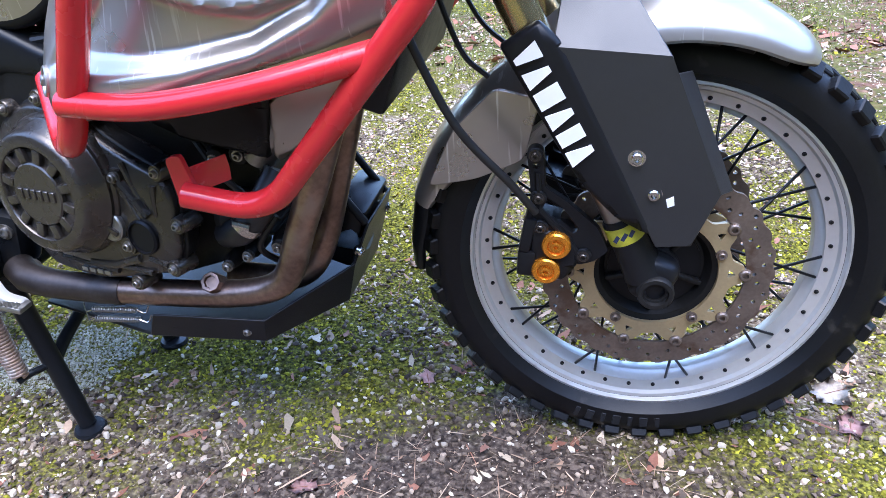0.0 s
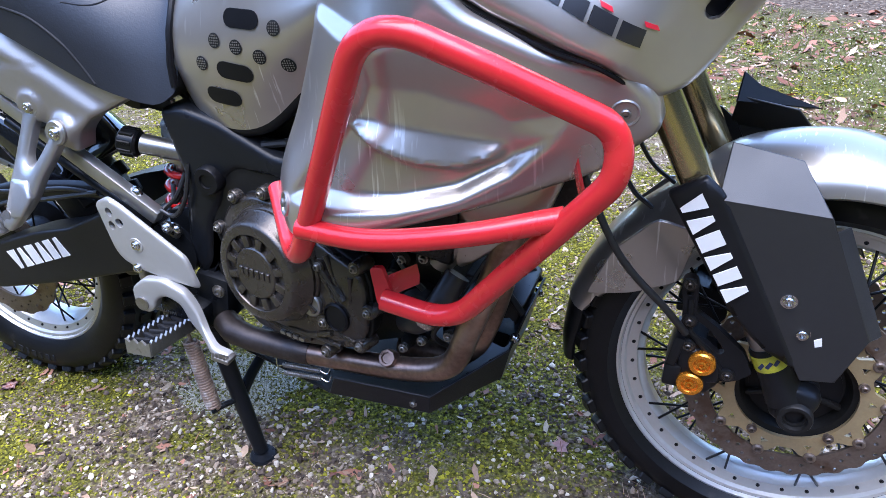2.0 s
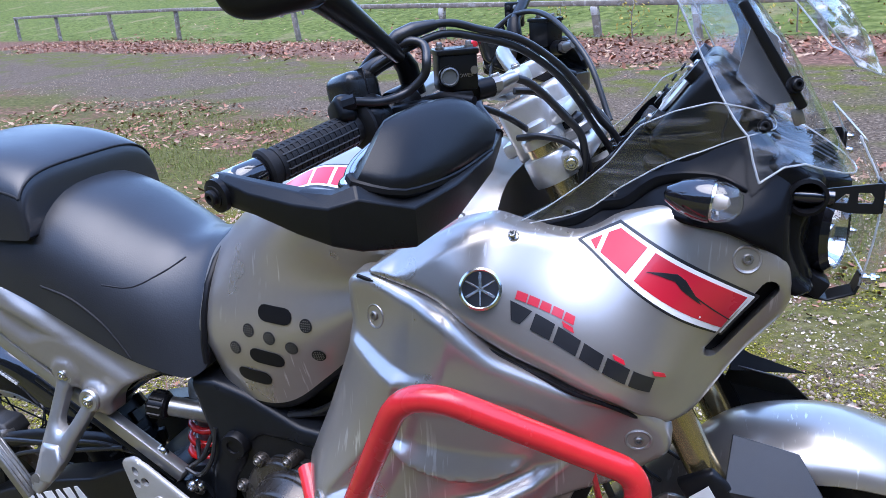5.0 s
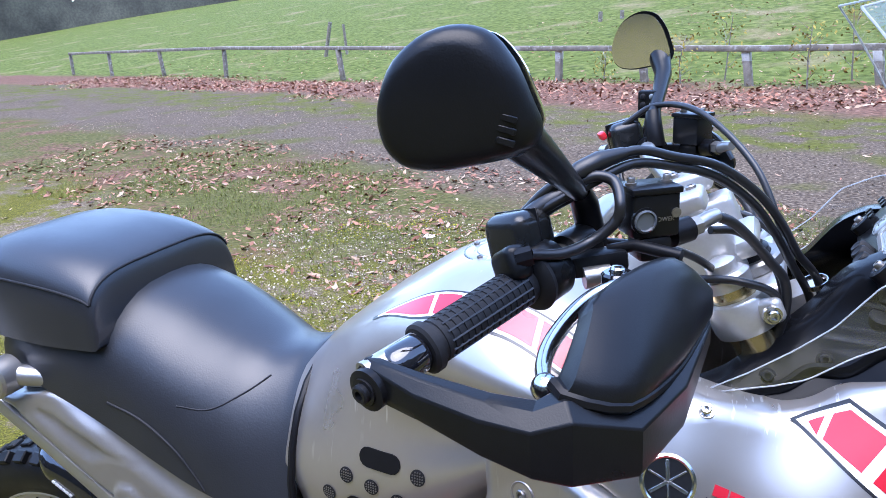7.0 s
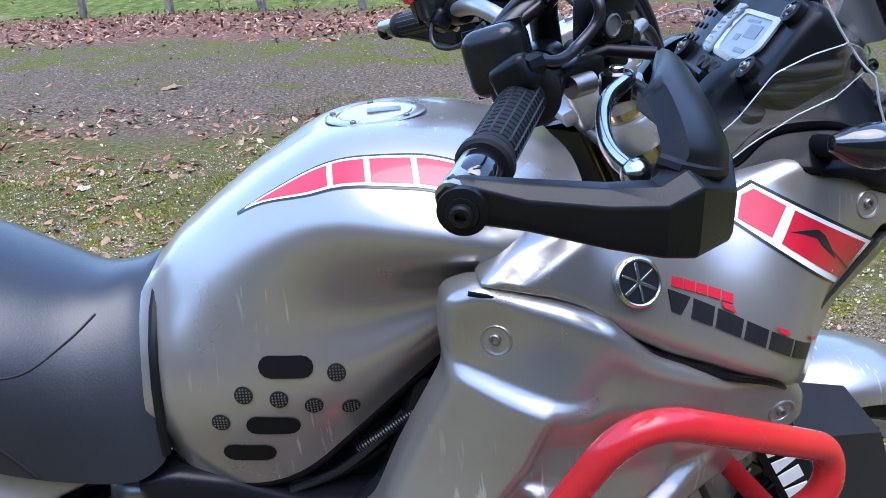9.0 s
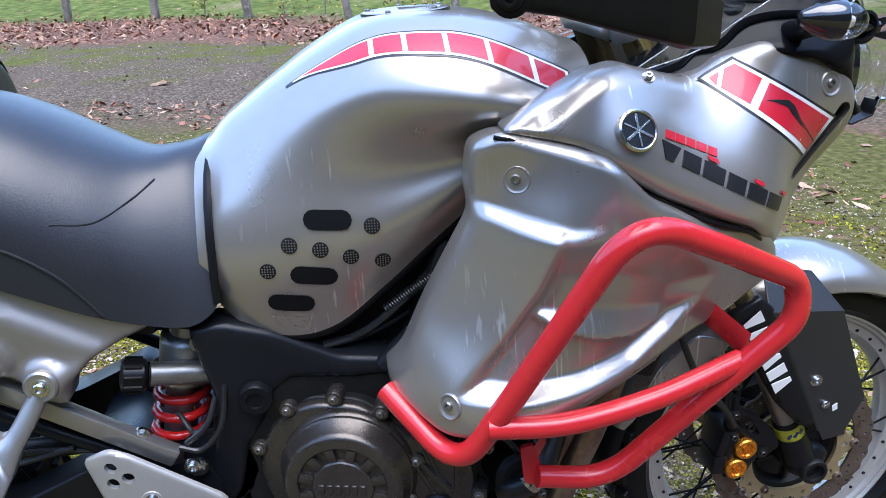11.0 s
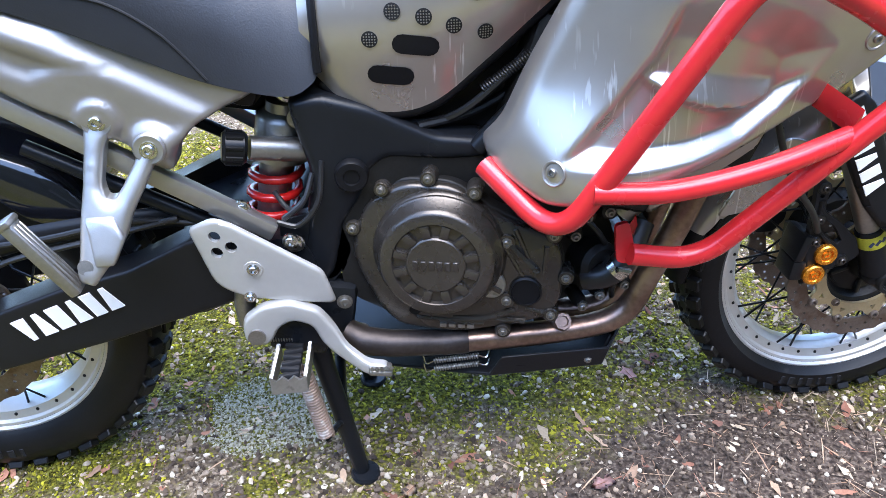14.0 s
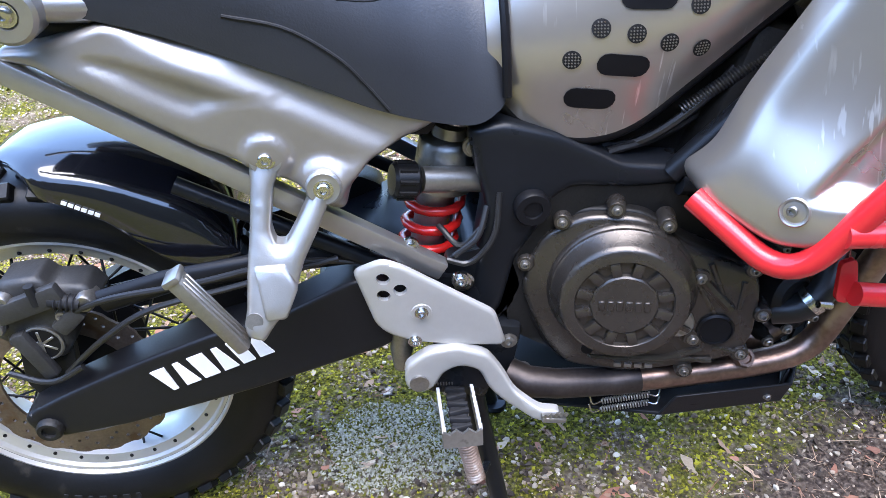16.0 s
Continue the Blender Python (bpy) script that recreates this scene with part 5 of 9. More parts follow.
for x, z in ((-0.3145, 0.9170), (-0.258, 0.8870), (-0.2160, 0.8660)):
    part("red_accent", decal([(x, z), (x + 0.012, z - 0.006), (x + 0.010, z - 0.0005), (x - 0.002, z + 0.0055)], upper_depth, 0.0032), RED_DECAL, upper_fairing)

# fairing bolts in dished seats
for x, z, depth, owner in ((-0.542, 0.911, side_depth, side_fairing), (-0.232, 0.776, side_depth, side_fairing), (-0.632, 0.654, side_depth, side_fairing), (-0.128, 0.981, upper_depth, upper_fairing)):
    y = depth(x, z)
    seat_ring = part("bolt_dish", lathe([(0.0160, -0.006), (0.0160, 0.0006), (0.0148, 0.0018), (0.0128, 0.0010), (0.0105, -0.0030), (0.0, -0.0034)], (x, y, z), skin_way(depth, x, z), 28), SILVER_MATT, owner)
    part("panel_bolt", bolt((x, y + 0.003, z), 0.0056, skin_way(depth, x, z)), STEEL, owner)
part("panel_bolt", bolt((-0.379, upper_depth(-0.379, 1.007) + 0.001, 1.007), 0.0050, (0, -0.6, 0.8)), CHROME, upper_fairing)

# black inner panel under the side fairing, and the duct behind the crash bar
part("lower_cowl", shell(outline2([(-0.660, 0.640), (-0.560, 0.655), (-0.440, 0.665), (-0.446, 0.594), (-0.464, 0.520), (-0.490, 0.526), (-0.571, 0.548), (-0.610, 0.574), (-0.665, 0.604)], 0.008, 3), lambda x, z: -0.218 + 0.25 * max(0, 0.62 - z), 0.008, 0.05, 0.02), PLASTIC, bike, "black plastic lower cowl")
part("air_duct", shell(outline2([(-0.452, 0.660), (-0.300, 0.685), (-0.328, 0.618), (-0.432, 0.530), (-0.458, 0.514), (-0.463, 0.530), (-0.450, 0.592)], 0.006, 3), lambda x, z: -0.208 + 0.22 * max(0, 0.62 - z), 0.006, 0.04, 0.02), SILVER, bike, "silver radiator duct tip")
part("radiator", box((0.05, 0.36, 0.26), (-0.30, 0, 0.70), (0, 20, 0), 0.008), ENGINE_DARK, bike, "dark radiator core behind the fairing")

# ---- crash bar ----
BAR = 0.0146


def crash_bar(side):
    m = lambda p: (p[0], p[1] * -side, p[2])  # noqa: E731
    loop = rounded([m(p) for p in ((-0.702, -0.225, 0.630), (-0.624, -0.322, 0.568), (-0.560, -0.352, 0.690), (-0.453, -0.398, 0.903), (-0.340, -0.371, 0.849), (-0.226, -0.332, 0.786), (-0.223, -0.337, 0.737), (-0.426, -0.293, 0.503), (-0.520, -0.294, 0.521))], [0, 0.055, 0.001, 0.075, 0.02, 0.045, 0.035, 0.05, 0], 8)
    bar = part("crash_bar", tube(loop, BAR, 20), RED, bike, "red powder-coated crash bar, chipped in places")
    part("cross_tube", tube(smooth_line([m(p) for p in ((-0.593, -0.346, 0.641), (-0.500, -0.352, 0.640), (-0.390, -0.344, 0.656), (-0.278, -0.321, 0.680))], 8), BAR * 0.93, 20), RED, bar)
    part("foot_plate", plate(outline2([(-0.540, 0.560), (-0.522, 0.564), (-0.510, 0.520), (-0.518, 0.500), (-0.534, 0.505)], 0.006, 3), side * 0.286, side * 0.278), RED, bar, bevel=0.002)
    part("foot_strut", tube([m((-0.530, -0.284, 0.528)), m((-0.495, -0.235, 0.530))], 0.016, 4, flat=0.22), RED, bar)
    part("front_strut", tube([m((-0.262, -0.305, 0.690)), m((-0.300, -0.200, 0.720))], 0.018, 4, flat=0.22), RED, bar)
    return bar


crash_bar(-1), crash_bar(1)

# ---- engine ----
engine = part("engine", plate(outline2([(-0.905, 0.54), (-0.86, 0.615), (-0.70, 0.63), (-0.56, 0.60), (-0.49, 0.47), (-0.52, 0.37), (-0.66, 0.325), (-0.80, 0.33), (-0.905, 0.40)], 0.03, 4), -0.150, 0.150), ENGINE_DARK, bike, "dark parallel-twin engine with bronze-grey covers", bevel=0.006)
part("cylinder_block", box((0.20, 0.30, 0.24), (-0.56, 0, 0.66), (0, 18, 0), 0.015), ENGINE_DARK, engine)
for k in range(5):
    part("cooling_rib", box((0.012, 0.31, 0.005), (-0.500 + 0.012 * k, -0.0, 0.40 + 0.022 * k), (0, 10, 0), 0.001, 1), ENGINE_DARK, engine)


def cover_depth(x, z):
    return -0.190 - 0.22 * (x + 0.74) + 0.09 * (z - 0.48)


OUT = Vector((-0.213, -0.970, 0.087)).normalized()
COVER = outline2([(-0.887, 0.468), (-0.880, 0.510), (-0.856, 0.555), (-0.806, 0.582), (-0.735, 0.580), (-0.684, 0.542), (-0.639, 0.521), (-0.600, 0.507), (-0.588, 0.479), (-0.590, 0.405), (-0.609, 0.377), (-0.659, 0.361), (-0.742, 0.343), (-0.826, 0.352), (-0.850, 0.381), (-0.873, 0.430)], 0.02, 4)
cover = part("clutch_cover", shell(COVER, lambda x, z: cover_depth(x, z) - 0.004 * ease((signed((x, z), COVER) - 0.012) / 0.01), 0.008, 0.055, 0.012), ENGINE, engine, "bronze-grey clutch cover")
part("cover_flange", shell([(x * 1.0 + (x + 0.73) * 0.035, z + (z - 0.475) * 0.035) for x, z in COVER], lambda x, z: cover_depth(x, z) + 0.014, 0.004, 0.03, 0.02), ENGINE_DARK, engine)
DC = Vector((-0.770, -0.228, 0.483)) - OUT * 0.0455
part("clutch_drum", lathe([(0.0965, -0.03), (0.0965, 0.006), (0.0945, 0.010), (0.0925, 0.012), (0.0920, 0.0165), (0.0895, 0.0185), (0.0820, 0.038), (0.0790, 0.0435), (0.0745, 0.0455), (0.0625, 0.0460), (0.0610, 0.0440), (0.0605, 0.0385), (0.0425, 0.0385), (0.0418, 0.0440), (0.0395, 0.0458), (0, 0.0458)], DC, OUT, 72), ENGINE, cover)
turn3 = frame_to(OUT).to_4x4()
for k in range(12):
    a = radians(30 * k + 15)
    m = Matrix.Translation(DC) @ turn3 @ pose(0.0515 * math.cos(a), 0.0515 * math.sin(a), 0.0415, 0, 0, math.degrees(a))
    part("cover_rib", moved(box((0.0195, 0.0125, 0.0085), bevel=0.0018), m), ENGINE, cover)
for k in range(6):
    p = DC + OUT * 0.0462 + Vector((0.0110 * (k - 2.5), 0.22 * -0.0110 * (k - 2.5), 0))
    part("raised_mark", box((0.0078, 0.004, 0.014), p, (0, 0, -12), 0.0008, 1), ENGINE, cover)
part("cover_rib", tube([(-0.700, cover_depth(-0.70, 0.51) - 0.003, 0.512), (-0.662, cover_depth(-0.66, 0.51) - 0.004, 0.497), (-0.625, cover_depth(-0.62, 0.45) - 0.003, 0.455)], 0.007, 8), ENGINE, cover)
part("cover_rib", tube([(-0.745, cover_depth(-0.745, 0.37) - 0.001, 0.372), (-0.70, cover_depth(-0.70, 0.37) - 0.003, 0.375), (-0.655, cover_depth(-0.655, 0.39) - 0.003, 0.392)], 0.006, 8), ENGINE, cover)
for x, z in ((-0.837, 0.573), (-0.772, 0.591), (-0.710, 0.571), (-0.882, 0.512), (-0.584, 0.446), (-0.602, 0.512), (-0.604, 0.384), (-0.672, 0.352)):
    y = cover_depth(x, z)
    part("bolt_boss", lathe([(0.0125, -0.03), (0.0115, 0.001), (0.0100, 0.003), (0, 0.003)], (x, y, z), OUT, 20), ENGINE, cover)
    part("cover_bolt", bolt(Vector((x, y, z)) + OUT * 0.003, 0.0046, OUT), STEEL, cover)
for x, z in ((-0.666, 0.501), (-0.667, 0.408)):
    part("bolt_boss", lathe([(0.013, -0.01), (0.012, 0.008), (0, 0.008)], (x, cover_depth(x, z), z), OUT, 16), ENGINE, cover)
    part("cover_bolt", bolt(Vector((x, cover_depth(x, z), z)) + OUT * 0.008, 0.0052, OUT), STEEL, cover)
for a, b in (((-0.690, 0.530), (-0.640, 0.440)), ((-0.655, 0.520), (-0.628, 0.455)), ((-0.612, 0.495), (-0.615, 0.455)), ((-0.640, 0.395), (-0.612, 0.388)), ((-0.700, 0.375), (-0.640, 0.372)), ((-0.800, 0.372), (-0.700, 0.366))):
    part("cast_web", tube([(a[0], cover_depth(*a) - 0.002, a[1]), (b[0], cover_depth(*b) - 0.002, b[1])], 0.0042, 8), ENGINE, cover)
# flat dark disc level with the cover; only its colour draws a recess
part("recess_dark_disc", lathe([(0.027, 0.003), (0.026, 0.0042), (0, 0.0042)], (-0.697, cover_depth(-0.697, 0.452), 0.452), OUT, 24), ENGINE_DARK, cover)
PX = Vector((-0.688, cover_depth(-0.688, 0.434), 0.434))
part("filler_plug", lathe([(0.021, -0.004), (0.021, 0.010), (0.019, 0.012), (0, 0.012)], PX, OUT, 28), CAST_WORN, cover, "slotted oil filler plug")
part("plug_slot", box((0.034, 0.006, 0.008), PX + OUT * 0.014, (0, 30, -12), 0.002), ENGINE, cover)
part("timing_plug", lathe([(0.024, -0.004), (0.024, 0.008), (0.021, 0.010), (0.020, 0.007), (0, 0.007)], (-0.640, cover_depth(-0.64, 0.424), 0.424), OUT, 28), BLACK, cover, "black inspection plug")
# black disc on the cover, its colour standing for a hole's dark inside
part("hole_dark_disc", lathe([(0.009, 0.0032), (0.0085, 0.005), (0, 0.005)], (-0.800, cover_depth(-0.80, 0.384), 0.384), OUT, 16), BLACK, cover)
bars(cover, "cast_number", (-0.765, cover_depth(-0.765, 0.359) - 0.004, 0.357), (0.05, -0.011, 0), (0, 0, 1), [(1, 1, 1)] * 4, 0.006, OUT, CAST_WORN, 0.002, gap=0.4)

# pump, hoses and small things ahead of the cover
part("water_pump", lathe([(0.030, -0.04), (0.034, 0.0), (0.034, 0.02), (0.026, 0.028), (0.012, 0.028), (0, 0.024)], (-0.528, -0.165, 0.435), (0.3, -0.9, 0.1), 28), ENGINE_DARK, engine)
hose = part("coolant_hose", tube(smooth_line([(-0.545, -0.185, 0.415), (-0.515, -0.200, 0.428), (-0.488, -0.200, 0.455), (-0.462, -0.175, 0.500)], 6), 0.019, 16), HOSE, engine, "black coolant hose with a steel clip")
part("hose_clip", lathe([(0.0205, -0.006), (0.0212, -0.006), (0.0212, 0.006), (0.0205, 0.006)], (-0.502, -0.201, 0.440), (0.62, -0.1, 0.7), 24), CHROME, hose)
part("clip_screw", tube([(-0.510, -0.226, 0.452), (-0.490, -0.224, 0.446)], 0.005, 8), CHROME, hose)
for x, y, z, r in ((-0.562, -0.172, 0.488, 0.010), (-0.545, -0.168, 0.515, 0.012), (-0.512, -0.165, 0.520, 0.013), (-0.480, -0.17, 0.395, 0.010), (-0.520, -0.178, 0.385, 0.008), (-0.548, -0.185, 0.372, 0.008)):
    part("engine_fitting", lathe([(r * 1.4, -0.05), (r * 1.4, -0.004), (r, 0.002), (r, 0.012), (r * 0.6, 0.014), (0, 0.014)], (x, y, z), (0.1, -1, 0.1), 14), ENGINE_DARK, engine)
    part("engine_bolt", bolt((x, y - 0.014, z), 0.005), STEEL, engine)
for a in ([(-0.575, -0.165, 0.540), (-0.535, -0.188, 0.500), (-0.515, -0.180, 0.47)], [(-0.60, -0.160, 0.560), (-0.555, -0.185, 0.545), (-0.50, -0.175, 0.545), (-0.46, -0.15, 0.56)], [(-0.49, -0.16, 0.36), (-0.50, -0.19, 0.40), (-0.475, -0.18, 0.44)]):
    part("engine_cable", tube(smooth_line(a, 7), 0.0045, 8), HOSE, engine)
part("silver_pipe", tube(smooth_line([(-0.445, -0.17, 0.600), (-0.462, -0.175, 0.555), (-0.490, -0.165, 0.515)], 6), 0.021, 16), CAST_WORN, engine)

# ---- exhaust ----
exhaust = part("exhaust_header", tube(smooth_line([(-0.352, -0.170, 0.655), (-0.380, -0.178, 0.580), (-0.410, -0.185, 0.500), (-0.444, -0.187, 0.420), (-0.464, -0.187, 0.368), (-0.484, -0.187, 0.343), (-0.520, -0.187, 0.328), (-0.580, -0.187, 0.3205), (-0.65, -0.187, 0.318), (-0.74, -0.187, 0.317), (-0.765, -0.187, 0.3175)], 7), 0.0190, 24), EXHAUST, bike, "heat-stained steel exhaust header pipe")
part("header_joint", tube([(-0.722, -0.187, 0.317), (-0.724, -0.187, 0.317), (-0.760, -0.187, 0.317), (-0.764, -0.187, 0.317), (-0.775, -0.187, 0.318), (-0.84, -0.186, 0.322), (-0.88, -0.180, 0.326), (-0.905, -0.165, 0.332)], [0.0200, 0.0208, 0.0208, 0.0196, 0.0205, 0.0212, 0.0225, 0.0225], 24), EXHAUST_DARK, exhaust)
part("sensor_boss", lathe([(0.0145, -0.02), (0.0145, 0.004), (0.013, 0.007), (0.009, 0.007), (0.008, 0.003), (0, 0.003)], (-0.577, -0.197, 0.345), (0.05, -0.75, 0.6), 8), EXHAUST, exhaust, "hexagonal sensor boss")
part("exhaust_header", tube(smooth_line([(-0.360, -0.090, 0.650), (-0.385, -0.095, 0.570), (-0.405, -0.098, 0.503), (-0.424, -0.100, 0.438), (-0.444, -0.102, 0.376), (-0.470, -0.104, 0.325), (-0.51, -0.11, 0.305), (-0.60, -0.10, 0.300)], 7), 0.0190, 24), EXHAUST, bike, "heat-stained steel exhaust header pipe")
for dz in (0, -0.016):
    s0, s1 = Vector((-0.776, -0.196, 0.288 + dz)), Vector((-0.706, -0.196, 0.291 + dz))
    sp = part("header_spring", coil(s0, s1, 0.0036, 0.0011, 18, 6), STEEL, exhaust, "small steel spring")
    part("spring_hook", tube(smooth_line([s0 + Vector((-0.016, 0.004, 0.008)), s0 + Vector((-0.012, 0, -0.004)), s0], 4), 0.0012, 6), CHROME, exhaust)
    part("spring_hook", tube(smooth_line([s1, s1 + Vector((0.012, 0, -0.004)), s1 + Vector((0.018, 0.004, 0.006))], 4), 0.0012, 6), CHROME, exhaust)

# ---- skid plate ----
def skid_sheet(side):
    """One half of the folded plate: side wall, slanting wall and floor, up to the middle."""
    m = lambda x, y, z: (x, -side * y, z)  # noqa: E731
    a1, a2, a3, a4 = m(-0.690, -0.200, 0.258), m(-0.512, -0.203, 0.264), m(-0.506, -0.210, 0.300), m(-0.672, -0.207, 0.296)
    b1, b2 = m(-0.4376, -0.076, 0.252), m(-0.418, -0.086, 0.318)
    c1, c2 = m(-0.4376, 0.0, 0.252), m(-0.398, 0.0, 0.372)
    t = m(-0.398, -0.062, 0.372)
    back, mid = m(-0.915, -0.130, 0.250), m(-0.915, 0.0, 0.250)
    return [[a1, a2, a3, a4], [a2, b1, b2, a3], [b1, c1, c2, t, b2], [back, mid, c1, b1, a2, a1]]


skid = bent_sheet("skid_plate", skid_sheet(-1) + skid_sheet(1), 0.004, BLACK_PLATE, bike, "black folded skid plate with slots")
for s in (-1, 1):
    # black plates on the walls, their colour standing for the dark of open slots
    for x, z, long, turn in ((-0.625, 0.279, 0.052, 0), (-0.568, 0.281, 0.038, 0)):
        part("slot_shade_plate", plate(slot2(x, z, long, 0.012, turn), s * 0.2075, s * 0.2015, (), 0.02), BLACK, skid)
    for k in range(3):
        p = Vector((-0.497, s * 0.184, 0.283)).lerp(Vector((-0.448, s * 0.100, 0.285)), k / 2)
        part("slot_shade_plate", moved(box((0.011, 0.006, 0.034), bevel=0.003), Matrix.Translation(p) @ pose(0, 0, 0, 0, 28, s * -30)), BLACK, skid)
    part("skid_bolt", bolt((-0.535, s * 0.2085, 0.276), 0.0042, (0, s, 0)), STEEL, skid)
    part("skid_bolt", bolt((-0.410, s * 0.074, 0.332), 0.006, (0.8, s * 0.5, 0)), CHROME, skid)
    part("skid_strut", tube([(-0.402, s * 0.055, 0.368), (-0.445, s * 0.055, 0.430)], 0.006, 10), BLACK_PLATE, skid)
part("tool_tube", box((0.05, 0.13, 0.10), (-0.440, 0.01, 0.345), (0, 20, 0), 0.008), PLASTIC, skid, "black box behind the plate")
part("oil_filter", lathe([(0.032, 0.0), (0.034, 0.006), (0.034, 0.055), (0.030, 0.062), (0, 0.062)], (-0.475, -0.02, 0.335), (0.95, -0.1, 0.1), 28), BLUE_FILTER, skid, "blue-grey oil filter")

# ---- frame ----
frame_side = [(-0.952, 0.706), (-0.910, 0.712), (-0.845, 0.692), (-0.757, 0.645), (-0.675, 0.634), (-0.672, 0.606), (-0.745, 0.606), (-0.826, 0.616), (-0.852, 0.598), (-0.864, 0.560), (-0.892, 0.520), (-0.912, 0.440), (-0.945, 0.400), (-0.956, 0.470), (-0.932, 0.600), (-0.948, 0.674)]
frame_bm = shell(outline2(frame_side, 0.012, 3), lambda x, z: -0.156, 0.014, 0.05, 0.012)
frame_l = mirrored(frame_bm)
chassis = part("chassis", frame_bm, FRAME, bike, "black painted steel frame")
part("frame_side", frame_l, FRAME, chassis)
for s in (-1, 1):
    part("frame_tube", tube([(-0.70, s * 0.150, 0.622), (-0.585, s * 0.160, 0.745), (-0.47, s * 0.13, 0.86)], 0.015, 16), FRAME, chassis)
    part("frame_tube", tube([(-0.69, s * 0.155, 0.612), (-0.50, s * 0.150, 0.585), (-0.42, s * 0.12, 0.70)], 0.016, 16), FRAME, chassis)
    part("pivot_cap", lathe([(0.0235, -0.01), (0.0235, 0.008), (0.021, 0.012), (0.012, 0.012), (0.011, 0.009), (0, 0.009)], (-0.876, s * 0.158, 0.598), (0, s, 0), 28), BLACK, chassis)
    part("frame_bolt", bolt((-0.965, s * 0.168, 0.501), 0.0095, (0, s, 0)), CHROME, chassis)
part("frame_cross", tube([(-0.93, -0.15, 0.46), (-0.93, 0.15, 0.46)], 0.035, 20), FRAME, chassis)
part("frame_gusset", plate(outline2([(-0.985, 0.530), (-0.905, 0.545), (-0.885, 0.470), (-0.930, 0.400), (-0.990, 0.470)], 0.012, 3), -0.150, -0.130), FRAME, chassis, bevel=0.003)
part("hinge_lug", box((0.07, 0.05, 0.09), (-0.925, -0.14, 0.375), (0, 10, 0), 0.012), FRAME, chassis)
part("frame_bolt", bolt((-0.905, -0.166, 0.392), 0.008), STEEL, chassis)
part("frame_bolt", bolt((-0.885, -0.160, 0.330), 0.009), STEEL, chassis)
part("corrugated_hose", coil((-0.690, -0.135, 0.700), (-0.560, -0.150, 0.795), 0.0065, 0.0020, 40, 6), HOSE, bike, "black corrugated wiring sleeve")
for a in ([(-0.60, -0.12, 0.78), (-0.66, -0.14, 0.72), (-0.74, -0.13, 0.66), (-0.84, -0.12, 0.66)], [(-0.62, -0.10, 0.70), (-0.70, -0.12, 0.665), (-0.78, -0.14, 0.655)]):
    part("wiring", tube(smooth_line(a, 8), 0.006, 8), HOSE, bike, "black wiring loom")
part("airbox", box((0.30, 0.20, 0.14), (-0.66, 0, 0.70), (0, -30, 0), 0.02), ENGINE_DARK, bike, "black airbox under the tank")
part("battery_box", box((0.20, 0.20, 0.10), (-1.07, 0.03, 0.72), (0, 10, 0), 0.02), PLASTIC, bike, "black plastic box under the seat")

# ---- tail ----
rail_a, rail_b = Vector((-0.990, -0.166, 0.522)), Vector((-1.455, -0.166, 0.838))
for s in (-1, 1):
    a, b = rail_a.copy(), rail_b.copy()
    a.y, b.y = s * 0.166, s * 0.166
    m = Matrix.Translation((a + b) / 2) @ pose(0, 0, 0, 0, math.degrees(math.atan2(b.z - a.z, a.x - b.x)), 0)
    rail = part("subframe_rail", moved(box(((b - a).length, 0.022, 0.026), bevel=0.004), m), CAST, bike, "bare alloy rear subframe rail")
    part("rail_bolt", bolt((a.x + 0.02, s * 0.177, a.z - 0.012), 0.0075, (0, s, 0)), CHROME, rail)
    part("lower_rail", tube([(-1.02, s * 0.15, 0.50), (-1.13, s * 0.15, 0.565), (-1.30, s * 0.14, 0.66)], 0.011, 12), FRAME, rail)

TAIL = outline2([(-1.425, 0.842), (-1.395, 0.842), (-1.312, 0.860), (-1.231, 0.838), (-1.176, 0.810), (-1.116, 0.779), (-1.034, 0.747), (-0.981, 0.729), (-1.001, 0.716), (-1.066, 0.690), (-1.091, 0.664), (-1.100, 0.634), (-1.118, 0.636), (-1.128, 0.652), (-1.200, 0.694), (-1.253, 0.722), (-1.396, 0.822), (-1.430, 0.830)], 0.010, 4)


GROOVE_TOP = [(-1.352, 0.822), (-1.344, 0.831), (-1.311, 0.826), (-1.258, 0.804), (-1.218, 0.783), (-1.163, 0.769), (-1.118, 0.758)]
GROOVE_FOOT = [(-1.352, 0.822), (-1.325, 0.799), (-1.301, 0.783), (-1.270, 0.764), (-1.250, 0.755), (-1.230, 0.760), (-1.204, 0.768), (-1.164, 0.763), (-1.118, 0.758)]
GROOVE = GROOVE_TOP + GROOVE_FOOT[-2:0:-1]


def tail_depth(x, z):
    ridge = z - (0.735 - 0.60 * (x + 1.10))
    d = -0.168 - 0.014 * ease(-ridge / 0.035 + 0.5) + 0.008 * ease((z - 0.80) / 0.05) - 0.010 * ease((x + 1.16) / 0.04) * ease((0.70 - z) / 0.03)
    # the swept groove and the raised pads round the hanger bolts
    if signed((x, z), GROOVE) > 0:
        d += 0.008 * min(1.0, gap_to((x, z), GROOVE_TOP) / 0.012, gap_to((x, z), GROOVE_FOOT) / 0.016)
    for bx, bz in ((-1.181, 0.704), (-1.121, 0.672)):
        d -= 0.008 * ease((0.032 - math.hypot(x - bx, z - bz)) / 0.010)
    return d


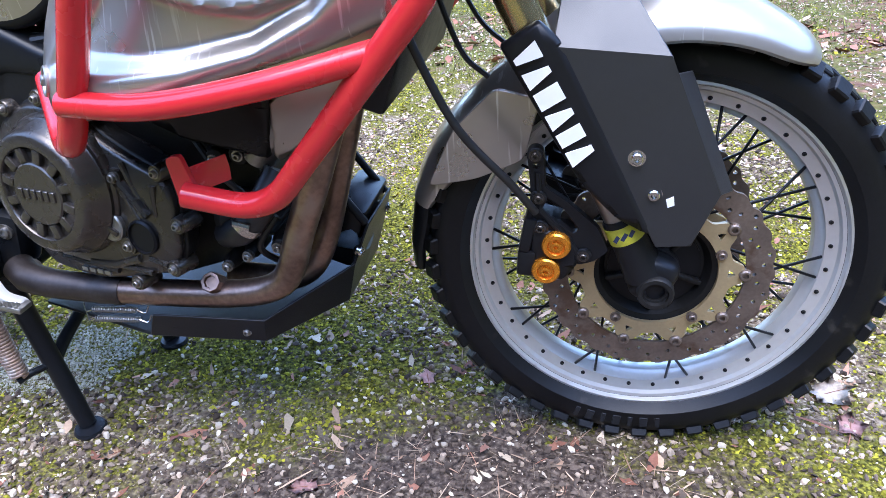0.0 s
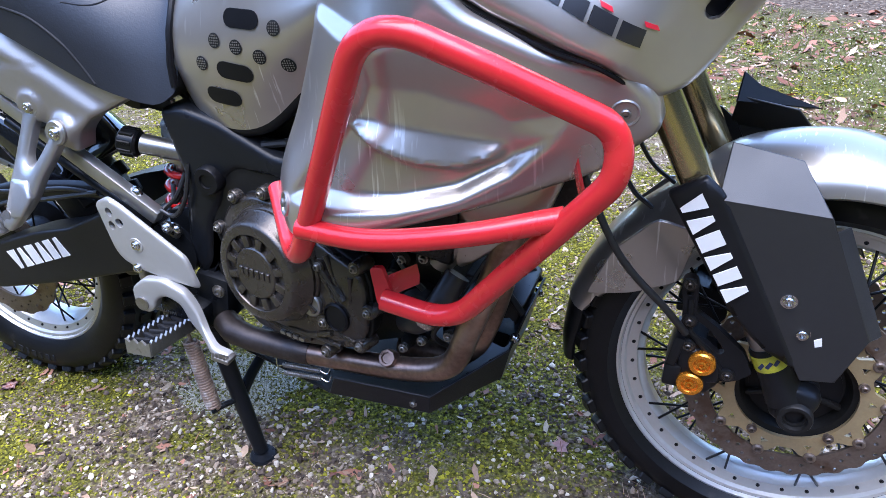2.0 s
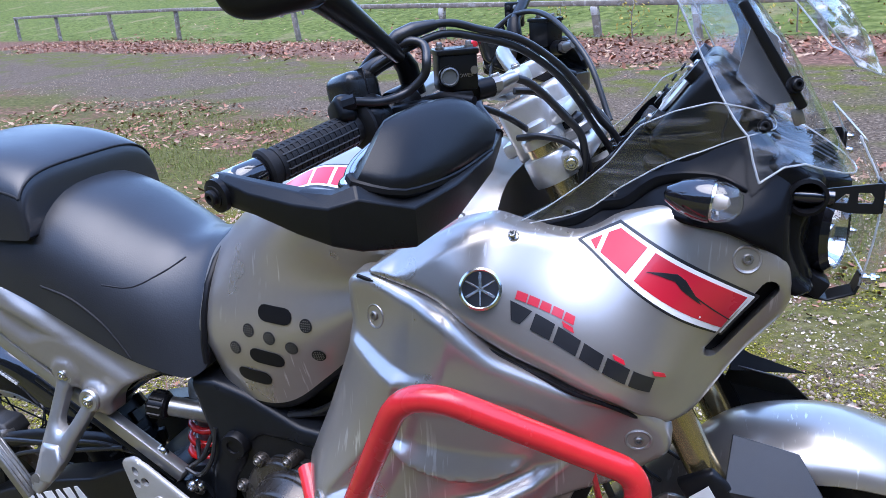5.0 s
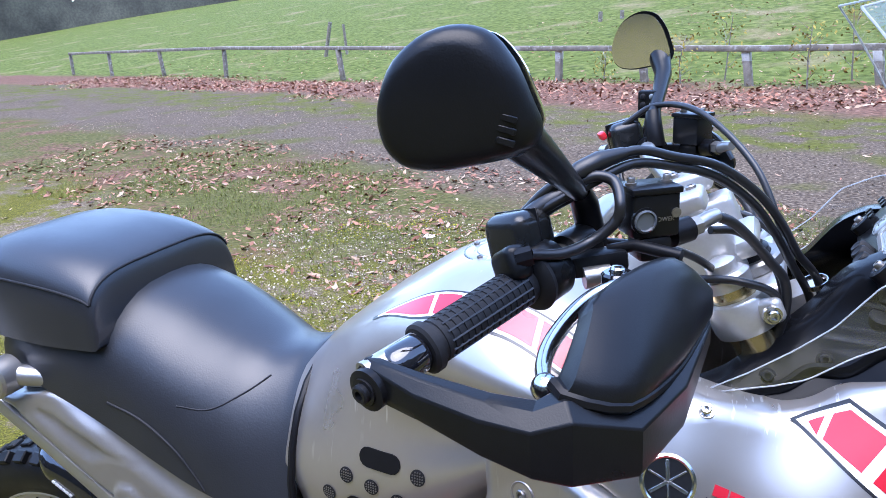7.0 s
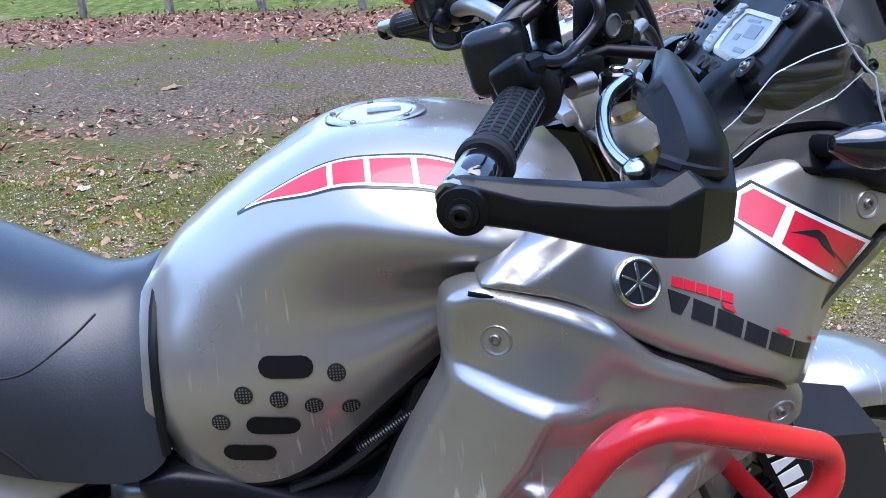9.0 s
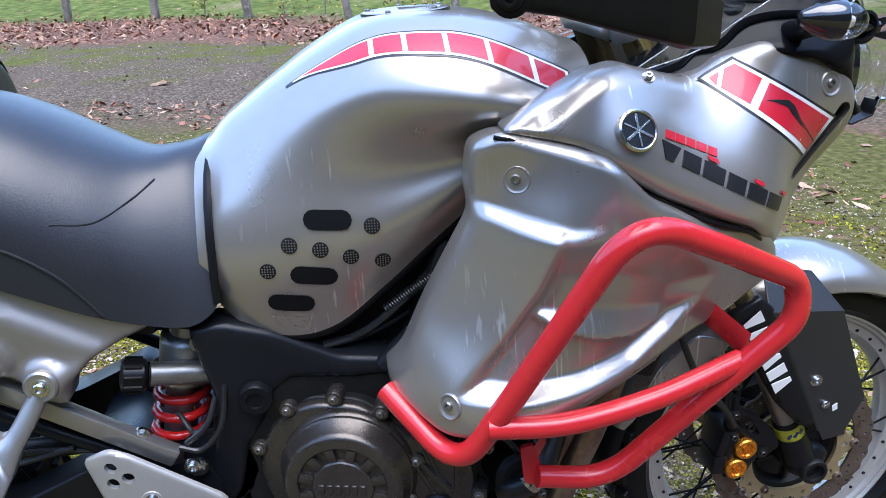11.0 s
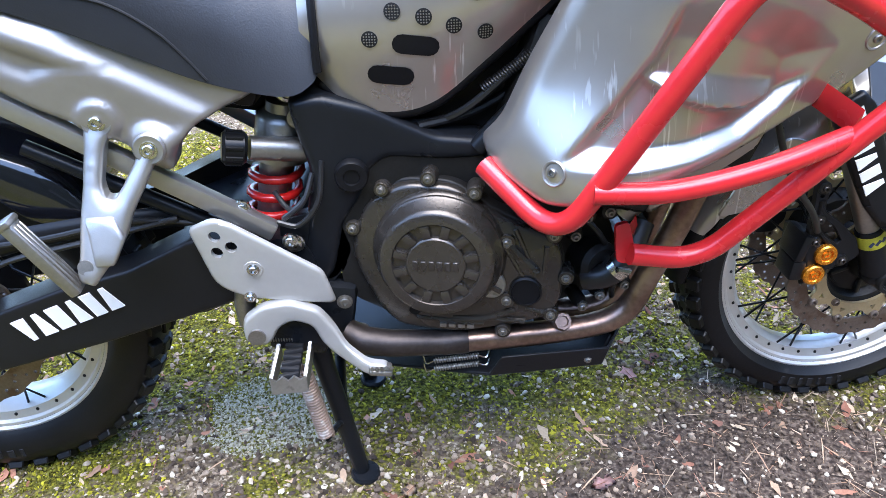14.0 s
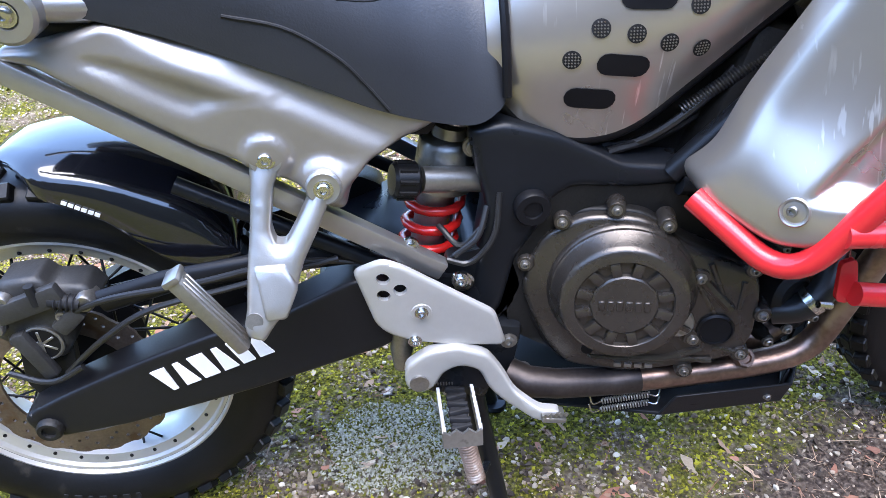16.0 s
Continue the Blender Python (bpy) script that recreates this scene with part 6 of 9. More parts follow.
tail_bm = shell(TAIL, tail_depth, 0.010, 0.04, 0.006)
tail_l = mirrored(tail_bm)
part("tail_panel", tail_bm, SILVER_MATT, bike, "matt silver side panel under the seat", 50)
part("tail_panel", tail_l, SILVER_MATT, bike, "matt silver side panel under the seat", 50)
part("seat_tray", box((0.46, 0.30, 0.05), (-1.20, 0, 0.79), (0, 20, 0), 0.02), PLASTIC, bike, "black plastic tray under the seats")
for s in (-1, 1):
    grab = part("grab_rail", tube(rounded([(-1.33, s * 0.150, 0.872), (-1.385, s * 0.180, 0.884), (-1.50, s * 0.205, 0.955), (-1.58, s * 0.15, 0.985)], 0.04, 6), 0.0165, 16), CAST, bike, "cast alloy grab rail")
    part("grab_boss", lathe([(0.030, -0.03), (0.030, 0.004), (0.026, 0.008), (0.014, 0.008), (0.012, 0.004), (0, 0.004)], (-1.390, s * 0.198, 0.882), (0, s, 0), 24), CAST, grab)
    part("grab_bolt", bolt((-1.390, s * 0.204, 0.882), 0.008, (0, s, 0)), CHROME, grab)


def peg_depth(x, z):
    return -0.185 - 0.5 * (0.70 - z)


HANGER = outline2([(-1.200, 0.709), (-1.194, 0.720), (-1.179, 0.725), (-1.166, 0.717), (-1.166, 0.694), (-1.177, 0.674), (-1.185, 0.632), (-1.181, 0.617), (-1.170, 0.616), (-1.158, 0.632), (-1.141, 0.658), (-1.136, 0.679), (-1.124, 0.686), (-1.111, 0.682), (-1.107, 0.667), (-1.118, 0.653), (-1.132, 0.628), (-1.151, 0.598), (-1.163, 0.570), (-1.177, 0.550), (-1.196, 0.530), (-1.205, 0.519), (-1.223, 0.525), (-1.226, 0.536), (-1.221, 0.553), (-1.216, 0.591), (-1.208, 0.633), (-1.202, 0.675)], 0.004, 2)
bracket = part("pillion_bracket", shell(HANGER, lambda x, z: peg_depth(x, z) - 0.004 * ease(signed((x, z), HANGER) / 0.008), 0.004, 0.020, 0.007), CAST, bike, "cast alloy pillion footrest hanger", 30)
for x, z in ((-1.181, 0.705), (-1.121, 0.671)):
    part("hanger_boss", lathe([(0.0205, -0.02), (0.0205, 0.004), (0.018, 0.007), (0.013, 0.006), (0, 0.006)], (x, peg_depth(x, z), z), (0, -1, 0.15), 24), CAST, bracket)
    part("hanger_bolt", bolt((x, peg_depth(x, z) - 0.006, z), 0.0075, (0, -1, 0.15)), CHROME, bracket)
part("hanger_pin", lathe([(0.010, -0.01), (0.010, 0.004), (0, 0.004)], (-1.213, peg_depth(-1.213, 0.543), 0.543), (0, -1, 0.4), 16), STEEL, bracket)
part("hanger_web", shell(outline2([(-1.207, 0.600), (-1.172, 0.600), (-1.160, 0.575), (-1.176, 0.545), (-1.200, 0.545)], 0.003, 2), lambda x, z: peg_depth(x, z) - 0.010, 0.005, 0.012, 0.010), CAST, bracket)
peg_m = Matrix.Translation((-1.257, -0.268, 0.563)) @ pose(0, 0, 0, 0, 61, 0)
rear_peg = part("pillion_peg", moved(box((0.118, 0.026, 0.017), bevel=0.004), peg_m), CAST_WORN, bike, "folded pillion footpeg of worn alloy")
for k in (-1, 0, 1):
    part("peg_groove", moved(box((0.104, 0.003, 0.003), (0, 0.0075 * k, 0.009), bevel=0.001, seg=1), peg_m), STEEL, rear_peg)
part("peg_end", moved(box((0.009, 0.029, 0.021), (-0.060, 0, 0), bevel=0.003), peg_m), CAST_WORN, rear_peg)
copy_l = mirrored(shell(HANGER, peg_depth, 0.004, 0.020, 0.015))
part("pillion_bracket", copy_l, CAST, bike, "cast alloy pillion footrest hanger")

# ---- swingarm ----
ARM = [(-1.572, 0.345), (-1.548, 0.358), (-1.501, 0.380), (-1.445, 0.403), (-1.383, 0.427), (-1.295, 0.456), (-1.205, 0.476), (-1.100, 0.522), (-1.060, 0.500), (-1.052, 0.425), (-1.070, 0.408), (-1.257, 0.355), (-1.436, 0.314), (-1.532, 0.303), (-1.562, 0.315)]
arm_bm = shell(outline2(ARM, 0.012, 3), lambda x, z: -0.172, 0.006, 0.055, 0.012)
arm_l = mirrored(arm_bm)
swing = part("swingarm", arm_bm, BLACK_PLATE, bike, "black swingarm with a white word mark")
part("swing_side", arm_l, BLACK_PLATE, swing)
part("swing_pivot", tube([(-0.99, -0.16, 0.455), (-0.99, 0.16, 0.455)], 0.05, 24), FRAME, swing)
part("swing_neck", box((0.16, 0.30, 0.10), (-1.075, 0, 0.44), (0, -20, 0), 0.02), FRAME, swing)
part("axle_end", lathe([(0.018, -0.01), (0.018, 0.004), (0.015, 0.008), (0.010, 0.008), (0.009, 0.003), (0, 0.003)], (-1.540, -0.174, 0.324), (0, -1, 0), 24), ENGINE_DARK, swing)
bars(swing, "word_mark", (-1.368, -0.1730, 0.369), (0.148, 0, 0.051), (-0.45, 0, 0.90), MARK, 0.040, (0, -1, 0), WHITE_DECAL, 0.001, "white block letters as plain shapes")
part("swing_brace", tube([(-1.43, -0.135, 0.500), (-1.34, -0.140, 0.525), (-1.20, -0.140, 0.540), (-1.08, -0.140, 0.545)], 0.017, 12, flat=0.6), BLACK_PLATE, swing)
for a in ([(-1.46, -0.15, 0.50), (-1.40, -0.165, 0.525), (-1.30, -0.165, 0.535), (-1.18, -0.16, 0.55), (-1.06, -0.15, 0.53)], [(-1.50, -0.15, 0.40), (-1.43, -0.17, 0.465), (-1.36, -0.17, 0.505), (-1.25, -0.165, 0.525), (-1.12, -0.16, 0.55)], [(-1.58, -0.14, 0.40), (-1.52, -0.16, 0.395), (-1.47, -0.165, 0.42)]):
    part("rear_hose", tube(smooth_line(a, 8), 0.0042, 8), HOSE, swing)

# rear caliper
rc = part("rear_caliper", shell(outline2([(-1.592, 0.470), (-1.586, 0.505), (-1.560, 0.520), (-1.548, 0.542), (-1.500, 0.546), (-1.488, 0.530), (-1.446, 0.528), (-1.432, 0.505), (-1.452, 0.485), (-1.478, 0.478), (-1.484, 0.440), (-1.500, 0.415), (-1.545, 0.412), (-1.566, 0.440)], 0.006, 3), lambda x, z: -0.138 + 0.05 * max(0, 0.40 - z), 0.010, 0.05, 0.02), CALIPER, bike, "dusty black rear brake caliper")
part("caliper_badge", lathe([(0.028, -0.003), (0.028, 0.003), (0.0255, 0.0042), (0.0235, 0.0028), (0, 0.0028)], (-1.522, -0.139, 0.446), (0, -1, 0), 32), CAST_WORN, rc, "round alloy badge")
part("badge_ground", lathe([(0.0234, 0.003), (0.0234, 0.0034), (0, 0.0034)], (-1.522, -0.139, 0.446), (0, -1, 0), 32), BLACK, rc)
for k in range(6):
    part("badge_ray", box((0.0035, 0.0014, 0.020), (-1.522 + 0.0105 * math.sin(k * math.pi / 3), -0.1428, 0.446 + 0.0105 * math.cos(k * math.pi / 3)), (0, 60 * k, 0), 0.0005, 1), CAST_WORN, rc)
for x, z, r in ((-1.500, 0.520, 0.012), (-1.545, 0.520, 0.011), (-1.447, 0.508, 0.013), (-1.563, 0.478, 0.008), (-1.480, 0.492, 0.008)):
    part("caliper_boss", lathe([(r, -0.02), (r, 0.008), (r * 0.8, 0.012), (r * 0.5, 0.012), (0, 0.008)], (x, -0.140, z), (0, -1, 0.1), 16), STEEL, rc)
part("caliper_bridge", plate(outline2([(-1.560, 0.440), (-1.490, 0.440), (-1.500, 0.370), (-1.520, 0.335), (-1.556, 0.335), (-1.572, 0.370)], 0.010, 3), -0.128, -0.112), ENGINE_DARK, rc, "black caliper bracket", bevel=0.003)
for x, z in ((-1.585, 0.492), (-1.470, 0.512)):
    part("slide_pin", tube([(x - 0.018, -0.146, z + 0.006), (x + 0.018, -0.146, z - 0.004)], [0.010, 0.010], 14), SOFT_RUBBER, rc)
for k in range(4):
    part("pin_fold", lathe([(0.0105, -0.002), (0.0122, 0.0), (0.0105, 0.002)], (-1.480 + 0.007 * k, -0.146, 0.5145 - 0.0019 * k), (0.96, 0, -0.26), 16), SOFT_RUBBER, rc)
part("bleed_nipple", tube([(-1.503, -0.150, 0.515), (-1.503, -0.152, 0.545)], 0.006, 10), SOFT_RUBBER, rc)
for x0, z0, x1, z1, w in ((-1.560, 0.500, -1.470, 0.528, 0.030), (-1.545, 0.470, -1.520, 0.395, 0.022), (-1.490, 0.470, -1.455, 0.500, 0.024)):
    a, b = Vector((x0, -0.146, z0)), Vector((x1, -0.146, z1))
    part("caliper_rib", moved(box((w, 0.016, (b - a).length), bevel=0.005), Matrix.Translation((a + b) / 2) @ pose(0, 0, 0, 0, math.degrees(math.atan2(b.x - a.x, b.z - a.z)), 0)), CALIPER, rc)

# hugger
HUG_TOP = [(-1.545, 0.674), (-1.522, 0.681), (-1.467, 0.681), (-1.406, 0.669), (-1.345, 0.642), (-1.300, 0.618), (-1.276, 0.592), (-1.260, 0.566), (-1.254, 0.545)]
HUG_LOW = [(-1.534, 0.666), (-1.508, 0.662), (-1.478, 0.642), (-1.447, 0.627), (-1.406, 0.602), (-1.390, 0.585), (-1.367, 0.560), (-1.334, 0.532), (-1.290, 0.522), (-1.250, 0.536)]


def hugger_skin(thick):
    """A ridged mudguard: a crest line over the wheel and a side edge that drops deeper towards the front."""
    n = 26
    crest, foot = spread([(x, 0, z) for x, z in HUG_TOP], n), spread([(x, 0, z) for x, z in HUG_LOW], n)
    rings = []
    for k in range(n + 1):
        t = k / n
        half = 0.052 + 0.053 * ease(t / 0.22)
        a, b = crest[k], foot[k]
        ring = []
        for off in (0.0, -thick):
            row = []
            for v in (-1, -0.9, -0.72, -0.5, -0.25, 0, 0.25, 0.5, 0.72, 0.9, 1):
                fall = max(0.0, (abs(v) - 0.30) / 0.70) ** 1.5
                side = math.sin(min(1.0, abs(v) * 1.25) * math.pi / 2)
                p = a.lerp(b, fall)
                row.append(Vector((p.x, math.copysign(half * side, v) * (1 + off * 4) if v else 0.0, p.z + off)))
            ring.append(row)
        rings.append(ring[0] + ring[1][::-1])
    return loft(rings)


hugger = part("rear_hugger", hugger_skin(0.004), BLACK_GLOSS, bike, "glossy black rear hugger", 50)
bars(hugger, "maker_mark", (-1.450, -0.1065, 0.631), (0.040, 0.0, -0.023), (0.5, 0, 1), [(1, 1, 1)] * 6, 0.004, (0, -1, 0.1), WHITE_DECAL, 0.002, gap=0.3)

# ---- shock ----
S0, S1 = Vector((-0.970, -0.075, 0.660)), Vector((-1.018, -0.075, 0.445))
shock = part("rear_shock", tube([S0, S0.lerp(S1, 0.25), S0.lerp(S1, 0.26), S1], [0.036, 0.036, 0.026, 0.022], 24), CAST_WORN, bike, "rear shock with a red spring")
part("spring", coil(S0.lerp(S1, 0.30), S1, 0.0355, 0.0066, 5.2, 12), SPRING, shock, "red coil spring")
part("spring_seat", lathe([(0.045, 0), (0.045, 0.008), (0.03, 0.012), (0.0, 0.012)], S0.lerp(S1, 0.24), S1 - S0, 28), CAST_WORN, shock)
part("preload_body", tube([(-1.010, -0.142, 0.640), (-0.935, -0.120, 0.622)], 0.0165, 20), CAST_WORN, shock)
knob = lathe([(0.0, 0.0), (0.019, 0.001), (0.0225, 0.005), (0.0225, 0.03), (0.019, 0.034), (0, 0.034)], (-1.046, -0.150, 0.647), (0.95, 0.2, -0.2), 20)
part("preload_knob", knob, PLASTIC, shock, "black ribbed preload knob")
for k in range(10):
    a = k * 2 * math.pi / 10
    c = Vector((-1.030, -0.1466, 0.6435)) + frame_to((0.95, 0.2, -0.2)) @ Vector((0.0225 * math.cos(a), 0.0225 * math.sin(a), 0))
    part("knob_rib", tube([c - Vector((0.95, 0.2, -0.2)) * 0.011, c + Vector((0.95, 0.2, -0.2)) * 0.011], 0.0028, 6), PLASTIC, shock)
part("shock_bolt", bolt((-0.973, -0.140, 0.628), 0.007), STEEL, shock)
part("shock_bolt", bolt((-0.943, -0.130, 0.672), 0.009), STEEL, shock)
part("shock_head", lathe([(0.030, -0.020), (0.036, -0.016), (0.036, 0.004), (0.031, 0.012), (0.024, 0.016), (0.024, 0.030), (0, 0.030)], S0 + Vector((0, -0.01, -0.005)), (0.2, 0, 1), 28), CAST_WORN, shock)
part("shock_eye", tube([(-0.955, -0.095, 0.700), (-0.955, 0.0, 0.700)], 0.018, 18), STEEL, shock)
part("shock_cap", lathe([(0.014, -0.004), (0.014, 0.005), (0.009, 0.006), (0.008, 0.002), (0, 0.002)], (-0.955, -0.098, 0.700), (0, -1, 0), 18), CHROME, shock)
for a in ([(-0.93, -0.15, 0.60), (-0.945, -0.165, 0.565), (-0.975, -0.165, 0.540)], [(-0.915, -0.155, 0.62), (-0.925, -0.168, 0.565), (-0.955, -0.168, 0.53), (-0.985, -0.165, 0.535)], [(-0.99, -0.12, 0.56), (-0.965, -0.15, 0.545), (-0.935, -0.155, 0.575)]):
    part("shock_hose", tube(smooth_line(a, 8), 0.004, 8), HOSE, shock)
part("yellow_tag", box((0.03, 0.002, 0.022), (-0.992, -0.090, 0.545), (0, 20, 0)), YELLOW, shock)

# ---- rider's controls on the right ----
guard = part("heel_guard", shell(outline2([(-1.104, 0.545), (-1.066, 0.563), (-1.045, 0.556), (-0.928, 0.470), (-0.913, 0.412), (-0.985, 0.422), (-1.035, 0.434), (-1.068, 0.448), (-1.082, 0.462)], 0.010, 3), lambda x, z: -0.200 + 0.2 * max(0, -1.05 - x), 0.006, 0.008, 0.012, [ring2(-1.067, 0.536, 0.0085, 14), ring2(-1.047, 0.520, 0.0085, 14), ring2(-1.068, 0.511, 0.0085, 14)]), SHIELD, bike, "silver heel guard, scuffed, with three holes")
part("guard_dish", lathe([(0.015, -0.003), (0.013, 0.0015), (0.009, 0.0012), (0, 0.001)], (-1.023, -0.200, 0.482), (0, -1, 0), 24), SHIELD, guard)
part("guard_bolt", bolt((-1.023, -0.200, 0.482), 0.0066), CHROME, guard)
part("guard_bolt", bolt((-1.034, -0.200, 0.437), 0.0060), CHROME, guard)
part("guard_bolt", bolt((-1.030, -0.165, 0.560), 0.008), CHROME, guard)
pedal = part("brake_pedal", shell(outline2([(-1.030, 0.352), (-1.052, 0.366), (-1.050, 0.402), (-1.020, 0.424), (-0.980, 0.428), (-0.940, 0.410), (-0.918, 0.374), (-0.906, 0.348), (-0.872, 0.328), (-0.846, 0.322), (-0.846, 0.306), (-0.880, 0.308), (-0.922, 0.326), (-0.940, 0.350), (-0.952, 0.384), (-0.978, 0.396), (-1.000, 0.386), (-1.012, 0.362)], 0.010, 3), lambda x, z: -0.212 - 0.03 * ease((x + 0.93) / 0.06), 0.006, 0.016, 0.010), SHIELD, bike, "cast alloy brake pedal")
part("pedal_pin", lathe([(0.013, -0.01), (0.013, 0.003), (0.007, 0.003), (0, 0.001)], (-1.033, -0.212, 0.374), (0, -1, 0), 20), STEEL, pedal)
part("toe_pad", box((0.034, 0.026, 0.009), (-0.858, -0.240, 0.318), (0, 10, 0), 0.003), CAST_WORN, pedal)
for k in range(5):
    part("toe_tooth", lathe([(0.004, 0), (0.0, 0.007)], (-0.870 + 0.007 * k, -0.250, 0.326), (0, -0.3, 1), 4), CAST_WORN, pedal)
part("master_cylinder", tube([(-1.040, -0.165, 0.470), (-1.052, -0.165, 0.400), (-1.056, -0.165, 0.365)], [0.018, 0.016, 0.010], 16), STEEL, bike, "dull rear master cylinder")
part("return_spring", coil((-1.040, -0.185, 0.352), (-0.985, -0.185, 0.346), 0.005, 0.0012, 14, 6), STEEL, pedal)


def foot_peg(side):
    m = Matrix.Translation((-0.985, side * 0.235, 0.335)) @ pose(0, 0, 0, -8 * side * -1, 0, 0)
    peg = part("foot_peg", moved(box((0.024, 0.100, 0.012), bevel=0.004), m), SOFT_RUBBER, bike, "serrated alloy footpeg with a rubber pad")
    for sx in (-1, 1):
        pts = [(-0.052, -0.012), (-0.052, 0.010)]
        for k in range(9):
            y = -0.052 + 0.104 * (k + 1) / 9
            pts += [(y - 0.0058, 0.016), (y, 0.008)]
        pts += [(0.052, -0.012)]
        b = plate(pts, -0.0022, 0.0022, (), 0.03)
        moved(b, m @ Matrix.Translation((0.0235 * sx, 0, 0)) @ pose(0, 0, 0, 0, 0, 90))
        part("peg_rail", b, STEEL, peg)
    pts = [(-0.025, -0.012), (-0.025, 0.014), (-0.0165, 0.008), (-0.008, 0.015), (0, 0.008), (0.008, 0.015), (0.0165, 0.008), (0.025, 0.014), (0.025, -0.012)]
    part("peg_rail", moved(plate(pts, -0.0022, 0.0022, (), 0.03), m @ Matrix.Translation((0, side * 0.053, 0))), CAST_WORN, peg)
    for k in range(6):
        part("rubber_ridge", moved(box((0.028, 0.007, 0.009), (0, -0.042 + 0.0165 * k, 0.008), (0, 0, 12 * (-1) ** k), 0.002), m), SOFT_RUBBER, peg)
    part("peg_hinge", moved(box((0.034, 0.03, 0.03), (0, -side * 0.066, 0.004), bevel=0.006), m), STEEL, peg)
    return peg


foot_peg(-1), foot_peg(1)
part("peg_mount", box((0.09, 0.05, 0.06), (-0.975, -0.165, 0.350), (0, 15, 0), 0.01), FRAME, chassis)

# ---- centre stand ----
stand = part("centre_stand", tube([(-0.962, -0.145, 0.330), (-0.950, -0.145, 0.250), (-0.912, -0.145, 0.012)], [0.018, 0.0165, 0.0145], 18), FRAME, bike, "black tubular centre stand on the ground")
part("stand_leg", tube([(-0.962, 0.130, 0.330), (-0.945, 0.125, 0.250), (-0.893, 0.105, 0.012)], [0.018, 0.0165, 0.0145], 18), FRAME, stand)
part("stand_foot", lathe([(0.0, 0.0), (0.026, 0.0), (0.027, 0.004), (0.024, 0.009), (0, 0.010)], (-0.905, -0.150, 0.002), (0.06, -0.05, 1), 20), FRAME, stand)
part("stand_foot", lathe([(0.0, 0.0), (0.026, 0.0), (0.027, 0.004), (0.024, 0.009), (0, 0.010)], (-0.888, 0.102, 0.002), (0.06, 0.05, 1), 20), FRAME, stand)
part("cross_tube", tube(smooth_line([(-0.931, -0.145, 0.140), (-0.936, -0.08, 0.165), (-0.935, 0.04, 0.20), (-0.930, 0.118, 0.180)], 8), 0.0105, 14), FRAME, stand)
part("cross_tube", tube([(-0.958, -0.145, 0.300), (-0.958, 0.13, 0.300)], 0.017, 16), FRAME, stand)
part("stand_tang", tube(smooth_line([(-0.932, -0.150, 0.140), (-0.948, -0.178, 0.142), (-0.962, -0.192, 0.135)], 5), 0.006, 10), FRAME, stand)
sp0, sp1 = Vector((-0.985, -0.178, 0.300)), Vector((-0.958, -0.190, 0.145))
part("stand_spring", coil(sp0.lerp(sp1, 0.12), sp1, 0.0115, 0.0030, 26, 8), RUSTY, stand, "rusty return spring")
part("spring_hook", tube([sp0, sp0.lerp(sp1, 0.14)], 0.0035, 10), RUSTY, stand)

# ---- handlebar ----
HALF_BAR = [(-0.428, 0.0, 1.140), (-0.432, 0.06, 1.142), (-0.464, 0.10, 1.166), (-0.482, 0.135, 1.176), (-0.490, 0.20, 1.171), (-0.501, 0.270, 1.157), (-0.598, 0.452, 1.122)]
bar_line = [(x, -y, z) for x, y, z in HALF_BAR[:0:-1]] + HALF_BAR
bar = part("handlebar", tube(rounded(bar_line, 0.035, 5), 0.0115, 16), CAST, bike, "tapered alloy handlebar")
for s in (-1, 1):
    part("bar_riser", box((0.066, 0.050, 0.080), (-0.390, s * 0.058, 1.100), (0, -25, 0), 0.010, 3), CAST_BRIGHT, bar)
    part("riser_cap", box((0.058, 0.050, 0.024), (-0.424, s * 0.056, 1.156), (0, -22, 0), 0.007, 3), CAST_BRIGHT, bar)
    for dx in (-0.014, 0.014):
        part("riser_bolt", bolt((-0.426 + dx, s * 0.052, 1.167 + dx * 0.35), 0.0055, (-0.3, 0, 1)), STEEL, bar)
part("bar_plate", box((0.075, 0.16, 0.020), (-0.392, 0, 1.082), (0, -25, 0), 0.006), CAST_BRIGHT, bar)
part("cross_cover", box((0.05, 0.10, 0.022), (-0.365, -0.03, 1.112), (0, -25, 0), 0.008), CAST_BRIGHT, bar)
part("ignition_lock", lathe([(0.024, -0.02), (0.024, 0.008), (0.020, 0.012), (0.012, 0.012), (0.010, 0.008), (0, 0.008)], (-0.352, -0.028, 1.094), (-0.4, -0.1, 1), 24), BLACK, bar)
part("lock_surround", lathe([(0.034, -0.012), (0.034, -0.002), (0.031, 0.001), (0.025, 0.001), (0.024, -0.006)], (-0.352, -0.028, 1.094), (-0.4, -0.1, 1), 28), CAST_WORN, bar)
part("lock_badge", lathe([(0.0105, 0.0085), (0.0105, 0.0095), (0, 0.0095)], (-0.352, -0.028, 1.094), (-0.4, -0.1, 1), 3), CAST, bar)


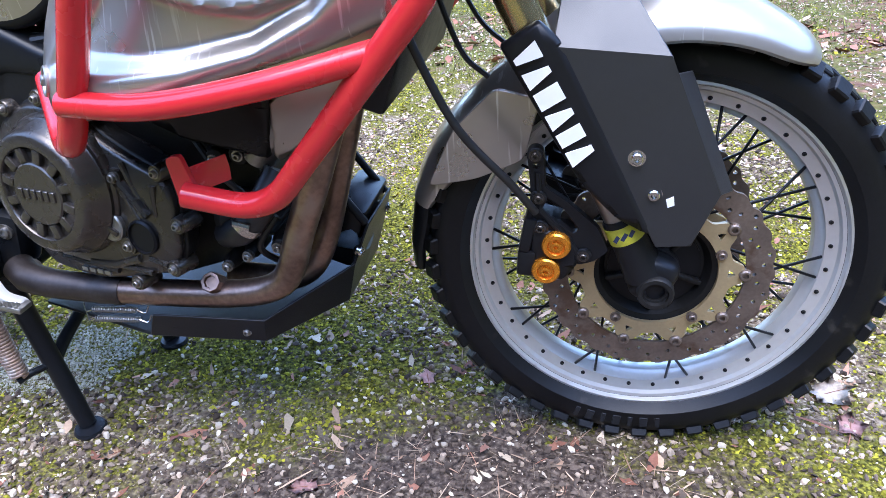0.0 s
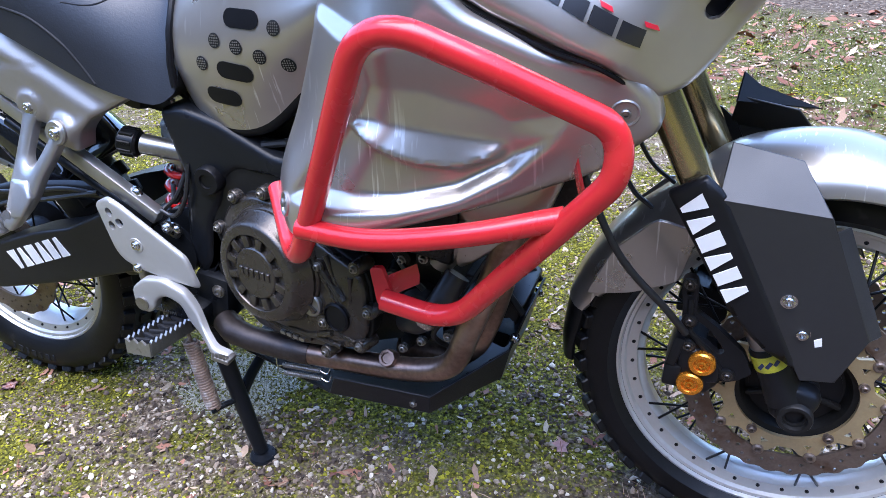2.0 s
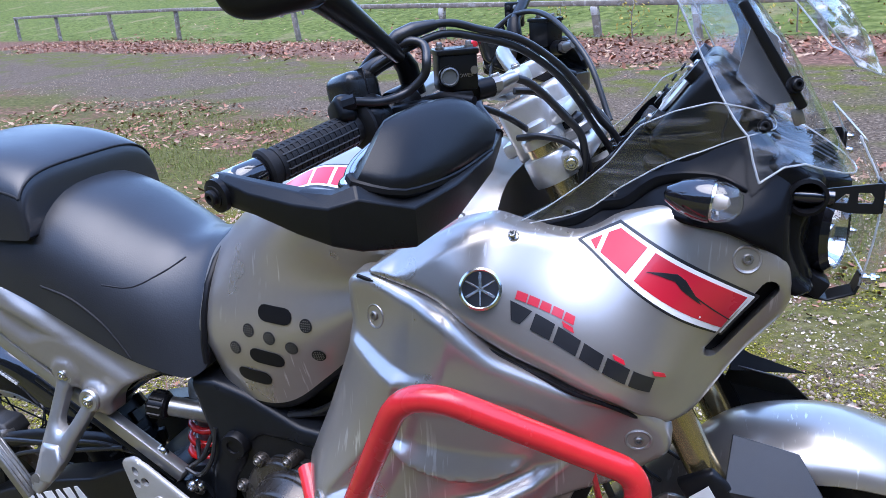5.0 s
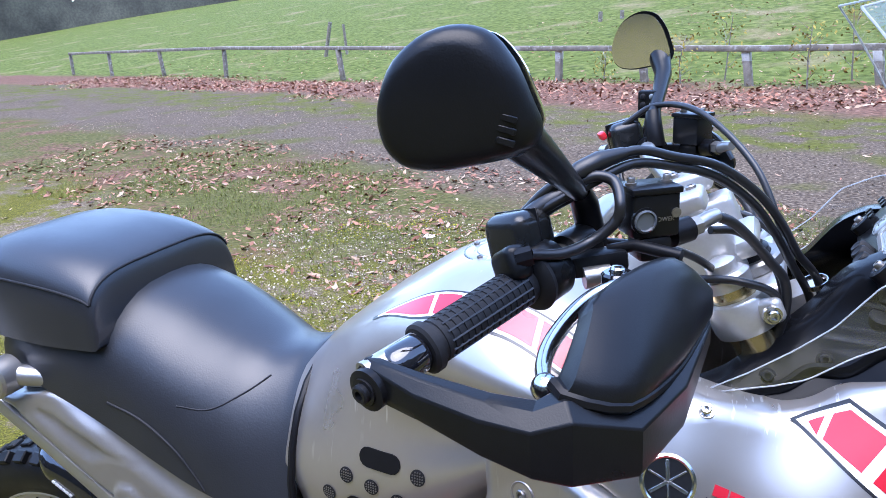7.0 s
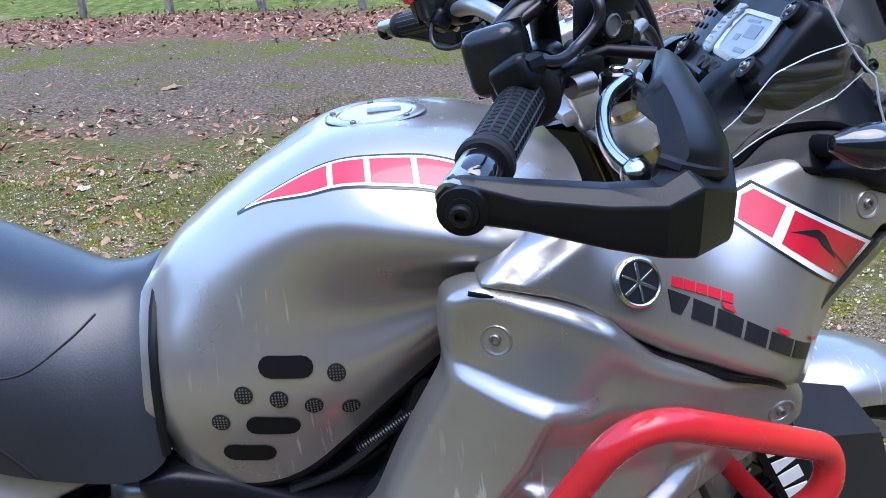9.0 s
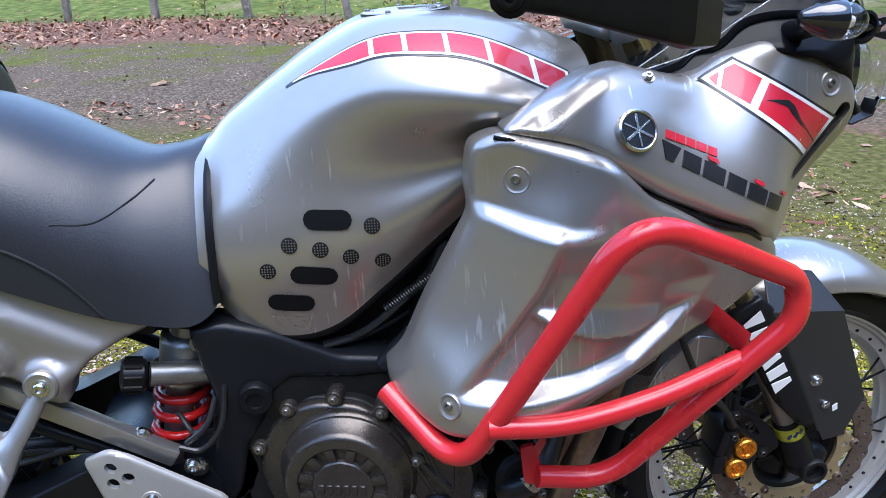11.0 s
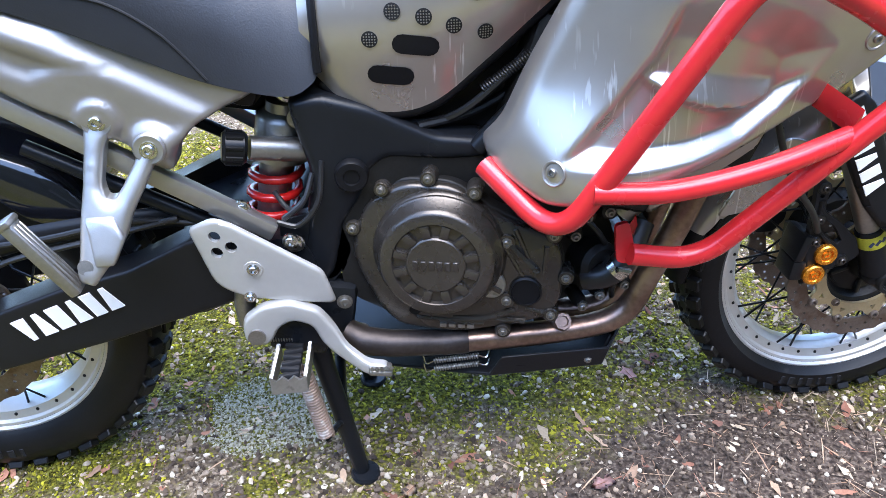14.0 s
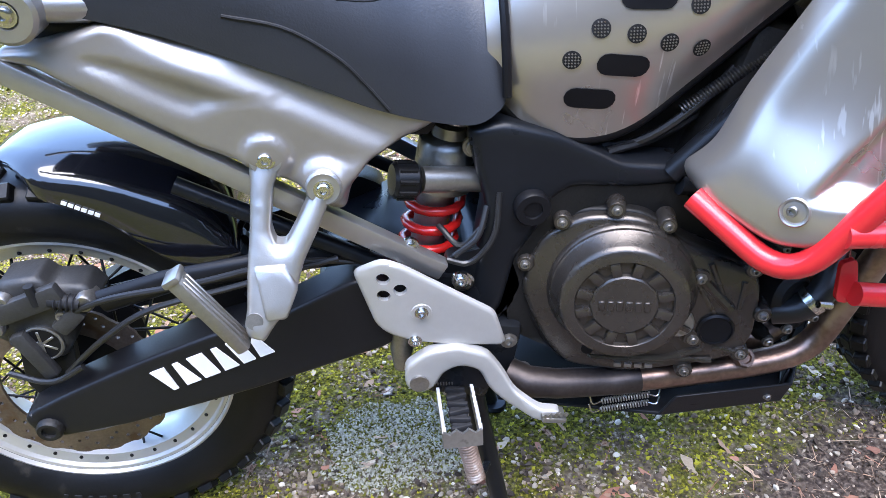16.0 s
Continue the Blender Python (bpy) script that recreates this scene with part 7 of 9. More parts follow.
def grip_end(side):
    m = lambda p: Vector((p[0], -side * p[1], p[2]))  # noqa: E731
    a, b = m((-0.517, -0.302, 1.1505)), m((-0.572, -0.412, 1.1275))
    way = (b - a).normalized()
    length = (b - a).length
    g = part("grip", lathe([(0.012, 0), (0.027, 0.0), (0.028, 0.004), (0.024, 0.008), (0.0165, 0.010), (0.0168, length * 0.5), (0.0165, length - 0.010), (0.0205, length - 0.008), (0.0205, length - 0.002), (0.018, length), (0.012, length)], a, way, 32), SOFT_RUBBER, bike, "black ribbed rubber grip")
    me_rows = 15
    for k in range(me_rows):
        c = a + way * (0.016 + (length - 0.032) * k / (me_rows - 1))
        part("grip_rib", lathe([(0.0166, -0.0024), (0.0176, -0.0018), (0.0176, 0.0018), (0.0166, 0.0024)], c, way, 28), SOFT_RUBBER, g)
    for k in range(14):
        u = frame_to(way) @ Vector((math.cos(k * 0.4488), math.sin(k * 0.4488), 0)) * 0.0172
        part("grip_groove", tube([a + way * 0.018 + u, a + way * (length - 0.018) + u], 0.0010, 4), HOSE, g)
    part("bar_weight", lathe([(0.0145, 0), (0.0155, 0.002), (0.0155, 0.026), (0.013, 0.030), (0, 0.030)], b + way * 0.001, way, 24), BLACK_GLOSS, g, "glossy black bar-end weight")
    at = m((-0.534, -0.277, 1.174))
    sw = part("switch_housing", moved(box((0.050, 0.046, 0.054), bevel=0.013, seg=4), Matrix.Translation(at) @ pose(0, 0, 0, 0, -14, -side * -27)), SWITCH_BOX, bike, "black switch housing")
    part("housing_seam", moved(box((0.0515, 0.0015, 0.0555), bevel=0.0005, seg=1), Matrix.Translation(at) @ pose(0, 0, 0, 0, -14, -side * -27)), BLACK, sw)
    part("housing_wedge", moved(box((0.030, 0.040, 0.030), bevel=0.009, seg=3), Matrix.Translation(m((-0.522, -0.268, 1.150))) @ pose(0, 0, 0, 0, 25, -side * -27)), PLASTIC, sw)
    if side > 0:
        part("starter_button", moved(box((0.010, 0.018, 0.012), bevel=0.003), Matrix.Translation(m((-0.566, -0.262, 1.180))) @ pose(0, 0, 0, 0, -30, -side * -28)), SWITCH_RED, sw)
    # the throttle drum's case with its cable entry
    part("drum_case", lathe([(0.013, -0.012), (0.024, -0.012), (0.026, -0.009), (0.026, 0.009), (0.024, 0.012), (0.013, 0.012)], a - way * 0.014, way, 28), PLASTIC, sw)
    part("cable_entry", moved(box((0.036, 0.022, 0.030), bevel=0.008, seg=3), Matrix.Translation(m((-0.530, -0.318, 1.166))) @ pose(0, 0, 0, 0, -30, -side * -40)), PLASTIC, sw)
    part("entry_nut", tube([m((-0.524, -0.326, 1.174)), m((-0.512, -0.321, 1.177))], 0.0085, 8), BLACK, sw)
    part("perch", moved(box((0.050, 0.022, 0.020), bevel=0.005, seg=2), Matrix.Translation(m((-0.470, -0.270, 1.158))) @ pose(0, 0, 0, 0, -6, -side * 22)), PLASTIC, sw)
    part("perch_clamp", lathe([(0.012, -0.014), (0.0195, -0.014), (0.0205, -0.011), (0.0205, 0.011), (0.0195, 0.014), (0.012, 0.014)], a - way * 0.058, way, 24), PLASTIC, sw)
    part("lever_pivot", lathe([(0.013, -0.016), (0.013, 0.004), (0.011, 0.006), (0.007, 0.006), (0.006, 0.003), (0, 0.003)], m((-0.447, -0.306, 1.157)), (0, 0, 1), 22), BLACK_GLOSS, sw)
    part("pivot_screw", bolt(m((-0.447, -0.306, 1.161)), 0.0058, (0, 0, 1)), CHROME, sw)
    part("brake_switch", tube([m((-0.478, -0.286, 1.148)), m((-0.458, -0.276, 1.150))], 0.0095, 14), CAST_WORN, sw)
    lever = part("hand_lever", tube(smooth_line([m(p) for p in ((-0.436, -0.304, 1.156), (-0.446, -0.318, 1.154), (-0.462, -0.334, 1.149), (-0.474, -0.358, 1.141), (-0.481, -0.386, 1.132), (-0.481, -0.407, 1.125), (-0.476, -0.424, 1.120))], 8), 0.0076, 14, flat=0.75), LEVER, bike, "polished alloy lever")
    ball = bmesh.new()
    bmesh.ops.create_uvsphere(ball, u_segments=16, v_segments=10, radius=0.0105)
    part("lever_ball", moved(ball, Matrix.Translation(m((-0.474, -0.427, 1.119)))), LEVER, lever)
    return g


grip_end(-1), grip_end(1)

# brake fluid reservoirs
for s in (-1, 1):
    at = pose(-0.434, s * 0.232, 1.1945, 0, 0, -s * 32)
    res = part("fluid_reservoir", moved(box((0.042, 0.036, 0.040), bevel=0.0035), at), PLASTIC, bike, "black brake fluid reservoir with a sight glass")
    part("reservoir_lid", moved(box((0.0450, 0.0390, 0.006), (0, 0, 0.0205), bevel=0.0016), at), PLASTIC, res)
    for dx, dy in ((-0.016, 0.0), (0.016, 0.0)):
        part("lid_screw", moved(bolt((dx, dy, 0.0245), 0.0032, (0, 0, 1)), at), STEEL, res)
    part("sight_glass", lathe([(0.0100, -0.006), (0.0100, 0.0022), (0.0084, 0.003), (0.0076, 0.001), (0, 0.001)], at @ Vector((-0.011, s * 0.0180, -0.004)), at.to_3x3() @ Vector((0, s, 0)), 22), DIAL, res)
    part("sight_ring", lathe([(0.0118, -0.002), (0.0118, 0.0012), (0.0104, 0.0016), (0.0102, -0.002)], at @ Vector((-0.011, s * 0.0180, -0.004)), at.to_3x3() @ Vector((0, s, 0)), 22), BLACK, res)
    part("level_screw", lathe([(0.0042, -0.001), (0.0042, 0.0014), (0, 0.0014)], at @ Vector((0.0165, s * 0.0180, 0.001)), at.to_3x3() @ Vector((0, s, 0)), 14), STEEL, res)
    part("reservoir_foot", moved(box((0.030, 0.030, 0.022), (0.0, 0.004 * s, -0.030), bevel=0.005), at), PLASTIC, res)
    part("banjo_collar", tube([(-0.416, s * 0.222, 1.171), (-0.402, s * 0.207, 1.173)], [0.0115, 0.0115], 16), BLACK, res)
    part("banjo_bolt", tube([(-0.404, s * 0.209, 1.173), (-0.395, s * 0.199, 1.174)], [0.0092, 0.0092], 6), STEEL, res)
    part("banjo_neck", tube([(-0.398, s * 0.203, 1.173), (-0.388, s * 0.190, 1.178), (-0.380, s * 0.182, 1.180)], [0.0075, 0.0070, 0.0062], 12), CAST, res)
text = bpy.data.curves.new("lettering", "FONT")
text.body, text.size, text.extrude, text.align_x = "LOWER", 0.0052, 0.0003, "CENTER"
lower = new("lettering", text)
lower.data.materials.append(STEEL)
lower.parent, lower.matrix_basis = bpy.data.objects["fluid_reservoir"], pose(-0.434, -0.232, 1.1945, 0, 0, 32) @ Matrix.Translation((0.006, -0.0183, -0.0055)) @ pose(0, 0, 0, 90, 0, 0)

# cables and hoses over the dash
for pts, r in (
    ([(-0.535, -0.262, 1.196), (-0.515, -0.262, 1.216), (-0.487, -0.259, 1.233), (-0.449, -0.2183, 1.2432), (-0.4187, -0.1862, 1.2328), (-0.3821, -0.1471, 1.217), (-0.3472, -0.11, 1.1841), (-0.3233, -0.0846, 1.1485), (-0.3056, -0.0657, 1.1123), (-0.2823, -0.0409, 1.0751), (-0.272, -0.030, 1.02)], 0.0044),
    ([(-0.532, -0.270, 1.190), (-0.505, -0.268, 1.208), (-0.480, -0.256, 1.221), (-0.450, -0.220, 1.232), (-0.420, -0.186, 1.224), (-0.386, -0.147, 1.208), (-0.353, -0.110, 1.176), (-0.330, -0.085, 1.140), (-0.313, -0.066, 1.105), (-0.290, -0.045, 1.06), (-0.280, -0.035, 1.01)], 0.0044),
    ([(-0.513, -0.320, 1.177), (-0.492, -0.303, 1.174), (-0.473, -0.282, 1.179), (-0.455, -0.274, 1.194), (-0.451, -0.272, 1.209), (-0.458, -0.258, 1.224), (-0.473, -0.258, 1.229), (-0.49, -0.26, 1.222)], 0.0048),
    ([(-0.382, -0.184, 1.179), (-0.369, -0.173, 1.172), (-0.354, -0.157, 1.155), (-0.335, -0.137, 1.127), (-0.319, -0.120, 1.102), (-0.315, -0.116, 1.071), (-0.322, -0.11, 1.03)], 0.0048),
    ([(-0.386, -0.170, 1.162), (-0.362, -0.150, 1.156), (-0.338, -0.128, 1.130), (-0.322, -0.105, 1.098), (-0.312, -0.09, 1.05)], 0.0040),
    ([(-0.395, -0.125, 1.098), (-0.36, -0.135, 1.102), (-0.325, -0.125, 1.086), (-0.318, -0.11, 1.04)], 0.0042),
    ([(-0.535, 0.262, 1.196), (-0.487, 0.259, 1.225), (-0.42, 0.19, 1.222), (-0.35, 0.12, 1.165), (-0.31, 0.08, 1.08)], 0.0044),
    ([(-0.445, 0.200, 1.150), (-0.40, 0.16, 1.140), (-0.36, 0.12, 1.12), (-0.33, 0.09, 1.06)], 0.0050),
    ([(-0.529, 0.262, 1.160), (-0.535, 0.250, 1.125), (-0.525, 0.232, 1.113), (-0.500, 0.205, 1.118), (-0.47, 0.17, 1.15)], 0.0036),
    ([(-0.47, -0.235, 1.165), (-0.43, -0.19, 1.150), (-0.40, -0.14, 1.125), (-0.37, -0.10, 1.09)], 0.0040),
    ([(-0.44, 0.02, 1.09), (-0.38, 0.06, 1.12), (-0.32, 0.07, 1.09), (-0.29, 0.05, 1.03)], 0.0045),
):
    part("control_cable", tube(smooth_line(pts, 8), r, 10), HOSE, bike, "black control cable")
part("cable_boot", tube([(-0.496, -0.262, 1.228), (-0.487, -0.259, 1.233), (-0.474, -0.245, 1.239), (-0.456, -0.226, 1.2425)], [0.0055, 0.0085, 0.0085, 0.0055], 14), HOSE, bike, "rubber cable boot")
part("cable_elbow", tube(smooth_line([(-0.528, -0.268, 1.194), (-0.512, -0.262, 1.206), (-0.497, -0.254, 1.214)], 4), 0.0095, 14), HOSE, bike, "rubber elbow over the throttle cables")
part("cable_tie", lathe([(0.0125, -0.003), (0.0135, -0.003), (0.0135, 0.003), (0.0125, 0.003)], (-0.285, -0.042, 1.074), (0.3, 0.2, -0.9), 18), CHROME, bike, "steel ring round the cables")


# ---- hand guards ----
def hand_guard(side):
    m = lambda x, y, z: Vector((x, -side * y, z))  # noqa: E731
    # stations along the blade: x, y, foot, ridge, thickness
    rows = [(-0.608, -0.447, 1.106, 1.124, 0.012), (-0.602, -0.452, 1.102, 1.131, 0.013), (-0.585, -0.459, 1.104, 1.130, 0.014), (-0.555, -0.466, 1.099, 1.121, 0.016), (-0.506, -0.475, 1.085, 1.115, 0.022), (-0.471, -0.477, 1.076, 1.113, 0.026), (-0.446, -0.469, 1.070, 1.120, 0.028), (-0.408, -0.437, 1.065, 1.104, 0.030), (-0.386, -0.385, 1.076, 1.112, 0.028), (-0.376, -0.300, 1.098, 1.122, 0.022), (-0.386, -0.230, 1.108, 1.128, 0.016)]
    rings = []
    for i, (x, y, z0, z1, w) in enumerate(rows):
        a, b = rows[max(i - 1, 0)], rows[min(i + 1, len(rows) - 1)]
        n = Vector((-(b[1] - a[1]), b[0] - a[0], 0)).normalized()
        if n.dot(Vector((0.6, -1, 0))) < 0:
            n = -n
        rings.append([m(x + n.x * u, y + n.y * u, z) for u, z in ((-w, z0 + 0.006), (-w * 0.4, z0), (-0.002, z0 + 0.003), (0.0, z0 + 0.010), (0.0, z1), (-w * 0.45, z1 + (0.009 if 2 < i < 8 else 0.004)), (-w, z1 + (0.010 if 2 < i < 8 else 0.004)))])
    if side > 0:
        rings = [r[::-1] for r in rings]
    hg = part("hand_guard", loft(rings), PLASTIC, bike, "black plastic hand guard with a raised deflector", 20, 0.0015)
    foot = spread([m(*q) for q in ((-0.458, -0.446, 1.136), (-0.452, -0.456, 1.1345), (-0.430, -0.449, 1.127), (-0.411, -0.434, 1.122), (-0.390, -0.375, 1.121), (-0.376, -0.300, 1.127))], 14)
    head = spread([m(*q) for q in ((-0.453, -0.398, 1.166), (-0.447, -0.392, 1.1745), (-0.428, -0.350, 1.181), (-0.409, -0.310, 1.180), (-0.393, -0.290, 1.168), (-0.378, -0.277, 1.147))], 14)
    outer, inner = [], []
    for v in (0.0, 0.06, 0.14, 0.3, 0.5, 0.7, 0.86, 0.95, 1.0):
        row = []
        for k, (f, h) in enumerate(zip(foot, head)):
            q = f.lerp(h, v)
            swell = 0.0065 * math.sin(math.pi * v) ** 0.7 * math.sin(math.pi * (k + 0.6) / 15.2) ** 0.5
            lip = 0.004 * (max(0.0, 1 - v / 0.14) ** 2 + max(0.0, 1 - (1 - v) / 0.14) ** 2 + max(0.0, 1 - k / 1.2) ** 2)
            row.append(q + Vector((0.62, side * 0.62, 0.48)).normalized() * (swell - lip))
        outer.append(row)
        inner.append([q + Vector((-0.62, -side * 0.62, -0.48)).normalized() * 0.0035 for q in row])
    ring = [a + b[::-1] for a, b in zip(outer, inner)]
    part("deflector", loft(ring), PLASTIC, hg, "raised black wind deflector", 50)
    part("deflector_foot", tube([q + Vector((-0.006, -side * 0.004, -0.005)) for q in foot], 0.0055, 8), BLACK, hg)
    part("guard_bolt", bolt(m(-0.594, -0.462, 1.116), 0.007, (-0.3, side * 0.95, -0.1)), BLACK_PLATE, hg)
    part("guard_washer", lathe([(0.016, -0.004), (0.016, 0.0015), (0.011, 0.003), (0.009, 0.002), (0, 0.002)], m(-0.593, -0.459, 1.116), (-0.3, side * 0.95, -0.1), 22), BLACK, hg)
    part("guard_arm", tube([m(-0.39, -0.235, 1.125), m(-0.425, -0.19, 1.145), m(-0.44, -0.15, 1.160)], 0.008, 10), BLACK, hg)
    part("guard_strut", tube([m(-0.462, -0.262, 1.166), m(-0.440, -0.262, 1.172), m(-0.402, -0.272, 1.168)], 0.0055, 10), BLACK, hg)
    return hg


hand_guard(-1), hand_guard(1)

# ---- mirrors ----
MIRROR = outline2([(-0.583, 1.303), (-0.571, 1.336), (-0.550, 1.353), (-0.529, 1.358), (-0.508, 1.353), (-0.492, 1.332), (-0.478, 1.292), (-0.482, 1.279), (-0.497, 1.272), (-0.544, 1.264), (-0.567, 1.267), (-0.579, 1.279)], 0.012, 3)


def mirror(side):
    mid = (-0.530, 1.311)
    depth = lambda x, z: -0.408 - 0.030 * math.sqrt(max(0.0, 1 - ((x - mid[0]) / 0.075) ** 2 - ((z - mid[1]) / 0.075) ** 2)) + 0.25 * (x - mid[0])  # noqa: E731
    b = shell(MIRROR, depth, 0.012, 0.014, 0.007)
    if side > 0:
        b = mirrored(b)
    body = part("mirror", b, PLASTIC, bike, "black rear-view mirror seen from behind", 60)
    y = lambda v: -side * v  # noqa: E731
    part("mirror_neck", tube([(-0.500, y(-0.395), 1.285), (-0.490, y(-0.360), 1.262), (-0.489, y(-0.300), 1.235), (-0.490, y(-0.248), 1.212)], [0.017, 0.013, 0.010, 0.0085], 16), PLASTIC, body)
    part("mirror_stem", tube([(-0.4905, y(-0.250), 1.214), (-0.488, y(-0.236), 1.200), (-0.482, y(-0.232), 1.170)], [0.011, 0.0125, 0.0125], 16), BLACK, body)
    glass = part("mirror_glass", shell([(mid[0] + (x - mid[0]) * 0.92, mid[1] + (z - mid[1]) * 0.92) for x, z in MIRROR], lambda x, z: -0.394 + 0.25 * (x - mid[0]), 0.0, 0.003, 0.02) if side < 0 else mirrored(shell([(mid[0] + (x - mid[0]) * 0.92, mid[1] + (z - mid[1]) * 0.92) for x, z in MIRROR], lambda x, z: -0.394 + 0.25 * (x - mid[0]), 0.0, 0.003, 0.02)), REFLECTOR, body)
    if side < 0:
        for k in range(3):
            part("moulded_mark", box((0.016 - 0.002 * k, 0.0016, 0.0045), (-0.497, depth(-0.497, 1.293) - 0.0002, 1.300 - 0.0075 * k), (0, 18, 14), 0.0006, 1), PLASTIC, body)
    return body


mirror(-1), mirror(1)
remote = part("heater_switch", moved(box((0.034, 0.014, 0.042), bevel=0.004), pose(-0.502, 0.300, 1.222, 0, 0, -12)), PLASTIC, bike, "small black heated-grip control box with buttons")
for dx in (-0.008, 0.006):
    for dz in (-0.012, 0.0, 0.012):
        part("switch_button", moved(lathe([(0.0045, 0), (0.0045, 0.002), (0.003, 0.003), (0, 0.003)], (dx, -0.0068, dz), (0, -1, 0), 12), pose(-0.502, 0.300, 1.222, 0, 0, -12)), LCD if dx > 0 else SOFT_RUBBER, remote)
part("switch_stalk", tube([(-0.502, 0.300, 1.203), (-0.505, 0.285, 1.180), (-0.507, 0.280, 1.160)], 0.006, 10), BLACK, remote)

# ---- dash ----
DM = Matrix.Translation((-0.196, -0.035, 1.132)) @ Matrix(((0.0, 0.62, -0.785, 0), (-0.88, 0.0, 0.0, 0), (0.0, 0.785, 0.62, 0), (0, 0, 0, 1)))
face = [(-0.122, -0.040), (-0.108, -0.056), (-0.02, -0.066), (0.085, -0.066), (0.122, -0.050), (0.120, 0.044), (0.106, 0.056), (0.02, 0.058), (-0.098, 0.058), (-0.120, 0.044)]
dash = part("instrument_panel", moved(shell(outline2(face, 0.010, 3), lambda x, z: -0.016, 0.012, 0.085, 0.02), DM @ pose(0, 0, 0, -90, 0, 0)), PLASTIC, bike, "black instrument panel with a grey display")


def on_dash(bm):
    return moved(bm, DM @ pose(0, 0, 0, -90, 0, 0) @ Matrix.Translation((0, -0.0085, 0)))


lcd_rim = outline2([(-0.016, -0.030), (0.058, -0.037), (0.082, -0.012), (0.080, 0.026), (-0.010, 0.030), (-0.018, 0.005)], 0.006, 2)
lcd_in = outline2([(-0.004, -0.024), (0.055, -0.030), (0.075, -0.010), (0.073, 0.020), (0.000, 0.023), (-0.007, 0.003)], 0.005, 2)
part("display_frame", on_dash(shell(lcd_rim, lambda x, z: -0.0155, 0.003, 0.006, 0.03, [lcd_in])), DISPLAY_RIM, dash, "pale grey frame round the display")
part("display", on_dash(plate(lcd_in, -0.0140, -0.011)), LCD, dash, "grey liquid-crystal display")
for x, z, w, h in ((0.045, 0.004, 0.030, 0.016), (0.018, -0.006, 0.012, 0.008), (0.045, -0.020, 0.026, 0.005), (0.030, 0.016, 0.030, 0.003)):
    part("display_bar", on_dash(box((w, 0.0006, h), (x, -0.0143, z), (0, 0, 0))), DIAL, dash)
tach = outline2([(-0.050, -0.030), (-0.024, -0.033), (-0.024, 0.004), (-0.016, 0.035), (-0.040, 0.034), (-0.052, 0.008)], 0.006, 2)
part("tachometer", on_dash(shell(tach, lambda x, z: -0.0150, 0.002, 0.005, 0.03)), LCD, dash, "pale rev counter arc")
for k in range(9):
    z = -0.028 + 0.007 * k
    part("rev_tick", on_dash(box((0.009, 0.0006, 0.0016), (-0.040 + 0.00018 * (k - 3) ** 2 * 5, -0.0153, z), (0, 12 - 4 * k, 0))), DIAL, dash)
for r in range(4):
    for k in range(3):
        part("bezel_dimple", on_dash(lathe([(0.0042, -0.001), (0.0036, 0.0016), (0, 0.0018)], (-0.090 + 0.013 * k, -0.0195, -0.022 + 0.017 * r), (0, -1, 0), 8)), BLACK, dash)
for x, z in ((0.000, -0.0465), (0.018, -0.048), (0.040, -0.049)):
    part("dash_button", on_dash(lathe([(0.0085, -0.004), (0.0085, 0.010), (0.007, 0.012), (0.004, 0.0105), (0, 0.0105)], (x, -0.012, z), (0, -1, 0), 16)), SOFT_RUBBER, dash)
for x, z in ((-0.092, -0.036), (0.092, -0.036), (0.092, 0.034), (-0.090, 0.036)):
    part("dash_boss", on_dash(lathe([(0.0145, -0.006), (0.0135, 0.0055), (0.010, 0.0065), (0.009, 0.005), (0, 0.005)], (x, -0.012, z), (0, -1, 0), 10)), PLASTIC, dash)
    part("dash_screw", on_dash(bolt((x, -0.0165, z), 0.0042)), STEEL, dash)
for s in (-1, 1):
    part("dash_stay", tube([(-0.19, s * 0.10, 1.12), (-0.20, s * 0.11, 1.02)], 0.009, 8), BLACK, dash)

# ---- black cowl round the dash ----
COWL = field([(-0.40, 0.995, -0.195), (-0.37, 0.985, -0.205), (-0.328, 1.013, -0.150), (-0.30, 0.990, -0.200), (-0.279, 1.032, -0.142), (-0.25, 1.010, -0.190), (-0.20, 1.025, -0.200), (-0.10, 1.025, -0.185), (-0.085, 0.96, -0.180), (-0.231, 1.074, -0.126), (-0.25, 1.115, -0.112), (-0.16, 1.130, -0.120), (-0.118, 1.112, -0.138), (-0.18, 1.06, -0.160), (-0.09, 1.07, -0.150)])
cowl_bm = shell(outline2([(-0.408, 0.999), (-0.360, 1.013), (-0.320, 1.040), (-0.287, 1.070), (-0.274, 1.090), (-0.256, 1.111), (-0.226, 1.127), (-0.165, 1.129), (-0.120, 1.108), (-0.094, 1.080), (-0.078, 1.058), (-0.086, 1.030), (-0.084, 0.985), (-0.068, 0.948), (-0.052, 0.938), (-0.080, 0.930), (-0.105, 0.985), (-0.150, 1.010), (-0.215, 1.022), (-0.270, 1.006), (-0.325, 0.985), (-0.375, 0.998)], 0.012, 3), COWL, 0.014, 0.035, 0.011)
cowl_l = mirrored(cowl_bm)
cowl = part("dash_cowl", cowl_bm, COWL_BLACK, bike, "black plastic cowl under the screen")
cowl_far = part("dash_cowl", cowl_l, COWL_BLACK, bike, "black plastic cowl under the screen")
for x, z in ((-0.279, 1.032), (-0.328, 1.013)):
    part("cowl_clip", bolt((x, COWL(x, z), z), 0.0055, (0, -0.9, 0.4)), SOFT_RUBBER, cowl)
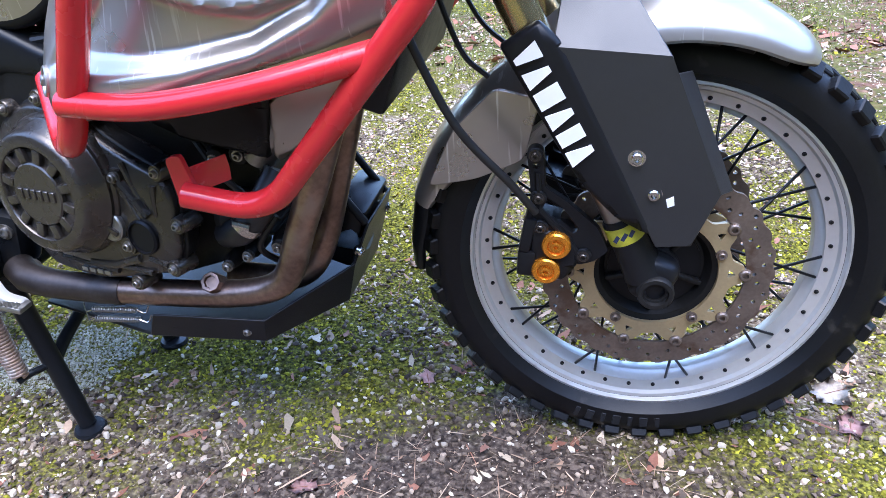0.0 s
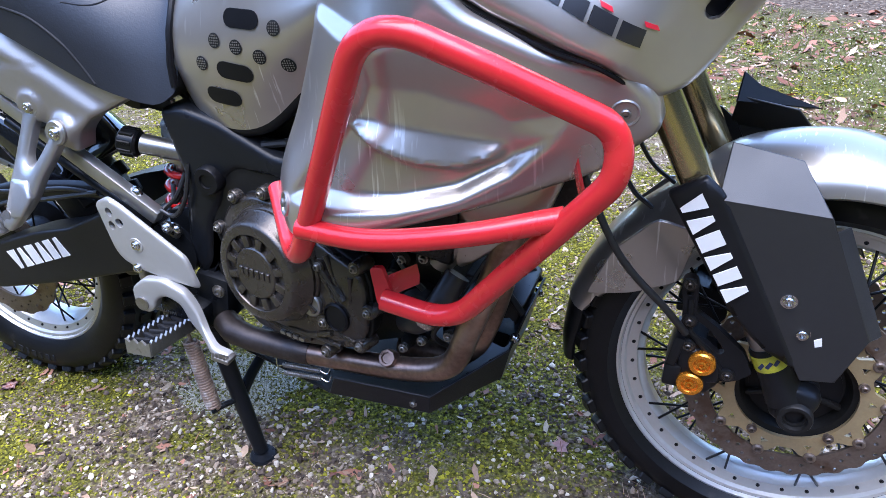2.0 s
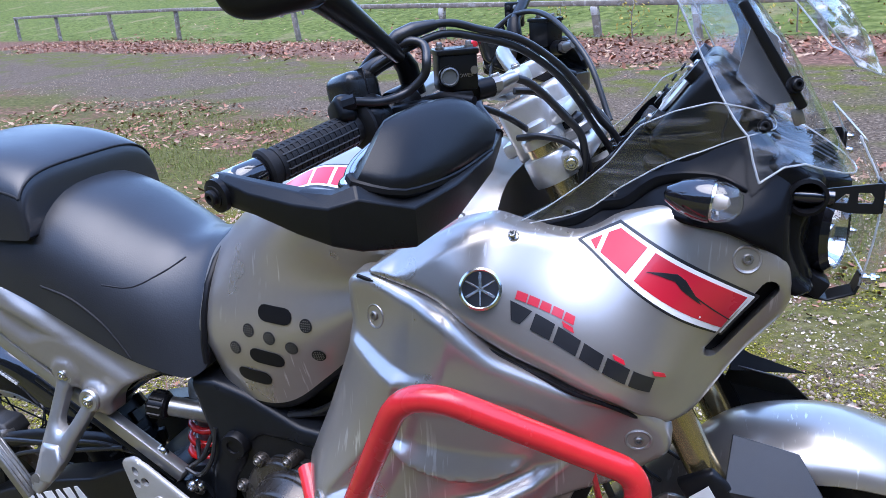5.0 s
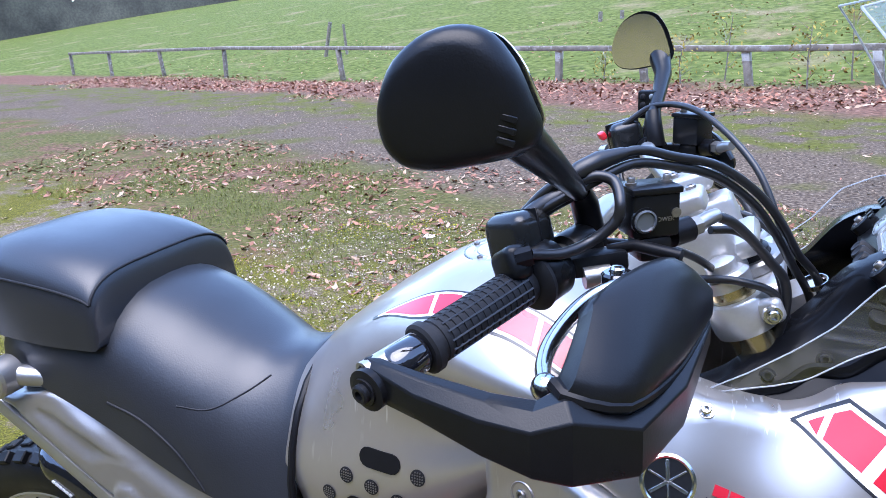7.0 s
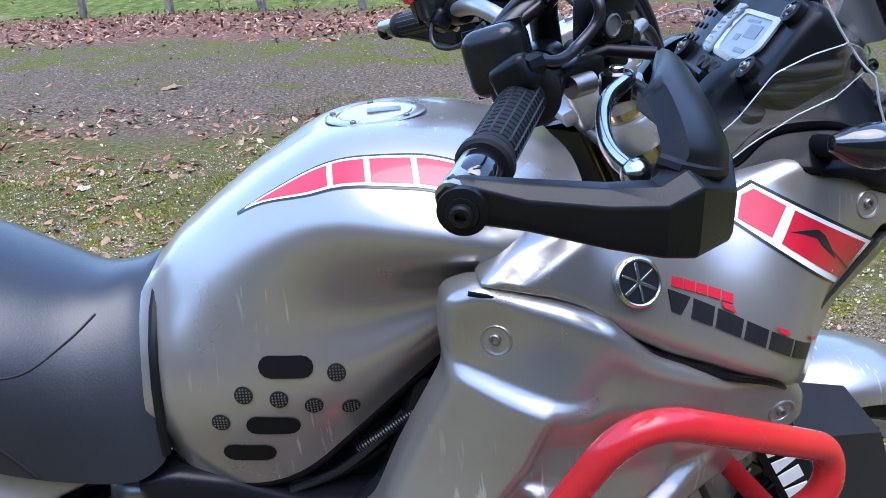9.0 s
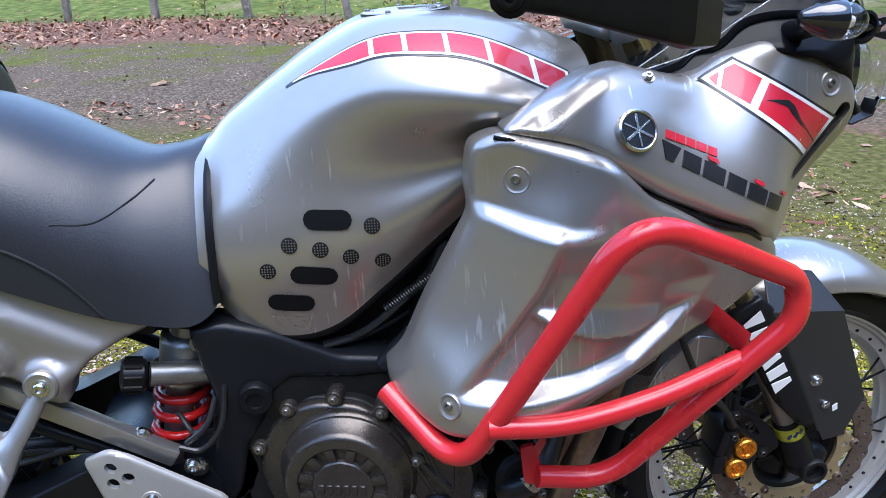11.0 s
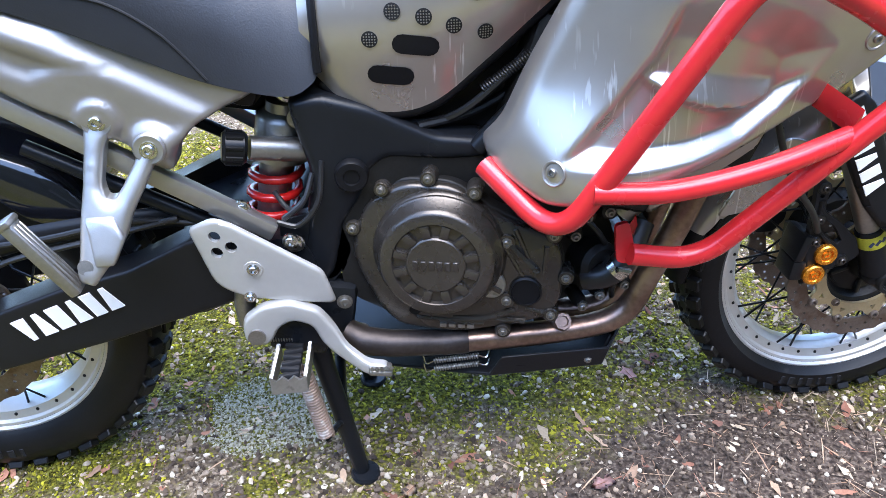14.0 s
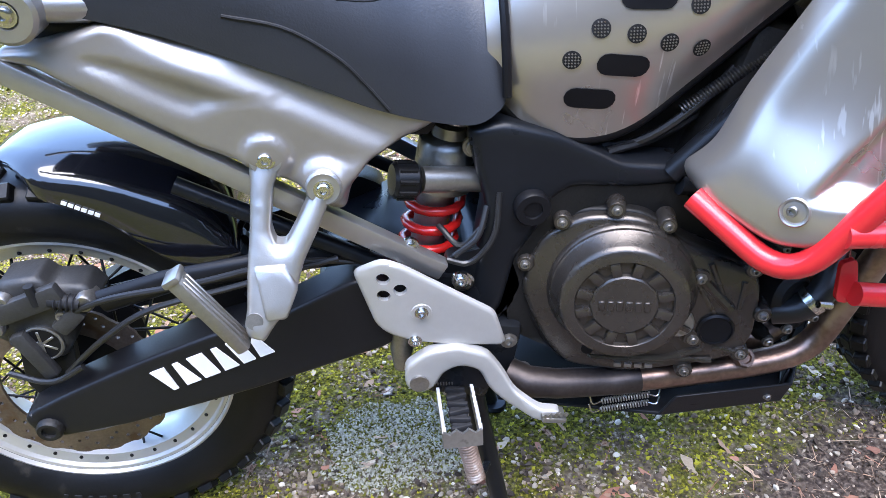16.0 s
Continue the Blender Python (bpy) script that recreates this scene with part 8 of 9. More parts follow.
for s, owner in ((-1, cowl), (1, cowl_far)):
    edge = [(-0.372, 1.000), (-0.335, 1.004), (-0.312, 1.010), (-0.290, 1.023), (-0.262, 1.030), (-0.240, 1.046), (-0.222, 1.056), (-0.192, 1.062), (-0.160, 1.062), (-0.132, 1.052)]
    line = smooth_line([(x, s * (-COWL(x, z) + 0.002), z) for x, z in edge], 5)
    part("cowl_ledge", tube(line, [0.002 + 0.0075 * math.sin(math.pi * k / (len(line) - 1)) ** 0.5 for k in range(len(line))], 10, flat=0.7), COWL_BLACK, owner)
nose_rows = []
for x, hw, top, low in ((-0.210, 0.150, 1.060, 0.960), (-0.150, 0.156, 1.096, 0.945), (-0.100, 0.140, 1.088, 0.985), (-0.060, 0.120, 1.068, 1.018), (-0.018, 0.085, 1.044, 1.030)):
    nose_rows.append([Vector((x, hw * math.copysign(abs(math.cos(a)) ** 0.6, math.cos(a)), (top + low) / 2 + (top - low) / 2 * math.copysign(abs(math.sin(a)) ** 0.7, math.sin(a)))) for a in (2 * math.pi * k / 28 for k in range(28))])
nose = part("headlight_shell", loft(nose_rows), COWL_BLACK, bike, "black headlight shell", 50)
part("lamp_housing", box((0.07, 0.27, 0.10), (-0.100, 0, 0.985), (0, 8, 0), 0.012), BLACK, nose)
for y in (-0.055, -0.02, 0.02, 0.055):
    part("shell_rib", tube([(-0.105, y * 1.3, 1.090), (-0.060, y, 1.0700), (-0.022, y * 0.9, 1.0465)], 0.0035, 6), PLASTIC, nose)
ear_line = outline2([(-0.114, 1.080), (-0.098, 1.089), (-0.072, 1.069), (-0.051, 1.058), (-0.049, 1.030), (-0.070, 1.010), (-0.072, 0.990), (-0.058, 0.953), (-0.052, 0.936), (-0.072, 0.920), (-0.090, 0.960), (-0.112, 1.012), (-0.118, 1.048)], 0.006, 3)
for s in (-1, 1):
    ear = shell(ear_line, lambda x, z: -0.158 + 0.9 * max(0.0, x + 0.075), 0.010, 0.045, 0.012, [ring2(-0.071, 1.042, 0.017, 16)])
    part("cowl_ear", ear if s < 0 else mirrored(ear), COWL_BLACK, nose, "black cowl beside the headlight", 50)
part("cable_cap", lathe([(0.014, 0), (0.014, 0.010), (0.012, 0.012), (0, 0.012)], (-0.231, -0.124, 1.066), (0, -0.3, 1), 18), SOFT_RUBBER, cowl)

# ---- headlights and their guard ----
for s in (-1, 1):
    at, way = (-0.036, s * 0.082, 0.980), (1, s * 0.42, 0.04)
    lamp = part("headlight", lathe([(0.0, -0.030), (0.016, -0.026), (0.030, -0.014), (0.037, 0.000), (0.040, 0.010), (0.042, 0.010), (0.042, -0.03)], at, way, 36), REFLECTOR, bike, "twin headlight with a clear lens")
    part("bulb_shield", lathe([(0.011, -0.02), (0.011, 0.0), (0.008, 0.005), (0, 0.006)], at, way, 20), CHROME, lamp)
    for k in range(6):
        part("reflector_facet", moved(box((0.012, 0.004, 0.002), (0.026, 0, -0.012)), Matrix.Translation(at) @ frame_to(way).to_4x4() @ pose(0, 0, 0, 0, 0, 60 * k + 15)), REFLECTOR, lamp)
    part("lens", lathe([(0.042, 0.008), (0.040, 0.018), (0.030, 0.028), (0.016, 0.033), (0, 0.034)], at, way, 36), CLEAR_GLASS, lamp)
    part("lamp_bezel", lathe([(0.041, -0.02), (0.050, -0.012), (0.050, 0.004), (0.043, 0.012), (0.041, 0.008)], at, way, 36), BLACK_GLOSS, lamp)
    slots = [outline2([(-0.044, 1.0345), (-0.034, 1.0450), (-0.030, 1.0450), (-0.031, 1.0345)], 0.001, 1), outline2([(-0.022, 1.0345), (-0.022, 1.0465), (-0.010, 1.0465), (-0.006, 1.0400), (-0.008, 1.0345)], 0.001, 1)]
    b = plate(outline2([(-0.058, 1.049), (-0.052, 1.030), (-0.029, 1.0235), (0.001, 1.0235), (0.000, 1.057), (-0.035, 1.0525)], 0.003, 2), -0.151, -0.148, slots)
    arm = part("guard_bracket", b if s < 0 else mirrored(b), BLACK_PLATE, bike, "black slotted lamp guard bracket")
    part("bracket_flange", box((0.003, 0.030, 0.033), (0.0015, s * 0.135, 1.040), (0, 0, 0), 0.001), BLACK_PLATE, arm)
    part("bracket_stub", tube([(-0.090, s * 0.150, 1.042), (-0.045, s * 0.1495, 1.040)], 0.0085, 12), BLACK_GLOSS, arm)
    part("socket_ring", lathe([(0.021, -0.012), (0.021, 0.001), (0.017, 0.0025), (0.0155, -0.004), (0.0155, -0.02)], (-0.071, s * 0.160, 1.042), (0.1, s, 0), 22), BLACK, arm)
    for z, y, x in ((1.047, 0.128, 0.004), (1.028, 0.128, 0.005), (0.940, 0.124, -0.003), (0.930, 0.105, 0.006), (0.925, 0.085, 0.014)):
        part("guard_screw", bolt((x + 0.002, s * y, z), 0.0036, (1, 0, 0)), CHROME, arm)
    bent_sheet("lower_bracket", [[(-0.068, s * 0.125, 0.916), (-0.068, s * 0.095, 0.916), (-0.036, s * 0.095, 0.911), (-0.036, s * 0.125, 0.911)], [(-0.036, s * 0.095, 0.911), (-0.036, s * 0.125, 0.911), (-0.010, s * 0.125, 0.921), (-0.010, s * 0.095, 0.921)], [(-0.010, s * 0.125, 0.921), (-0.010, s * 0.095, 0.921), (-0.004, s * 0.095, 0.940), (-0.004, s * 0.125, 0.940)]], 0.003, BLACK_PLATE, arm)
    part("lower_lug", box((0.03, 0.03, 0.025), (-0.052, s * 0.115, 0.928), (0, 30, 0), 0.005), BLACK, arm)


def curved_sheet(rows, n=28, ear=0.0):
    """A clear bent pane: rows of (x middle, z middle, x edge, z edge, half width)."""
    out = []
    for xm, zm, xe, ze, hw in rows:
        out.append([Vector((xm + (xe - xm) * abs(t) ** 2.2, hw * t, zm + (ze - zm) * abs(t) ** 2.2)) for t in (-1 + 2 * k / n for k in range(n + 1))])
    for i, q in enumerate(out[0]):
        q.z -= ear * max(0.0, abs(-1 + 2 * i / n) - 0.86) / 0.14
    for i, q in enumerate(out[1]):
        q.z -= 0.6 * ear * max(0.0, abs(-1 + 2 * i / n) - 0.86) / 0.14
    return loft(out, False, False)


def skin(outline, depth, step):
    """One clear pane over an outline in (x, z)."""
    vs, tris, _ = fill(outline, (), step)
    b = bmesh.new()
    v = [b.verts.new((x, depth(x, z), z)) for x, z in vs]
    for f in tris:
        b.faces.new([v[i] for i in f])
    return b


def screen(name, rows, label, parent, ear=0.0, mat=None):
    fine = [(p.x, p.y, q.x, q.y, p.z) for p, q in zip(smooth_line([(r[0], r[1], r[4]) for r in rows], 4), smooth_line([(r[2], r[3], 0) for r in rows], 4))]
    ob = part(name, curved_sheet(fine, 28, ear), mat or CLEAR, parent, label, 60)
    ob.visible_shadow = False
    edge = [Vector((xe, -hw, ze)) for xm, zm, xe, ze, hw in fine]
    far = [Vector((xe, hw, ze)) for xm, zm, xe, ze, hw in fine]
    foot = [Vector((fine[0][0] + (fine[0][2] - fine[0][0]) * abs(t) ** 2.2, fine[0][4] * t, fine[0][1] + (fine[0][3] - fine[0][1]) * abs(t) ** 2.2)) for t in (-1 + k / 10 for k in range(21))]
    head = [Vector((fine[-1][0] + (fine[-1][2] - fine[-1][0]) * abs(t) ** 2.2, fine[-1][4] * t, fine[-1][1] + (fine[-1][3] - fine[-1][1]) * abs(t) ** 2.2)) for t in (-1 + k / 10 for k in range(21))]
    for k, q in enumerate(foot):
        q.z -= ear * max(0.0, abs(-1 + k / 10) - 0.86) / 0.14
    edge[0].z, far[0].z = edge[0].z - ear, far[0].z - ear
    edge[1].z, far[1].z = edge[1].z - 0.6 * ear, far[1].z - 0.6 * ear
    for line in (edge, far, foot, head):
        part("polished_edge", tube(line, 0.0012, 8), CLEAR_EDGE, ob)
    return ob


WING = [(-0.392, 1.005), (-0.345, 1.032), (-0.308, 1.058), (-0.278, 1.084), (-0.2456, 1.125), (-0.209, 1.141), (-0.172, 1.149), (-0.138, 1.138), (-0.108, 1.124), (-0.104, 1.110), (-0.150, 1.106), (-0.190, 1.096), (-0.222, 1.083), (-0.264, 1.057), (-0.296, 1.032), (-0.324, 1.021)]


def wing_depth(x, z):
    """Leans in at its head and turns in at its front end."""
    return -0.194 + 0.10 * max(0.0, z - 1.03) + 0.006 * math.sin((x + 0.4) * 22) + 0.75 * max(0.0, x + 0.18)


windscreen = screen("windscreen", [(-0.004, 1.040, -0.122, 1.100, 0.190), (-0.045, 1.110, -0.150, 1.130, 0.172), (-0.085, 1.180, -0.185, 1.192, 0.152), (-0.135, 1.250, -0.215, 1.255, 0.142), (-0.190, 1.320, -0.250, 1.315, 0.130), (-0.225, 1.360, -0.275, 1.350, 0.105)], "scratched clear windscreen", bike, 0.035)
screen("screen_extension", [(0.012, 1.150, -0.030, 1.172, 0.105), (-0.012, 1.200, -0.068, 1.220, 0.132), (-0.060, 1.265, -0.120, 1.280, 0.142), (-0.130, 1.340, -0.180, 1.345, 0.132), (-0.190, 1.395, -0.225, 1.390, 0.100)], "clear clip-on screen deflector", bike, 0.0, SCRATCHED)
screen("lamp_guard", [(0.022, 0.895, -0.006, 0.931, 0.125), (0.036, 0.940, -0.002, 0.960, 0.130), (0.034, 0.985, 0.003, 1.000, 0.130), (0.022, 1.030, 0.003, 1.045, 0.128), (0.002, 1.075, -0.020, 1.098, 0.110)], "clear bolted headlight guard", bike)
for s in (-1, 1):
    stay = part("screen_stay", moved(box((0.011, 0.014, 0.130), bevel=0.003), Matrix.Translation((-0.1155, s * 0.1400, 1.190)) @ pose(0, 0, 0, 0, -31, 0)), PLASTIC, bike, "black screen bracket")
    part("stay_screw", bolt((-0.092, s * 0.149, 1.160), 0.006, (0.5, s * 0.85, 0.2)), BLACK_PLATE, stay)
    b = plate(outline2([(-0.136, 1.226), (-0.112, 1.207), (-0.090, 1.139), (-0.138, 1.133), (-0.151, 1.160)], 0.004, 2), -0.128, -0.122)
    part("screen_carrier", b if s < 0 else mirrored(b), material("grey_carrier_plastic", (0.15, 0.15, 0.155), 0.42, vary=0.08, grain=0.05) if s < 0 else bpy.data.materials["grey_carrier_plastic"], stay, "smooth grey screen carrier")
    part("stay_lug", box((0.012, 0.006, 0.018), (-0.086, s * 0.140, 1.125), (0, -20, 0), 0.002), STEEL, stay)
    part("inner_stay", tube([(-0.165, s * 0.045, 1.275), (-0.135, s * 0.045, 1.215), (-0.120, s * 0.045, 1.120)], 0.013, 6, flat=0.5), PLASTIC, stay)
    # clear side winglet
    line = outline2(WING, 0.006, 3)
    w = skin(line, wing_depth, 0.012)
    wing = part("side_winglet", w if s < 0 else mirrored(w), WINGLET, bike, "clear plastic side winglet", 60)
    wing.visible_shadow = False
    part("polished_edge", tube([(x, s * -wing_depth(x, z), z) for x, z in line + line[:1]], 0.0008, 6), CLEAR_EDGE, wing)
    part("winglet_bolt", bolt((-0.118, s * 0.149, 1.117), 0.005, (0, s, 0.2)), BLACK_PLATE, wing)

# ---- indicators ----
for s in (-1, 1):
    at, way = (-0.172, s * 0.246, 1.062), (1, s * 0.16, -0.10)
    ind = part("indicator", lathe([(0.0, -0.043), (0.008, -0.040), (0.0165, -0.026), (0.0215, -0.010), (0.0228, 0.002), (0.0222, 0.006)], at, way, 28), BLACK_GLOSS, bike, "black teardrop indicator with a clear lens")
    part("indicator_lens", lathe([(0.0215, 0.005), (0.0212, 0.014), (0.0175, 0.025), (0.010, 0.033), (0, 0.035)], at, way, 12), CLEAR_GLASS, ind, "clear faceted lens")
    part("lens_reflector", lathe([(0.021, 0.004), (0.020, 0.008), (0.012, 0.004), (0, 0.002)], at, way, 18), REFLECTOR, ind)
    part("indicator_bulb", lathe([(0.007, 0.004), (0.0085, 0.012), (0.006, 0.020), (0, 0.023)], at, way, 14), LENS_ORANGE, ind, "pale orange bulb")
    part("indicator_stalk", tube([(-0.182, s * 0.238, 1.058), (-0.178, s * 0.165, 1.040)], [0.011, 0.014], 14), BLACK, ind)

# ---- ground ----
def ground_material():
    m = bpy.data.materials.new("mossy_gravel_ground")
    m.use_nodes = True
    nt = m.node_tree
    bsdf = nt.nodes["Principled BSDF"]
    bsdf.inputs["Roughness"].default_value, bsdf.inputs["Specular IOR Level"].default_value = 0.95, 0.08
    co = nt.nodes.new("ShaderNodeTexCoord").outputs["Object"]

    def noise_at(s, detail=6.0):
        n = nt.nodes.new("ShaderNodeTexNoise")
        n.inputs["Scale"].default_value, n.inputs["Detail"].default_value = s, detail
        nt.links.new(co, n.inputs["Vector"])
        return n.outputs["Fac"]

    def ramp(fac, rows):
        r = nt.nodes.new("ShaderNodeValToRGB")
        while len(r.color_ramp.elements) < len(rows):
            r.color_ramp.elements.new(0.5)
        for e, (p, c) in zip(r.color_ramp.elements, rows):
            e.position, e.color = p, (*c, 1)
        nt.links.new(fac, r.inputs["Fac"])
        return r.outputs["Color"]

    def mix(fac, a, b):
        x = nt.nodes.new("ShaderNodeMix")
        x.data_type = "RGBA"
        nt.links.new(fac, x.inputs["Factor"])
        nt.links.new(a, x.inputs["A"]), nt.links.new(b, x.inputs["B"])
        return x.outputs["Result"]

    def math_node(op, a, b):
        n = nt.nodes.new("ShaderNodeMath")
        n.operation = op
        for i, v in enumerate((a, b)):
            if isinstance(v, (int, float)):
                n.inputs[i].default_value = v
            else:
                nt.links.new(v, n.inputs[i])
        return n.outputs[0]

    def step(v, lo, hi):
        r = nt.nodes.new("ShaderNodeMapRange")
        r.interpolation_type = "SMOOTHSTEP"
        r.inputs["From Min"].default_value, r.inputs["From Max"].default_value = lo, hi
        nt.links.new(v, r.inputs["Value"])
        return r.outputs["Result"]

    xyz = nt.nodes.new("ShaderNodeSeparateXYZ")
    nt.links.new(co, xyz.inputs[0])
    v = math_node("ADD", xyz.outputs["Y"], math_node("MULTIPLY", xyz.outputs["X"], 0.40))
    wob = math_node("ADD", v, math_node("MULTIPLY", math_node("SUBTRACT", noise_at(0.55), 0.5), 3.2))
    soil = ramp(noise_at(60), [(0.30, (0.036, 0.025, 0.016)), (0.50, (0.13, 0.095, 0.063)), (0.68, (0.34, 0.275, 0.20))])
    moss = ramp(noise_at(150), [(0.36, (0.020, 0.019, 0.005)), (0.52, (0.090, 0.083, 0.012)), (0.68, (0.24, 0.215, 0.032))])
    cover = math_node("ADD", math_node("MULTIPLY", noise_at(1.3, 4), 0.45), math_node("ADD", math_node("MULTIPLY", noise_at(8.0, 6), 0.33), math_node("MULTIPLY", noise_at(55, 6), 0.22)))
    grit = ramp(noise_at(170, 4), [(0.42, (0.062, 0.044, 0.028)), (0.56, (0.17, 0.130, 0.088)), (0.70, (0.44, 0.37, 0.28))])
    soil = mix(step(noise_at(30, 4), 0.45, 0.55), soil, grit)
    near = mix(step(cover, 0.43, 0.52), soil, moss)
    # trodden bare soil before the front wheel
    humus = ramp(noise_at(110, 8), [(0.34, (0.022, 0.016, 0.013)), (0.52, (0.065, 0.047, 0.036)), (0.72, (0.20, 0.155, 0.115))])
    rise = math_node("MULTIPLY", math_node("ADD", xyz.outputs["X"], 0.2), 0.53)
    fall = math_node("MULTIPLY", math_node("ADD", xyz.outputs["X"], 0.2), -0.45)
    edge = math_node("SUBTRACT", math_node("ADD", math_node("MINIMUM", rise, fall), 0.03), xyz.outputs["Y"])
    dx, dy = math_node("ADD", xyz.outputs["X"], 0.2), math_node("ADD", xyz.outputs["Y"], 0.75)
    reach = math_node("POWER", math_node("ADD", math_node("MULTIPLY", dx, dx), math_node("MULTIPLY", dy, dy)), 0.5)
    edge = math_node("MINIMUM", edge, math_node("SUBTRACT", 1.15, reach))
    edge = math_node("ADD", edge, math_node("MULTIPLY", math_node("SUBTRACT", noise_at(11, 9), 0.5), 0.40))
    near = mix(step(edge, -0.07, 0.09), near, humus)
    turf = ramp(noise_at(24), [(0.30, (0.036, 0.037, 0.011)), (0.55, (0.088, 0.083, 0.024)), (0.75, (0.155, 0.138, 0.058))])
    litter = ramp(noise_at(14), [(0.30, (0.050, 0.028, 0.020)), (0.52, (0.135, 0.072, 0.048)), (0.72, (0.235, 0.140, 0.098))])
    patch = mix(step(math_node("ADD", math_node("MULTIPLY", noise_at(1.3, 6), 0.6), math_node("MULTIPLY", noise_at(18, 6), 0.4)), 0.50, 0.60), turf, litter)
    road = ramp(noise_at(34, 9), [(0.32, (0.036, 0.026, 0.018)), (0.52, (0.096, 0.071, 0.050)), (0.70, (0.215, 0.170, 0.122))])
    road = mix(step(noise_at(0.9, 5), 0.52, 0.66), road, turf)
    mossy = mix(step(noise_at(2.2), 0.40, 0.60), road, ramp(noise_at(20), [(0.3, (0.042, 0.046, 0.008)), (0.7, (0.120, 0.120, 0.024))]))
    lawn = ramp(noise_at(5, 9), [(0.28, (0.038, 0.050, 0.010)), (0.50, (0.086, 0.108, 0.022)), (0.74, (0.165, 0.176, 0.053))])
    lawn = mix(step(noise_at(0.5, 7), 0.55, 0.70), lawn, ramp(noise_at(9, 8), [(0.3, (0.11, 0.096, 0.041)), (0.7, (0.22, 0.185, 0.096))]))
    out = mix(step(wob, 1.3, 2.1), near, patch)
    out = mix(step(wob, 3.6, 4.6), out, road)
    out = mix(step(wob, 6.6, 7.4), out, mossy)
    out = mix(step(wob, 9.0, 9.8), out, litter)
    out = mix(step(wob, 12.3, 13.6), out, lawn)
    nt.links.new(out, bsdf.inputs["Base Color"])
    b = nt.nodes.new("ShaderNodeBump")
    b.inputs["Strength"].default_value, b.inputs["Distance"].default_value = 0.8, 0.012
    nt.links.new(math_node("ADD", noise_at(70, 8), math_node("MULTIPLY", noise_at(9), 1.5)), b.inputs["Height"])
    nt.links.new(b.outputs["Normal"], bsdf.inputs["Normal"])
    return m


rng = np.random.default_rng(7)


def band(x, y):
    """How far back a place lies across the track, which runs aslant."""
    return y + 0.4 * x



def relief(x, y):
    """Height of the ground: flat under the wheels and the stand, softly uneven elsewhere."""
    h = 0.006 * noise.noise((x * 3.1, y * 3.1, 0.0)) + 0.004 * noise.noise((x * 9.0, y * 9.0, 2.0))
    far = math.hypot(x + 0.8, y) - 3.0
    if far > 0:
        h += min(far, 12) * 0.008 * noise.noise((x * 0.25, y * 0.25, 5.0))
    v = band(x, y)
    h += 0.12 * min(max(0.0, v - 14.2), 90.0)
    for cx, cy, r in ((0.0, 0.0, 0.12), (-1.54, 0.0, 0.14), (-0.91, -0.14, 0.08), (-0.90, 0.10, 0.08)):
        d = math.hypot(x - cx, y - cy)
        h *= ease((d - r) / 0.12)
    return h


gb = bmesh.new()
xs = [-400.0, -250, -150, -100, -70] + [-50.0 + 2 * k for k in range(22)] + [-6.0, -5.4, -4.8, -4.4] + [-4.0 + 0.05 * k for k in range(121)] + [2.6, 3.2, 4, 5, 6, 8, 10, 14, 20, 30, 50, 80, 200, 400]
ys = [-400.0, -100, -30, -10, -4, -2] + [-1.2 + 0.05 * k for k in range(81)] + [3.2, 3.6, 4.2, 5, 6, 7, 8, 9, 10] + [11.0 + k for k in range(24)] + [38, 44, 52, 65, 90, 140, 220, 400]
grid = [[gb.verts.new((x, y, relief(x, y))) for x in xs] for y in ys]
for r0, r1 in zip(grid, grid[1:]):
    for k in range(len(xs) - 1):
        gb.faces.new((r0[k], r0[k + 1], r1[k + 1], r1[k]))
tagged(part("ground", gb, ground_material()), "mossy gravel ground with soil, grass and fallen leaves", "ground", kind="structure")


